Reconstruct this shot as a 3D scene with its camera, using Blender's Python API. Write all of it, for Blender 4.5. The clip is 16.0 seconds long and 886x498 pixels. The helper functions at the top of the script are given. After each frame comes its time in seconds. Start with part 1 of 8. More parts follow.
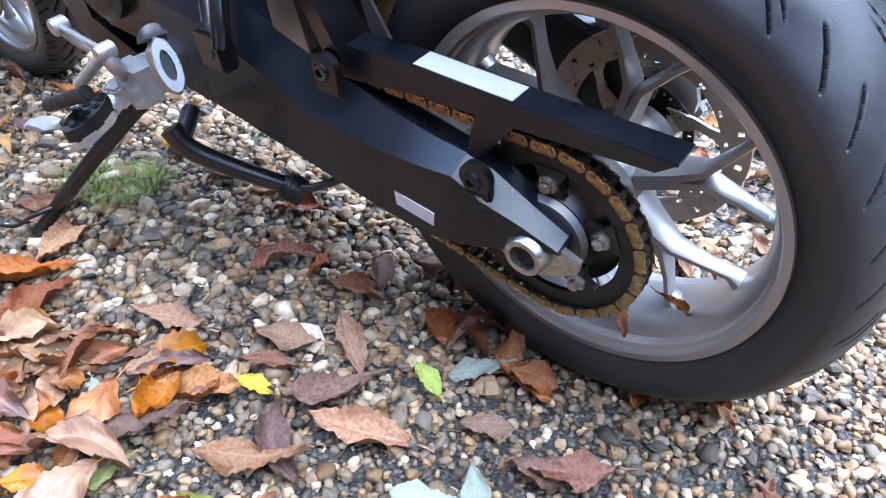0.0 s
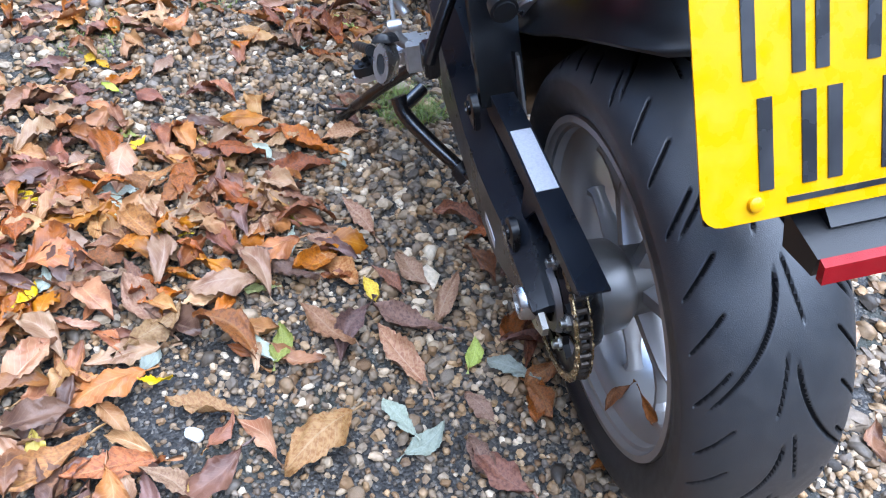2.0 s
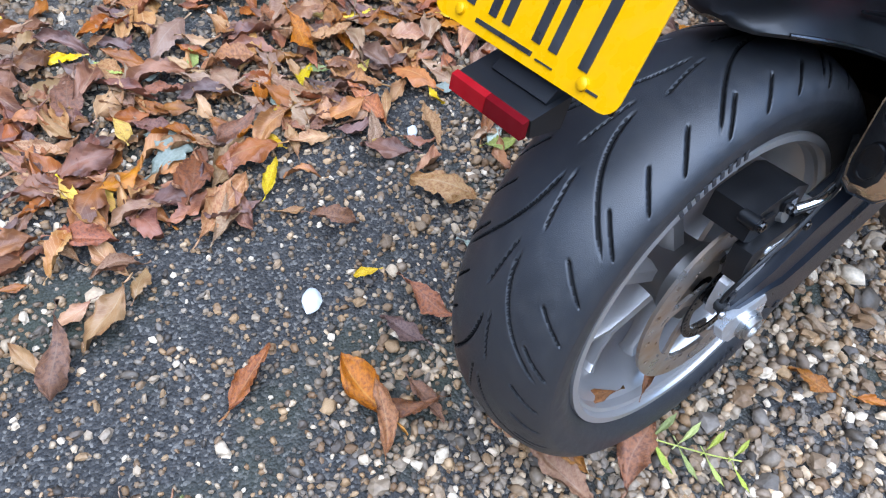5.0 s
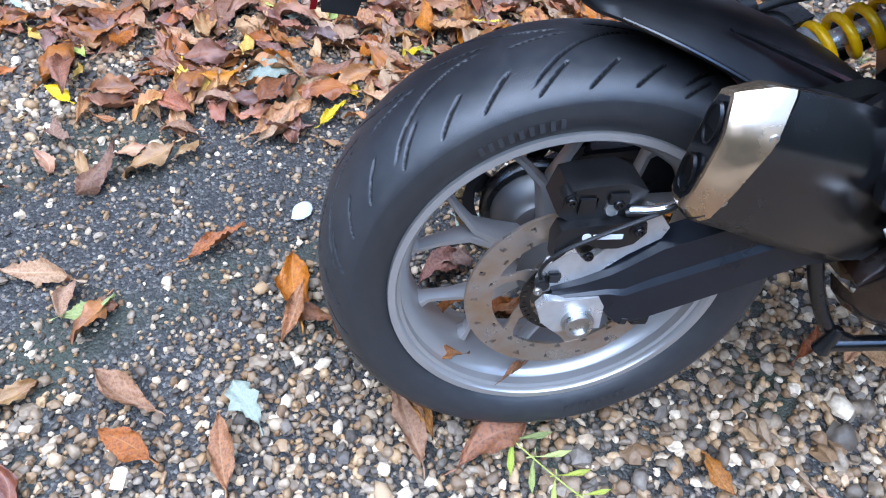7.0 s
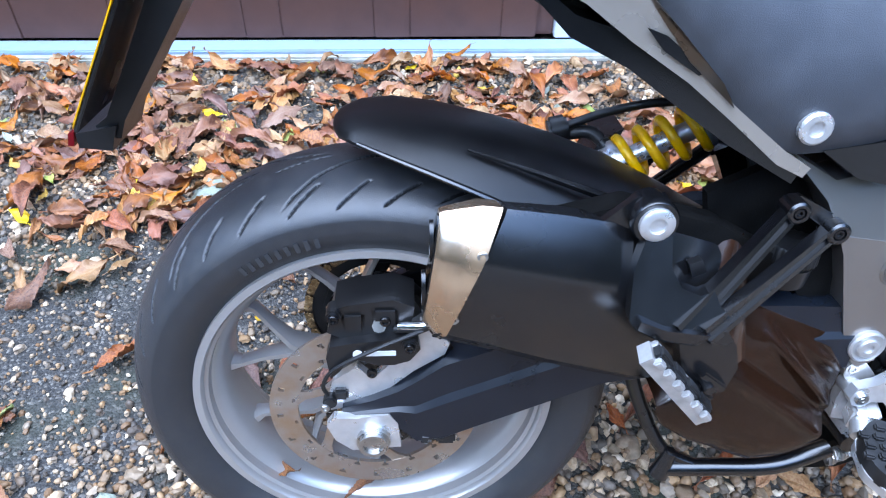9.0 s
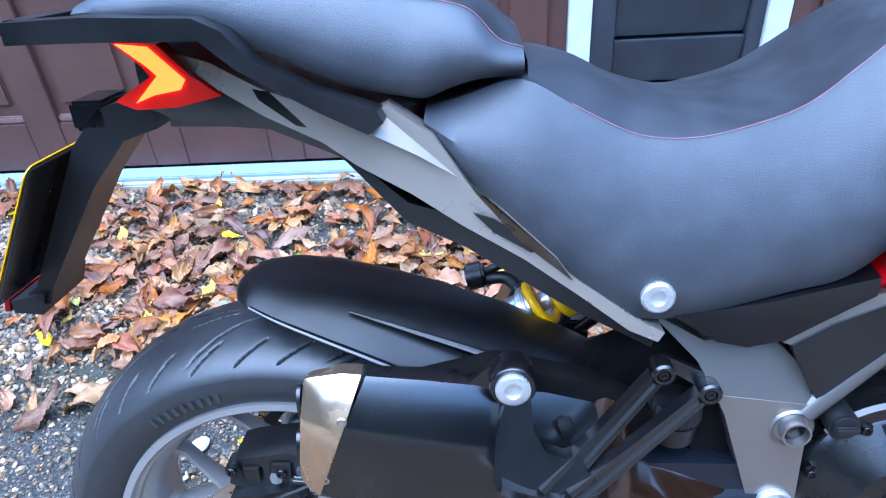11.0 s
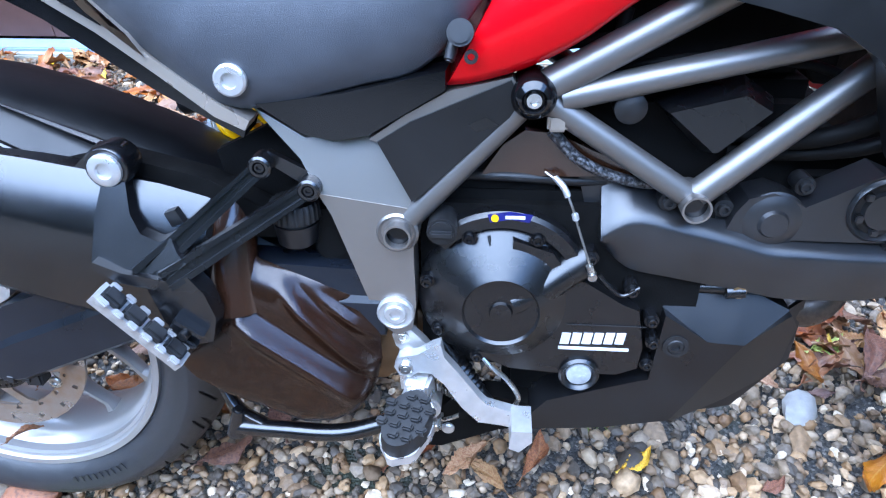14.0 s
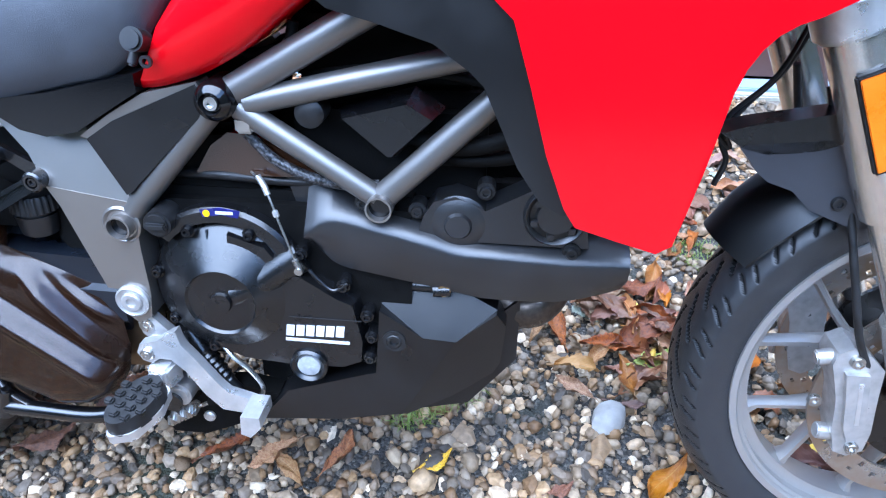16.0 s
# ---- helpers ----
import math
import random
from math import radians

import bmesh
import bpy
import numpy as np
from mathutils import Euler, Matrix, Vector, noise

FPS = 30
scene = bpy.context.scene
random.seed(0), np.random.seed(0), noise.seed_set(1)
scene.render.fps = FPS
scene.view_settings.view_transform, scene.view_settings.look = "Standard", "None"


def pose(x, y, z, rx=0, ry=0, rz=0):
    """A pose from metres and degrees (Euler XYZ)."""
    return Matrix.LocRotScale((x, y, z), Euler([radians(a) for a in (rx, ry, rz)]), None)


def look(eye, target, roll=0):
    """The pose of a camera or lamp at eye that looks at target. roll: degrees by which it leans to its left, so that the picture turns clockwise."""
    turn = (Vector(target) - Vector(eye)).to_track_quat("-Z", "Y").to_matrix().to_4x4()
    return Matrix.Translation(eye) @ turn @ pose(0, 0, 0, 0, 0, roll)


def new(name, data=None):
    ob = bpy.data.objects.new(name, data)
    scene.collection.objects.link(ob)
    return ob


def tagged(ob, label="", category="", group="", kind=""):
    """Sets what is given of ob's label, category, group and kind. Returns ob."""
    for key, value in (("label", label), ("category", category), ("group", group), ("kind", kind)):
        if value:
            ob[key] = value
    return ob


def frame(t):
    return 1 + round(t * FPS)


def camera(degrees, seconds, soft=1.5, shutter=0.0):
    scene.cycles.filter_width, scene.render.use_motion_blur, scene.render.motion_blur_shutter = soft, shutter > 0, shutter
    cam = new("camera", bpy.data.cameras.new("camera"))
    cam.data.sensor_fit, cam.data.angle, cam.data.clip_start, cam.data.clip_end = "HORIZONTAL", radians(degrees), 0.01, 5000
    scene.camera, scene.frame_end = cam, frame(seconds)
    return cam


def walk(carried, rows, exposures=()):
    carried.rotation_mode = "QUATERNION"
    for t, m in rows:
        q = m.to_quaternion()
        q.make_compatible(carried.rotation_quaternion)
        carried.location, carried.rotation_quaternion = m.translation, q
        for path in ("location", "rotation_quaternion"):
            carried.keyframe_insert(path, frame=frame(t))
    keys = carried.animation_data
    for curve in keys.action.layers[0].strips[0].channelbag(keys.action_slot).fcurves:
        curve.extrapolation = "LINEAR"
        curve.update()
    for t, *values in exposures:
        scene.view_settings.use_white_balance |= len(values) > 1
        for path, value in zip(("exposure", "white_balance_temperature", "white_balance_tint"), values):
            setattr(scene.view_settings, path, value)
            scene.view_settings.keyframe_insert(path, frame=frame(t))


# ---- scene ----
cam = camera(65.3, 16.0, soft=1.15)
ROWS = [  # seconds, eye in metres, turn in degrees
    (0.0, -0.2801, 0.6890, 0.6910, 54.73, -2.20, -141.65),
    (0.5, -0.3673, 0.6513, 0.7341, 53.31, -3.18, -132.61),
    (1.0, -0.4684, 0.6097, 0.8008, 50.79, -4.67, -123.15),
    (1.5, -0.5285, 0.5643, 0.8743, 48.79, -5.72, -112.65),
    (2.0, -0.5684, 0.4681, 0.9392, 46.70, -6.19, -101.54),
    (2.5, -0.6175, 0.3708, 1.0020, 45.05, -7.71, -90.90),
    (3.0, -0.6931, 0.2559, 1.0501, 42.45, -7.86, -79.61),
    (3.5, -0.7412, 0.1470, 1.0496, 39.85, -8.10, -68.84),
    (4.0, -0.7045, -0.0004, 1.0423, 37.67, -6.55, -56.81),
    (4.2, -0.6891, -0.0520, 1.0421, 37.06, -6.31, -52.24),
    (6.3, -0.4264, -0.4724, 1.0140, 38.61, -6.93, -12.68),
    (6.5, -0.3815, -0.4987, 1.0201, 38.76, -6.73, -10.60),
    (7.0, -0.2963, -0.5807, 1.0332, 39.36, -6.19, -6.78),
    (7.5, -0.2080, -0.6016, 1.0303, 40.30, -5.13, -4.72),
    (8.0, -0.0975, -0.5982, 1.0396, 41.91, -3.75, -3.81),
    (8.5, -0.0290, -0.5822, 1.0540, 44.56, -2.55, -3.52),
    (9.0, 0.0484, -0.6058, 1.0735, 47.66, -1.08, -2.67),
    (9.2, 0.0783, -0.6224, 1.0875, 48.81, -0.53, -2.20),
    (11.3, 0.3009, -0.5851, 1.1589, 55.13, 3.48, 1.96),
    (11.5, 0.3323, -0.5836, 1.1509, 55.16, 3.42, 2.07),
    (12.0, 0.4147, -0.6118, 1.1290, 54.02, 2.93, 2.23),
    (12.5, 0.4746, -0.6648, 1.1017, 52.64, 2.44, 2.87),
    (13.0, 0.5245, -0.6975, 1.0776, 51.33, 1.89, 3.59),
    (13.5, 0.5980, -0.6821, 1.0501, 50.07, 1.53, 4.20),
    (14.0, 0.6817, -0.6678, 1.0366, 49.42, 1.17, 4.31),
    (14.5, 0.7608, -0.6762, 1.0309, 49.11, 0.87, 4.68),
    (15.0, 0.8564, -0.6976, 1.0347, 49.07, 0.40, 4.88),
    (15.5, 0.9350, -0.7190, 1.0439, 49.81, 0.32, 5.40),
    (16.0, 1.0257, -0.6976, 1.0436, 51.34, 0.34, 6.18),
]
walk(cam, [(t, pose(*row)) for t, *row in ROWS], [(0.0, 2.84, 6500, 11), (1.0, 2.63, 6500, 11), (2.0, 2.34, 6500, 10), (2.5, 2.09, 6500, 10), (4.2, 1.80, 6500, 10), (6.3, 1.95, 6300, 10), (9.0, 2.32, 6200, 10), (11.3, 2.46, 5450, 8), (12.5, 2.52, 5550, 8), (13.5, 2.58, 5800, 9), (14.5, 2.66, 5900, 9), (16.0, 2.60, 6000, 9)])


# ---- world and light: a bright, hazy autumn sky over an open drive ----
world = bpy.data.worlds.new("sky")
scene.world = world
world.use_nodes = True
wn, wl = world.node_tree.nodes, world.node_tree.links
sky = wn.new("ShaderNodeTexSky")
sky.sky_type, sky.sun_disc = "NISHITA", False
sky.sun_elevation, sky.sun_rotation = radians(75), radians(225)
sky.air_density, sky.dust_density, sky.ozone_density = 1.0, 0.2, 4.0
wl.new(sky.outputs[0], wn["Background"].inputs[0])
wn["Background"].inputs[1].default_value = 0.30
sun_data = bpy.data.lights.new("sun", "SUN")
sun_data.energy, sun_data.angle, sun_data.color = 2.1, radians(84), (0.80, 0.89, 1.0)
sun = new("sun", sun_data)
sun.matrix_world = look((-0.4, -0.4, 2.2), (0, 0, 0))

# ---- materials ----
def material(name, base, rough=0.5, metal=0.0, second=None, scale=30.0, mix=0.5, fine=400.0, bump=0.1, depth=0.001, rough_var=0.15, coat=0.0, spec=0.5):
    """A surface with grain and wear at two scales; second: the colour of its stains or worn spots."""
    m = bpy.data.materials.new(name)
    m.use_nodes = True
    n, l = m.node_tree.nodes, m.node_tree.links
    b = n["Principled BSDF"]
    b.inputs["Metallic"].default_value = metal
    b.inputs["Coat Weight"].default_value = coat
    b.inputs["Specular IOR Level"].default_value = spec
    co = n.new("ShaderNodeTexCoord")
    big, small = n.new("ShaderNodeTexNoise"), n.new("ShaderNodeTexNoise")
    big.inputs["Scale"].default_value, big.inputs["Detail"].default_value = scale, 5
    small.inputs["Scale"].default_value, small.inputs["Detail"].default_value = fine, 3
    for t in (big, small):
        l.new(co.outputs["Object"], t.inputs["Vector"])
    ramp = n.new("ShaderNodeValToRGB")
    ramp.color_ramp.elements[0].position, ramp.color_ramp.elements[1].position = 0.5 - 0.25 * mix, 0.9 - 0.2 * mix
    second = second or tuple(min(1.0, c * 1.35 + 0.004) for c in base)
    ramp.color_ramp.elements[0].color, ramp.color_ramp.elements[1].color = (*base, 1), (*second, 1)
    l.new(big.outputs["Fac"], ramp.inputs[0])
    l.new(ramp.outputs[0], b.inputs["Base Color"])
    rr = n.new("ShaderNodeMapRange")
    rr.inputs["From Min"].default_value, rr.inputs["From Max"].default_value = 0.3, 0.7
    rr.inputs["To Min"].default_value, rr.inputs["To Max"].default_value = max(0.02, rough - rough_var), min(1.0, rough + rough_var)
    l.new(big.outputs["Fac"], rr.inputs["Value"])
    l.new(rr.outputs[0], b.inputs["Roughness"])
    if bump:
        bn = n.new("ShaderNodeBump")
        bn.inputs["Strength"].default_value, bn.inputs["Distance"].default_value = bump, depth
        l.new(small.outputs["Fac"], bn.inputs["Height"])
        l.new(bn.outputs[0], b.inputs["Normal"])
    return m


def ribbed(m, scale, strength, axis="Z", turn=0.0, depth=0.0006):
    """Adds fine parallel ribs to a material's relief."""
    n, l = m.node_tree.nodes, m.node_tree.links
    w = n.new("ShaderNodeTexWave")
    w.wave_type, w.bands_direction = "BANDS", axis
    w.inputs["Scale"].default_value = scale
    mp = n.new("ShaderNodeMapping")
    mp.inputs["Rotation"].default_value = (0, radians(turn), 0)
    co = n.new("ShaderNodeTexCoord")
    l.new(co.outputs["Object"], mp.inputs[0])
    l.new(mp.outputs[0], w.inputs["Vector"])
    bn = n.new("ShaderNodeBump")
    bn.inputs["Strength"].default_value, bn.inputs["Distance"].default_value = strength, depth
    l.new(w.outputs["Fac"], bn.inputs["Height"])
    b = n["Principled BSDF"]
    if b.inputs["Normal"].links:
        l.new(b.inputs["Normal"].links[0].from_socket, bn.inputs["Normal"])
    l.new(bn.outputs[0], b.inputs["Normal"])
    return m


rubber = material("rubber", (0.0195, 0.021, 0.024), 0.41, second=(0.03, 0.03, 0.031), scale=70, mix=0.35, fine=1100, bump=0.35, rough_var=0.06, spec=0.65)
# near-black for the tread cuts: the shade in the grooves, put into colour
groove_shade = material("groove_shade_black", (0.005, 0.005, 0.0055), 0.7, scale=60, bump=0.1, spec=0.2)
# near-black for inner parts, standing in for the shade of gaps and recesses
shade_black = material("shade_black", (0.0022, 0.0021, 0.002), 0.7, scale=40, mix=0.5, second=(0.005, 0.0045, 0.004), bump=0.3, spec=0.12)
soft_black = material("black_rubber", (0.006, 0.006, 0.0065), 0.5, scale=60)
plastic = material("black_plastic", (0.0035, 0.0035, 0.004), 0.33, scale=14, fine=1500, bump=0.16, depth=0.0006, rough_var=0.06, spec=0.6)
satin = material("satin_black_paint", (0.0025, 0.0025, 0.003), 0.25, scale=10, fine=2000, bump=0.04, rough_var=0.05, spec=0.85)
matt_black = material("matt_black_plastic", (0.003, 0.003, 0.0035), 0.40, scale=14, fine=1500, bump=0.15, rough_var=0.06, spec=0.42)
arm_black = material("swing_arm_black", (0.005, 0.0068, 0.0105), 0.30, scale=14, fine=1500, bump=0.12, rough_var=0.05, spec=0.43)
gloss_black = material("gloss_black", (0.003, 0.003, 0.0035), 0.12, scale=10, bump=0.02, rough_var=0.04)
engine_black = material("engine_black", (0.0035, 0.0035, 0.004), 0.27, scale=18, fine=1200, bump=0.12, rough_var=0.05, second=(0.005, 0.005, 0.0055), spec=0.7)
belt_grey = material("moulded_grey_plastic", (0.010, 0.0103, 0.0115), 0.33, scale=16, fine=1500, bump=0.2, rough_var=0.05, spec=0.8)
wheel_grey = material("wheel_grey_paint", (0.40, 0.385, 0.37), 0.34, 0.6, second=(0.36, 0.345, 0.33), scale=12, mix=0.25, bump=0.03, rough_var=0.05)
frame_grey = material("frame_grey_paint", (0.20, 0.19, 0.18), 0.42, 0.8, scale=12, mix=0.15, fine=1400, bump=0.08, rough_var=0.04, second=(0.18, 0.172, 0.165))
frame_cast = material("cast_frame_paint", (0.30, 0.28, 0.26), 0.34, 0.85, scale=14, mix=0.2, fine=900, bump=0.06, rough_var=0.04, second=(0.27, 0.25, 0.235))
tail_grey = material("tail_bronze_paint", (0.36, 0.315, 0.27), 0.29, 0.6, scale=9, mix=0.1, fine=900, bump=0.03, rough_var=0.03, second=(0.33, 0.29, 0.25))
alu = material("bare_aluminium", (0.66, 0.655, 0.65), 0.36, 0.75, second=(0.48, 0.47, 0.46), scale=40, fine=700, bump=0.12)
cast_alu = material("cast_aluminium", (0.54, 0.53, 0.52), 0.42, 0.7, second=(0.36, 0.345, 0.33), scale=55, fine=900, bump=0.3)
steel = material("zinc_steel", (0.5, 0.49, 0.47), 0.32, 0.95, second=(0.36, 0.33, 0.29), scale=60)
chrome = material("bright_steel", (0.7, 0.7, 0.72), 0.12, 1.0, scale=40, bump=0.02)
cap_metal = material("brushed_cap", (0.56, 0.40, 0.265), 0.22, 0.9, second=(0.52, 0.355, 0.22), scale=30, fine=500, bump=0.02)
disc_metal = material("brake_disc", (0.45, 0.43, 0.41), 0.36, 0.85, second=(0.4, 0.26, 0.15), scale=26, mix=0.75, bump=0.15)
brass = material("chain_gold", (0.42, 0.30, 0.16), 0.33, 0.9, second=(0.14, 0.085, 0.045), scale=90, mix=0.4, bump=0.25)
chain_dark = material("chain_oiled", (0.10, 0.08, 0.065), 0.4, 0.8, second=(0.04, 0.03, 0.025), scale=120)
red = material("red_paint", (0.60, 0.0012, 0.006), 0.17, coat=0.05, scale=6, mix=0.1, bump=0.0, rough_var=0.04, second=(0.57, 0.0012, 0.006), spec=0.22)
yellow_spring = material("yellow_spring", (1.0, 0.52, 0.0), 0.28, coat=0.1, scale=40, second=(0.95, 0.47, 0.0))
plate_yellow = material("plate_yellow", (0.64, 0.31, 0.0), 0.3, scale=60, mix=0.2, bump=0.03, second=(0.62, 0.31, 0.0), coat=0.1, spec=0.3)
ink = material("black_ink", (0.02, 0.02, 0.022), 0.3, bump=0.0)
red_lens = material("red_lens", (0.22, 0.003, 0.006), 0.2, coat=0.0, fine=900, bump=0.3, spec=0.15, rough_var=0.03)
# the same red lens, darkened to look as if it returns no light
unlit_red_lens = material("unlit_red_lens", (0.09, 0.001, 0.003), 0.2, fine=900, bump=0.1, spec=0.12, rough_var=0.03)
amber = material("amber_reflector", (0.62, 0.135, 0.003), 0.3, coat=0.1, bump=0.5, fine=420, spec=0.3)
white_print = material("white_print", (0.5, 0.5, 0.5), 0.5, bump=0.0)
blue_print = material("blue_print", (0.006, 0.008, 0.10), 0.3, bump=0.0)
milky_glass = material("milky_glass", (0.27, 0.28, 0.29), 0.15, scale=200, bump=0.02)
white_stone = material("white_stone", (0.60, 0.60, 0.58), 0.6, scale=80, second=(0.5, 0.5, 0.47))
grey_stone = material("grey_stone", (0.24, 0.23, 0.22), 0.6, scale=60, mix=0.8, second=(0.36, 0.34, 0.31), fine=300, bump=0.4)
paper_label = material("pale_label", (0.62, 0.62, 0.64), 0.4, scale=300, second=(0.5, 0.5, 0.52), bump=0.05)
shield_brown = material("heat_tinted_shield", (0.036, 0.0135, 0.006), 0.24, 0.1, second=(0.022, 0.009, 0.005), scale=9, mix=0.6, bump=0.03, spec=0.8, coat=0.4, rough_var=0.04)
pipe_tan = material("heat_tinted_pipe", (0.22, 0.15, 0.09), 0.35, 0.8, second=(0.14, 0.09, 0.05), scale=20)
seat_cloth = ribbed(material("seat_vinyl", (0.043, 0.047, 0.055), 0.36, scale=25, mix=0.3, fine=1300, bump=0.55, rough_var=0.05), 300, 0.06)
seat_top = material("seat_top_vinyl", (0.015, 0.0155, 0.018), 0.44, scale=25, fine=1600, bump=0.3, rough_var=0.05)
stitch = material("pink_stitch", (0.30, 0.10, 0.13), 0.6)
fork_metal = material("fork_silver", (0.74, 0.70, 0.65), 0.22, 0.9, second=(0.56, 0.53, 0.49), scale=12, mix=0.3, fine=900, bump=0.02, rough_var=0.04)
mudguard_grey = material("mudguard_grey_plastic", (0.028, 0.030, 0.036), 0.36, scale=16, fine=1500, bump=0.2, rough_var=0.05, spec=0.6)
cable_grey = material("cable_sleeve", (0.008, 0.008, 0.009), 0.4, scale=300, mix=0.2, second=(0.25, 0.25, 0.26))
door_brown = material("door_brown_paint", (0.105, 0.05, 0.038), 0.5, second=(0.075, 0.034, 0.026), scale=7, mix=0.8, fine=90, bump=0.15, depth=0.002)
white_paint = material("weathered_white_paint", (0.62, 0.66, 0.70), 0.5, second=(0.5, 0.52, 0.54), scale=18, mix=0.5, fine=120, bump=0.2)
sill_paint = material("pale_blue_sill_paint", (0.27, 0.38, 0.52), 0.5, second=(0.27, 0.31, 0.33), scale=22, mix=0.6, fine=120, bump=0.3)
dark_paint = material("dark_louvre_paint", (0.026, 0.03, 0.036), 0.45, scale=12)
concrete = material("sill_concrete", (0.42, 0.40, 0.36), 0.85, second=(0.28, 0.28, 0.2), scale=30, mix=0.8, fine=220, bump=0.5, depth=0.003)

# tail light: the only thing that glows
tail_glow = material("tail_light_red", (0.6, 0.01, 0.005), 0.15, coat=0.5, bump=0.0)
tail_lit = material("tail_light_lit", (0.8, 0.06, 0.01), 0.2, bump=0.0)
tail_lit.node_tree.nodes["Principled BSDF"].inputs["Emission Color"].default_value = (1.0, 0.10, 0.012, 1)
tail_lit.node_tree.nodes["Principled BSDF"].inputs["Emission Strength"].default_value = 1.1


def soil_material():
    """Damp dark earth with grit: fine gravel relief and mossy stains."""
    m = bpy.data.materials.new("damp_gritty_soil")
    m.use_nodes = True
    n, l = m.node_tree.nodes, m.node_tree.links
    b = n["Principled BSDF"]
    co = n.new("ShaderNodeTexCoord")
    grit, blot, tone = n.new("ShaderNodeTexVoronoi"), n.new("ShaderNodeTexNoise"), n.new("ShaderNodeTexNoise")
    grit.inputs["Scale"].default_value = 210
    blot.inputs["Scale"].default_value, blot.inputs["Detail"].default_value = 3.2, 6
    tone.inputs["Scale"].default_value, tone.inputs["Detail"].default_value = 60, 4
    for t in (grit, blot, tone):
        l.new(co.outputs["Object"], t.inputs["Vector"])
    r1 = n.new("ShaderNodeValToRGB")
    e = r1.color_ramp.elements
    e[0].position, e[0].color = 0.0, (0.013, 0.012, 0.011, 1)
    e[1].position, e[1].color = 1.0, (0.15, 0.135, 0.115, 1)
    for p, c in ((0.55, (0.03, 0.027, 0.024, 1)), (0.8, (0.052, 0.046, 0.04, 1))):
        k = e.new(p)
        k.color = c
    sep = n.new("ShaderNodeSeparateColor")
    l.new(grit.outputs["Color"], sep.inputs[0])
    l.new(sep.outputs[0], r1.inputs[0])
    r2 = n.new("ShaderNodeValToRGB")
    r2.color_ramp.elements[0].position, r2.color_ramp.elements[1].position = 0.52, 0.68
    l.new(blot.outputs["Fac"], r2.inputs[0])
    mixer = n.new("ShaderNodeMix")
    mixer.data_type = "RGBA"
    l.new(r2.outputs[0], mixer.inputs["Factor"])
    l.new(r1.outputs[0], mixer.inputs["A"])
    mixer.inputs["B"].default_value = (0.03, 0.034, 0.02, 1)
    far = n.new("ShaderNodeTexVoronoi")
    far.inputs["Scale"].default_value = 60
    l.new(co.outputs["Object"], far.inputs["Vector"])
    fsep = n.new("ShaderNodeSeparateColor")
    l.new(far.outputs["Color"], fsep.inputs[0])
    r3 = n.new("ShaderNodeValToRGB")
    r3.color_ramp.elements[0].color, r3.color_ramp.elements[1].color = (0.06, 0.05, 0.042, 1), (0.36, 0.30, 0.23, 1)
    l.new(fsep.outputs[1], r3.inputs[0])
    dist = n.new("ShaderNodeVectorMath")
    dist.operation = "DISTANCE"
    l.new(co.outputs["Object"], dist.inputs[0])
    dist.inputs[1].default_value = (0.6, -0.3, 0.0)
    edge = n.new("ShaderNodeMapRange")
    edge.inputs["From Min"].default_value, edge.inputs["From Max"].default_value = 1.7, 2.5
    l.new(dist.outputs["Value"], edge.inputs["Value"])
    outer = n.new("ShaderNodeMix")
    outer.data_type = "RGBA"
    l.new(edge.outputs[0], outer.inputs["Factor"])
    l.new(mixer.outputs["Result"], outer.inputs["A"])
    l.new(r3.outputs[0], outer.inputs["B"])
    l.new(outer.outputs["Result"], b.inputs["Base Color"])
    b.inputs["Roughness"].default_value = 0.7
    bn = n.new("ShaderNodeBump")
    bn.invert = True
    bn.inputs["Strength"].default_value, bn.inputs["Distance"].default_value = 0.8, 0.004
    l.new(grit.outputs["Distance"], bn.inputs["Height"])
    bn2 = n.new("ShaderNodeBump")
    bn2.inputs["Strength"].default_value, bn2.inputs["Distance"].default_value = 0.5, 0.006
    l.new(tone.outputs["Fac"], bn2.inputs["Height"])
    l.new(bn.outputs[0], bn2.inputs["Normal"])
    l.new(bn2.outputs[0], b.inputs["Normal"])
    return m


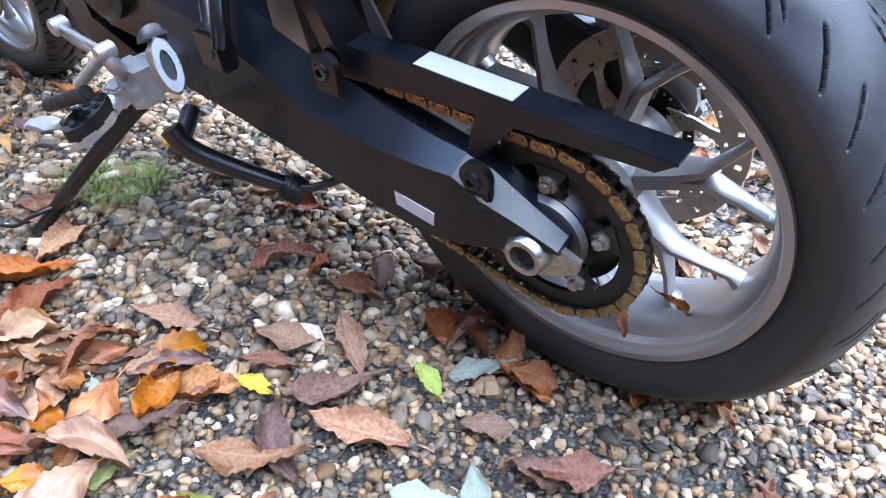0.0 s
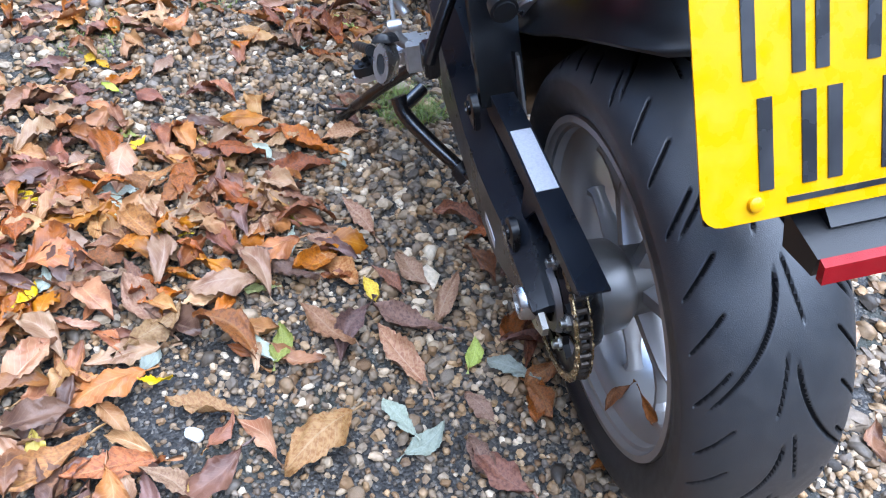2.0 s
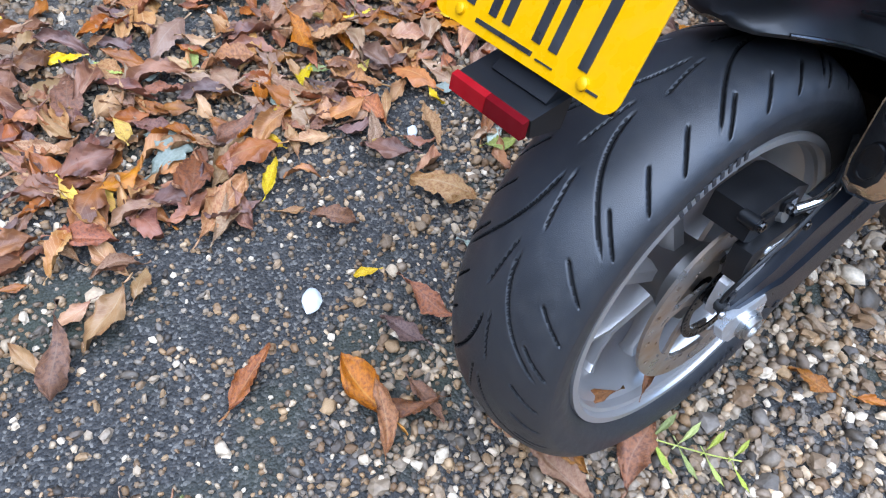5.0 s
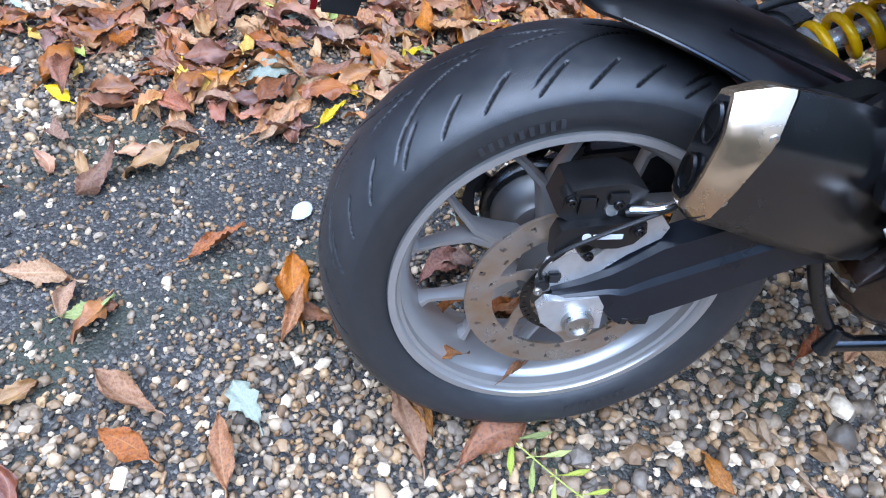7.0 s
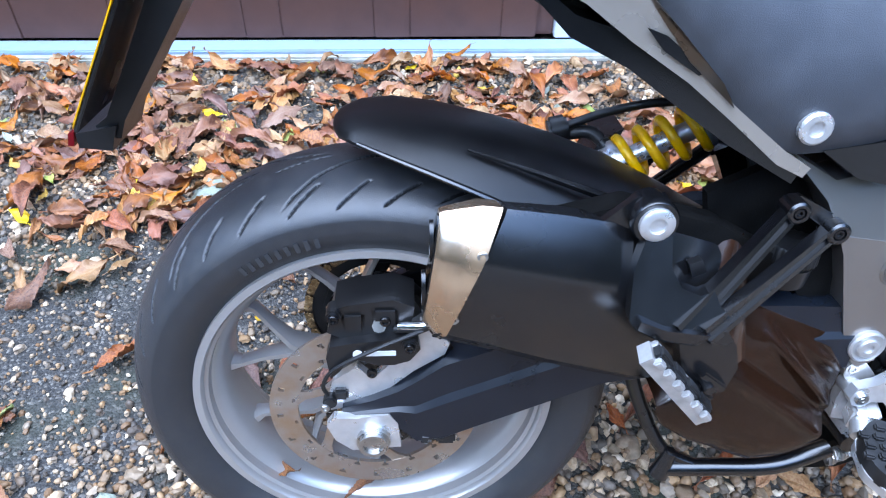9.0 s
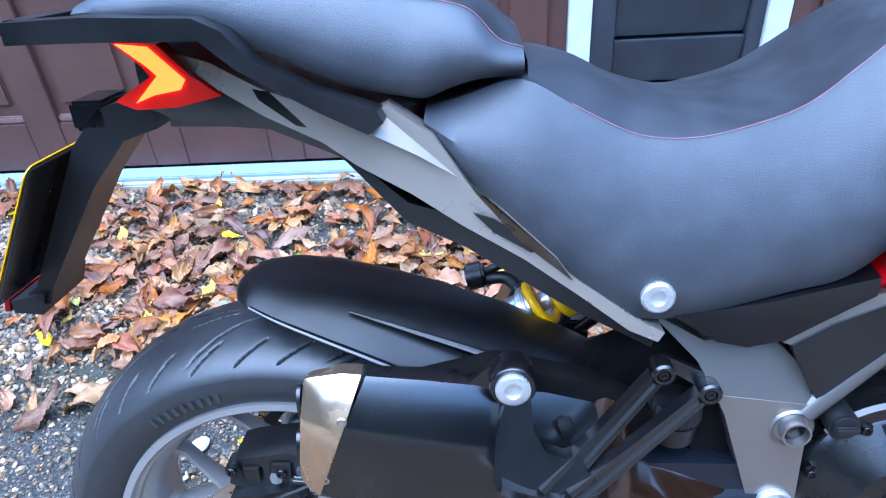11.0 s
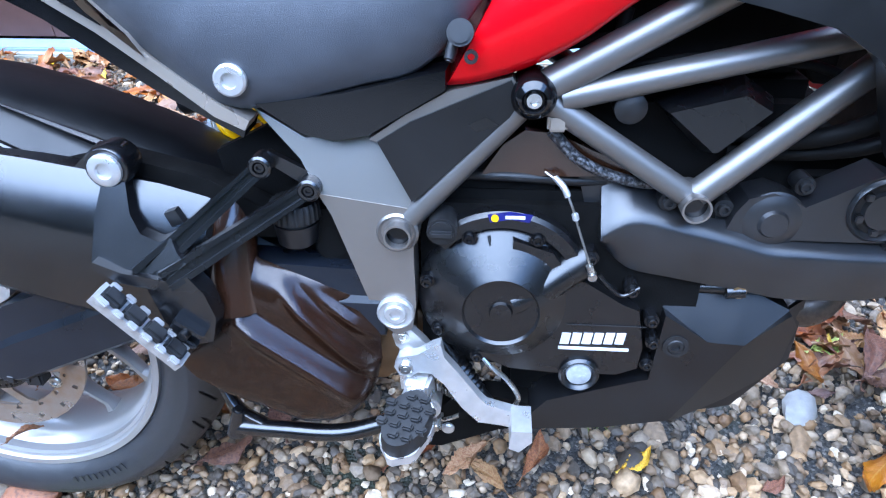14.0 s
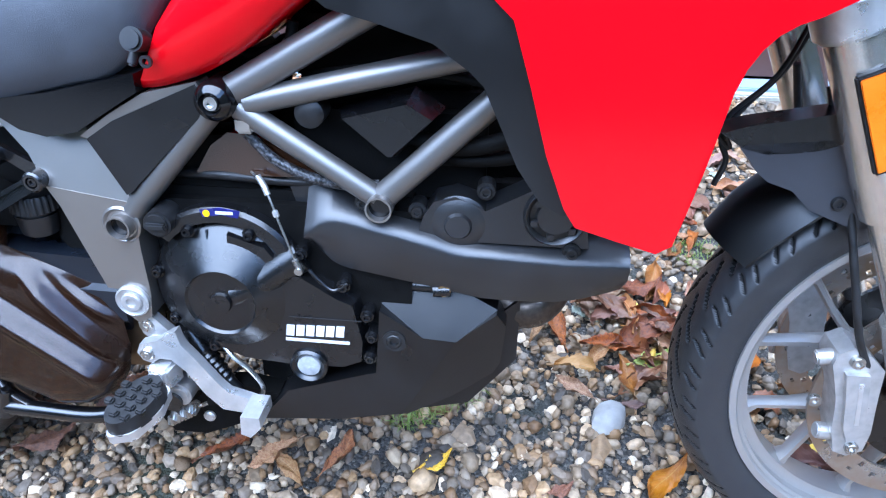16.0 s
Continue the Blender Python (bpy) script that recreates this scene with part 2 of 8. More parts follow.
def pebble_material(name, island):
    """River pebbles, each of its own tone; island: tones by loose piece rather than by object."""
    m = bpy.data.materials.new(name)
    m.use_nodes = True
    n, l = m.node_tree.nodes, m.node_tree.links
    b = n["Principled BSDF"]
    src = n.new("ShaderNodeNewGeometry").outputs["Random Per Island"] if island else n.new("ShaderNodeObjectInfo").outputs["Random"]
    ramp = n.new("ShaderNodeValToRGB")
    ramp.color_ramp.interpolation = "LINEAR"
    tones = [(0.0, (0.0504, 0.0404, 0.0319)), (0.12, (0.126, 0.0972, 0.0705)), (0.24, (0.252, 0.1778, 0.1115)), (0.36, (0.1574, 0.0853, 0.0409)), (0.48, (0.315, 0.1897, 0.0932)),
             (0.6, (0.0819, 0.0676, 0.0569)), (0.7, (0.3907, 0.2846, 0.1819)), (0.8, (0.1512, 0.1245, 0.1001)), (0.88, (0.4032, 0.2491, 0.1251)), (0.97, (0.605, 0.4863, 0.3526))]
    e = ramp.color_ramp.elements
    e[0].position, e[0].color = tones[0][0], (*tones[0][1], 1)
    e[1].position, e[1].color = tones[-1][0], (*tones[-1][1], 1)
    for p, c in tones[1:-1]:
        k = e.new(p)
        k.color = (*c, 1)
    l.new(src, ramp.inputs[0])
    co = n.new("ShaderNodeTexCoord")
    grain = n.new("ShaderNodeTexNoise")
    grain.inputs["Scale"].default_value, grain.inputs["Detail"].default_value = 110, 4
    l.new(co.outputs["Object"], grain.inputs["Vector"])
    mr = n.new("ShaderNodeMapRange")
    mr.inputs["From Min"].default_value, mr.inputs["From Max"].default_value = 0.3, 0.7
    mr.inputs["To Min"].default_value, mr.inputs["To Max"].default_value = 0.72, 1.22
    l.new(grain.outputs["Fac"], mr.inputs["Value"])
    mul = n.new("ShaderNodeMix")
    mul.data_type, mul.blend_type = "RGBA", "MULTIPLY"
    mul.inputs["Factor"].default_value = 1.0
    l.new(ramp.outputs[0], mul.inputs["A"])
    l.new(mr.outputs[0], mul.inputs["B"])
    l.new(mul.outputs["Result"], b.inputs["Base Color"])
    b.inputs["Roughness"].default_value = 0.55
    b.inputs["Specular IOR Level"].default_value = 0.35
    bn = n.new("ShaderNodeBump")
    bn.inputs["Strength"].default_value, bn.inputs["Distance"].default_value = 0.45, 0.002
    l.new(grain.outputs["Fac"], bn.inputs["Height"])
    l.new(bn.outputs[0], b.inputs["Normal"])
    return m


def leaf_material(name, base, blotch, vein, island=False, rough=0.5):
    """A dead leaf: midrib and side veins along its own length, brown blotches, a tone of its own."""
    m = bpy.data.materials.new(name)
    m.use_nodes = True
    n, l = m.node_tree.nodes, m.node_tree.links
    b = n["Principled BSDF"]
    uv = n.new("ShaderNodeUVMap")
    sep = n.new("ShaderNodeSeparateXYZ")
    l.new(uv.outputs[0], sep.inputs[0])

    def calc(op, a, c=None):
        k = n.new("ShaderNodeMath")
        k.operation = op
        for i, v in enumerate((a, c)):
            if v is None:
                continue
            if isinstance(v, (int, float)):
                k.inputs[i].default_value = v
            else:
                l.new(v, k.inputs[i])
        return k.outputs[0]
    side = calc("ABSOLUTE", calc("SUBTRACT", sep.outputs[0], 0.5))
    saw = calc("FRACT", calc("MULTIPLY", calc("SUBTRACT", sep.outputs[1], calc("MULTIPLY", side, 0.55)), 11.0))
    ribs = calc("LESS_THAN", calc("ABSOLUTE", calc("SUBTRACT", saw, 0.5)), 0.07)
    mid = calc("LESS_THAN", side, 0.022)
    veins = calc("MAXIMUM", mid, calc("MULTIPLY", ribs, 0.55))
    rnd = n.new("ShaderNodeNewGeometry").outputs["Random Per Island"] if island else n.new("ShaderNodeObjectInfo").outputs["Random"]
    co = n.new("ShaderNodeTexCoord")
    shift = n.new("ShaderNodeCombineXYZ")
    l.new(calc("MULTIPLY", rnd, 50.0), shift.inputs[0])
    add = n.new("ShaderNodeVectorMath")
    l.new(co.outputs["Object"], add.inputs[0])
    l.new(shift.outputs[0], add.inputs[1])
    noi, fine = n.new("ShaderNodeTexNoise"), n.new("ShaderNodeTexNoise")
    noi.inputs["Scale"].default_value, noi.inputs["Detail"].default_value = 24, 6
    fine.inputs["Scale"].default_value, fine.inputs["Detail"].default_value = 260, 3
    for t in (noi, fine):
        l.new(add.outputs[0], t.inputs["Vector"])
    ramp = n.new("ShaderNodeValToRGB")
    ramp.color_ramp.elements[0].position, ramp.color_ramp.elements[1].position = 0.42, 0.64
    ramp.color_ramp.elements[0].color, ramp.color_ramp.elements[1].color = (*base, 1), (*blotch, 1)
    l.new(noi.outputs["Fac"], ramp.inputs[0])
    mv = n.new("ShaderNodeMix")
    mv.data_type = "RGBA"
    l.new(calc("MULTIPLY", veins, 0.6), mv.inputs["Factor"])
    l.new(ramp.outputs[0], mv.inputs["A"])
    mv.inputs["B"].default_value = (*vein, 1)
    hsv = n.new("ShaderNodeHueSaturation")
    l.new(calc("ADD", 0.491, calc("MULTIPLY", rnd, 0.02)), hsv.inputs["Hue"])
    l.new(calc("ADD", 0.60, calc("MULTIPLY", calc("FRACT", calc("MULTIPLY", rnd, 7.3)), 0.58)), hsv.inputs["Value"])
    l.new(calc("ADD", 0.85, calc("MULTIPLY", calc("FRACT", calc("MULTIPLY", rnd, 3.7)), 0.3)), hsv.inputs["Saturation"])
    l.new(mv.outputs["Result"], hsv.inputs["Color"])
    l.new(hsv.outputs[0], b.inputs["Base Color"])
    b.inputs["Roughness"].default_value = rough
    bn = n.new("ShaderNodeBump")
    bn.inputs["Strength"].default_value, bn.inputs["Distance"].default_value = 0.5, 0.0015
    l.new(calc("ADD", calc("MULTIPLY", veins, -0.6), fine.outputs["Fac"]), bn.inputs["Height"])
    l.new(bn.outputs[0], b.inputs["Normal"])
    return m


soil = soil_material()
pebble_one, pebble_many = pebble_material("pebble", False), pebble_material("pebbles", True)
LEAF_TONES = [  # name, words, base, blotch, vein
    ("tan", "tan curled dry fallen leaf lying on gravel", (0.3999, 0.2159, 0.104), (0.2639, 0.108, 0.044), (0.4559, 0.2959, 0.176)),
    ("orange", "orange-brown curled fallen leaf lying on gravel", (0.3839, 0.132, 0.0336), (0.2, 0.0591, 0.0176), (0.4159, 0.2159, 0.08)),
    ("rust", "rust-brown crumpled fallen leaf lying on gravel", (0.2799, 0.0896, 0.0304), (0.128, 0.04, 0.0192), (0.2879, 0.136, 0.072)),
    ("purple", "dark purplish-brown withered leaf lying on gravel", (0.2079, 0.1, 0.068), (0.096, 0.04, 0.0288), (0.2399, 0.136, 0.096)),
    ("yellow", "bright yellow fallen leaf lying on gravel", (0.66, 0.42, 0.02), (0.5, 0.26, 0.02), (0.7, 0.5, 0.08)),
    ("green", "yellow-green fallen leaf lying on gravel", (0.36, 0.39, 0.08), (0.26, 0.29, 0.06), (0.48, 0.49, 0.16)),
    ("pale", "pale grey-green upturned leaf lying on gravel", (0.35, 0.38, 0.30), (0.28, 0.31, 0.24), (0.42, 0.45, 0.37)),
]
leaf_single = {k: leaf_material("leaf_" + k, a, c, v) for k, _, a, c, v in LEAF_TONES}
leaf_island = {k: leaf_material("litter_" + k, a, c, v, True) for k, _, a, c, v in LEAF_TONES}
grass_green = material("grass_green", (0.13, 0.2, 0.03), 0.5, scale=120, second=(0.26, 0.3, 0.07), bump=0.0)

# ---- building helpers ----
def part(name, bm, mat, parent, label="", sharp=38):
    """One bmesh as one mesh object under a thing or a part."""
    me = bpy.data.meshes.new(name)
    bmesh.ops.recalc_face_normals(bm, faces=bm.faces)
    bm.to_mesh(me)
    bm.free()
    for p in me.polygons:
        p.use_smooth = True
    me.set_sharp_from_angle(angle=radians(sharp))
    me.materials.append(mat)
    ob = new(name, me)
    ob.parent = parent
    if label:
        tagged(ob, label)
    return ob


def rounded(bm, width, segments=2, angle=30):
    """Bevels every edge sharper than the angle."""
    if width > 0:
        edges = [e for e in bm.edges if len(e.link_faces) == 2 and e.calc_face_angle(0) > radians(angle)]
        bmesh.ops.bevel(bm, geom=edges, offset=width, segments=segments, affect="EDGES", clamp_overlap=True)
    return bm


def merged(*bms):
    """Several bmeshes as one."""
    out = bmesh.new()
    for b in bms:
        me = bpy.data.meshes.new("tmp")
        b.to_mesh(me)
        b.free()
        out.from_mesh(me)
        bpy.data.meshes.remove(me)
    return out


def mirrored(bm):
    """The same shape on the other side of the bike."""
    bmesh.ops.scale(bm, vec=(1, -1, 1), verts=bm.verts)
    bmesh.ops.reverse_faces(bm, faces=bm.faces)
    return bm


def box(x0, x1, y0, y1, z0, z1, bevel=0.002, turn=None):
    bm = bmesh.new()
    bmesh.ops.create_cube(bm, size=1)
    for v in bm.verts:
        v.co = Vector(((x0 + x1) / 2 + v.co.x * (x1 - x0), (y0 + y1) / 2 + v.co.y * (y1 - y0), (z0 + z1) / 2 + v.co.z * (z1 - z0)))
    rounded(bm, bevel)
    if turn:
        bmesh.ops.transform(bm, matrix=turn, verts=bm.verts)
    return bm


def cyl(p0, p1, r0, r1=None, seg=20, bevel=0.0):
    """A rod or cone from p0 to p1."""
    p0, p1 = Vector(p0), Vector(p1)
    r1 = r0 if r1 is None else r1
    bm = bmesh.new()
    d = p1 - p0
    m = Matrix.Translation((p0 + p1) / 2) @ d.to_track_quat("Z", "Y").to_matrix().to_4x4()
    bmesh.ops.create_cone(bm, cap_ends=True, segments=seg, radius1=r0, radius2=r1, depth=d.length, matrix=m)
    return rounded(bm, bevel)


def pipe(p0, p1, r, wall, seg=24):
    """A hollow tube, open at both ends."""
    p0, p1 = Vector(p0), Vector(p1)
    d = p1 - p0
    q = d.to_track_quat("Z", "Y")
    bm = bmesh.new()
    rings = []
    for h, rr in ((0, r), (1, r), (1, r - wall), (0, r - wall)):
        rings.append([bm.verts.new(p0 + d * h + q @ Vector((rr * math.cos(a), rr * math.sin(a), 0))) for a in (2 * math.pi * k / seg for k in range(seg))])
    for i in range(4):
        a, b = rings[i], rings[(i + 1) % 4]
        for k in range(seg):
            bm.faces.new((a[k], a[(k + 1) % seg], b[(k + 1) % seg], b[k]))
    return bm


def lathe(profile, centre=(0, 0, 0), seg=64, closed=False, a0=0.0, a1=2 * math.pi):
    """Turns a profile of (y, radius) about an axis along y."""
    bm = bmesh.new()
    full = abs(a1 - a0 - 2 * math.pi) < 1e-6
    count = seg if full else seg + 1
    rings = []
    for k in range(count):
        a = a0 + (a1 - a0) * k / seg
        rings.append([bm.verts.new((centre[0] + r * math.cos(a), centre[1] + y, centre[2] + r * math.sin(a))) for y, r in profile])
    n = len(profile)
    for k in range(seg):
        a, b = rings[k], rings[(k + 1) % count]
        for i in range(n if closed else n - 1):
            bm.faces.new((a[i], a[(i + 1) % n], b[(i + 1) % n], b[i]))
    bmesh.ops.remove_doubles(bm, verts=bm.verts, dist=1e-6)
    return bm


def slab(outline, y0, y1, bevel=0.003, segments=2, inset=0.0, bulge=None):
    """An outline in x and z, thickened from y0 to y1; inset shrinks the y1 side; bulge(x, z) moves it along y."""
    bm = bmesh.new()
    cx, cz = sum(p[0] for p in outline) / len(outline), sum(p[1] for p in outline) / len(outline)
    a = [bm.verts.new((x, y0, z)) for x, z in outline]
    b = []
    for x, z in outline:
        d = Vector((cx - x, cz - z))
        k = inset / max(d.length, 1e-6)
        b.append(bm.verts.new((x + d.x * k, y1, z + d.y * k)))
    n = len(a)
    for i in range(n):
        bm.faces.new((a[i], a[(i + 1) % n], b[(i + 1) % n], b[i]))
    bm.faces.new(a)
    bm.faces.new(b)
    rounded(bm, bevel, segments)
    if bulge:
        for v in bm.verts:
            v.co.y += bulge(v.co.x, v.co.z)
    return bm


def loft(sections, caps=True, ring=True):
    """Skins over rings of points, all of one length."""
    bm = bmesh.new()
    rows = [[bm.verts.new(p) for p in s] for s in sections]
    n = len(rows[0])
    for a, b in zip(rows, rows[1:]):
        for i in range(n if ring else n - 1):
            bm.faces.new((a[i], a[(i + 1) % n], b[(i + 1) % n], b[i]))
    if caps and ring:
        bm.faces.new(rows[0])
        bm.faces.new(rows[-1])
    return bm


def smooth_line(points, steps=6):
    """A Catmull-Rom line through some points."""
    pts = [Vector(p) for p in points]
    pts = [pts[0] * 2 - pts[1]] + pts + [pts[-1] * 2 - pts[-2]]
    out = []
    for a, b, c, d in zip(pts, pts[1:], pts[2:], pts[3:]):
        for k in range(steps):
            t = k / steps
            out.append(0.5 * ((2 * b) + (c - a) * t + (2 * a - 5 * b + 4 * c - d) * t * t + (3 * b - a - 3 * c + d) * t ** 3))
    out.append(pts[-2])
    return out


def hose(points, r, seg=10, steps=6, flat=1.0):
    """A bent rod, cable or pipe along a smooth line; r may be a function of 0..1."""
    line = smooth_line(points, steps) if steps > 1 else [Vector(p) for p in points]
    sections, up = [], Vector((0, 0.3, 1)).normalized()
    for i, p in enumerate(line):
        d = (line[min(i + 1, len(line) - 1)] - line[max(i - 1, 0)]).normalized()
        s = d.cross(up).normalized()
        u = s.cross(d)
        up = u
        rr = r(i / (len(line) - 1)) if callable(r) else r
        sections.append([p + s * rr * math.cos(a) + u * rr * flat * math.sin(a) for a in (2 * math.pi * k / seg for k in range(seg))])
    return loft(sections)


def bolt(x, y, z, r, side, h=0.006):
    """A round-headed hex-socket screw that faces +y or -y (side)."""
    prof = [(0, r), (side * h * 0.7, r), (side * h, r * 0.86), (side * h, r * 0.5), (side * h * 0.45, r * 0.46), (side * h * 0.45, 0.0001)]
    return lathe(prof, (x, y, z), 18)


def thing(name, label, category, at=(0, 0, 0), group=""):
    e = new(name)
    e.location = at
    e.empty_display_size = 0.05
    return tagged(e, label, category, group)

# ---- the place: gravelled drive before a brown garage door ----
def ground_height(x, y):
    return 0.010 * noise.noise(Vector((x * 1.3, y * 1.3, 0))) * max(0.0, min(1.0, (math.hypot(x - 0.6, y) - 1.2) / 1.5))


bm = bmesh.new()
steps = [-60, -25, -10, -5, -3] + [-2.4 + 0.2 * k for k in range(25)] + [3, 5, 10, 25, 60]
grid = [[bm.verts.new((x, y, ground_height(x, y) - 0.004)) for y in steps] for x in steps]
for i in range(len(steps) - 1):
    for j in range(len(steps) - 1):
        bm.faces.new((grid[i][j], grid[i + 1][j], grid[i + 1][j + 1], grid[i][j + 1]))
ground = part("ground", bm, soil, None)
tagged(ground, "dark damp gritty soil under loose gravel", "ground", kind="structure")

WALL = 1.62  # face of the door panels


def setting(name, bm, mat, label, category, parent=None):
    ob = part(name, bm, mat, parent)
    return tagged(ob, label, category, kind="structure") if parent is None else ob


# the sill: a weathered pale-blue painted board on a mossy concrete strip
setting("trim_sill", box(-6, 6, 1.528, 1.606, -0.05, 0.020, 0.004), sill_paint, "weathered pale blue painted sill board below the doors", "sill")
setting("trim_strip", box(-6, 6, 1.492, 1.526, -0.05, 0.010, 0.006), concrete, "narrow mossy concrete strip along the doors", "strip")
wall = setting("wall_north", box(-7, 7, 1.70, 1.86, -0.05, 2.7, 0.0), door_brown, "brown painted timber garage front", "wall")


def panelled_door(name, x0, x1, label):
    """A timber door: stiles and rails proud of bevelled lower panels."""
    door = part(name, box(x0, x1, WALL + 0.012, WALL + 0.07, 0.024, 2.1, 0.002), door_brown, None)
    tagged(door, label, "garage door", kind="structure")
    n, w = int((x1 - x0 + 0.01) / 0.425), 0.425
    for k in range(n + 1):
        xc = x0 + w * k
        a, b = max(x0, xc - 0.06), min(x1, xc + 0.06)
        part("stile", box(a, b, WALL - 0.012, WALL + 0.014, 0.024, 2.1, 0.003), door_brown, door)
    for k in range(n):
        a, b = x0 + w * k + 0.06, x0 + w * (k + 1) - 0.06
        part("rail", box(a, b, WALL - 0.010, WALL + 0.014, 0.024, 0.205, 0.003), door_brown, door)
        part("rail", box(a, b, WALL - 0.010, WALL + 0.014, 1.0, 1.12, 0.003), door_brown, door)
        part("bead", box(a, b, WALL - 0.004, WALL + 0.014, 0.205, 0.232, 0.006), white_edge, door, "worn paler moulding above the bottom rail")
        part("panel", box(a + 0.03, b - 0.03, WALL + 0.002, WALL + 0.014, 0.27, 0.96, 0.008), door_brown, door)
    return door


white_edge = material("worn_pale_moulding", (0.2, 0.125, 0.11), 0.5, second=(0.13, 0.07, 0.06), scale=40, mix=0.6)
panelled_door("door_1", -2.124, 0.548, "brown painted panelled timber garage door, worn")
panelled_door("door_2", 1.235, 3.6, "brown painted panelled timber door beside the louvred one")
panelled_door("door_3", -4.8, -2.126, "brown painted panelled timber garage door")
# white posts either side of a dark louvred door
for i, (a, b) in enumerate(((0.55, 0.622), (1.163, 1.233))):
    setting("trim_post_%d" % (i + 1), box(a, b, WALL - 0.02, WALL + 0.078, 0.024, 2.12, 0.004), white_paint, "white painted timber post beside the dark door", "post")
louvre = part("door_4", box(0.624, 1.161, WALL + 0.045, WALL + 0.075, 0.024, 2.1, 0.002), dark_paint, None)
tagged(louvre, "dark blue-black louvred timber door between white posts", "louvred door", kind="structure")
for a, b in ((0.624, 0.70), (1.115, 1.161)):
    part("stile", box(a, b, WALL + 0.0, WALL + 0.046, 0.024, 2.1, 0.003), dark_paint, louvre)
for k in range(13):
    z = 0.09 + 0.155 * k
    part("slat", box(0.702, 1.113, -0.008, 0.008, -0.074, 0.074, 0.002, pose(0, WALL + 0.026, z + 0.075, 9)), dark_paint, louvre)

# plain tree-high dark walls, unseen, added behind and beside the drive to block low sky
blocker_green = material("dark_sky_blocker", (0.03, 0.038, 0.018), 0.8, second=(0.012, 0.016, 0.008), scale=5, mix=0.9, fine=30, bump=0.8, depth=0.05)
for name, dims in (("wall_south", (-9, 9, -8.4, -8.0, -0.05, 6.0)), ("wall_west", (-7.4, -7.0, -8.0, 1.7, -0.05, 6.0)), ("wall_east", (7.0, 7.4, -8.0, 1.7, -0.05, 6.0))):
    setting(name, box(*dims, 0.0), blocker_green, "unseen plain dark green wall added to block low sky light", "hedge")

# ---- the motorcycle, leaning on its side stand ----
LEAN_DEG = -10.8
bike = thing("motorcycle", "red and black adventure touring motorcycle leaning on its side stand", "motorcycle")
bike.matrix_basis = pose(0, -0.059, 0.0006, LEAN_DEG)
HUB_R, HUB_F = (0.0, 0.0, 0.315), (1.594, 0.0, 0.325)


# tyres: a moulded carcass with cut grooves
def tyre_mesh(name, centre, half, outer, bead, grooves, pitches, around, across):
    crown = half * 0.52
    tread_edge = radians(82)
    u = np.linspace(0, 2 * np.pi, around, endpoint=False)
    v = np.linspace(-1, 1, across)
    U, V = np.meshgrid(u, v, indexing="ij")
    depth = np.zeros_like(U)
    pitch = 2 * np.pi / pitches
    arc = half * tread_edge * 1.05
    for side, shift in ((1, 0.0), (-1, 0.5)):
        for u0, du, v0, v1, bow, width in grooves:
            local = np.mod(U / pitch - u0 - shift, 1.0)
            for wrap in range(int(np.ceil(du)) + 1):
                t = (local + wrap) / du
                inside = (t >= 0) & (t <= 1)
                line = v0 + (v1 - v0) * np.clip(t, 0, 1) ** bow
                slope = arc * (v1 - v0) * bow * np.clip(t, 0.02, 1) ** (bow - 1) / (du * pitch * outer)
                d = np.abs(side * V - line) * arc / np.sqrt(1 + slope ** 2)
                taper = np.clip(np.minimum(t, 1 - t) * 9, 0, 1)
                depth = np.maximum(depth, inside * np.clip((width * (0.55 + 0.45 * taper) - d) / 0.0022, 0, 1) * taper)
    phi = V * tread_edge
    Y = half * np.sin(phi)
    R = (outer - crown) + crown * np.cos(phi) - depth * 0.006
    wall = [(0.985, 0.10), (0.99, 0.25), (0.965, 0.45), (0.91, 0.65), (0.835, 0.83), (0.77, 0.93), (0.75, 1.0)]
    r_edge = outer - crown + crown * math.cos(tread_edge)
    left = np.array([(half * w, r_edge + (bead - r_edge) * h) for w, h in wall])
    Yf = np.concatenate([np.tile(-left[::-1, 0], (around, 1)), Y, np.tile(left[:, 0], (around, 1))], 1)
    Rf = np.concatenate([np.tile(left[::-1, 1], (around, 1)), R, np.tile(left[:, 1], (around, 1))], 1)
    n = Yf.shape[1]
    co = np.stack([centre[0] + Rf * np.cos(u)[:, None], centre[1] + Yf, centre[2] + Rf * np.sin(u)[:, None]], -1).reshape(-1, 3)
    i, j = np.meshgrid(np.arange(around), np.arange(n - 1), indexing="ij")
    k = (i + 1) % around
    faces = np.stack([i * n + j, i * n + j + 1, k * n + j + 1, k * n + j], -1).reshape(-1, 4)
    me = bpy.data.meshes.new(name)
    me.from_pydata(co.tolist(), [], faces.tolist())
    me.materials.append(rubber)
    me.materials.append(groove_shade)
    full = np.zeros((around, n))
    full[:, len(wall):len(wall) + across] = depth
    # faces down in the cuts take the painted groove shade
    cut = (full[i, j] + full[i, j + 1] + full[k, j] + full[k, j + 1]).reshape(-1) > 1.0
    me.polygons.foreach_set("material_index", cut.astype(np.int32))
    me.polygons.foreach_set("use_smooth", np.ones(len(me.polygons), bool))
    return me


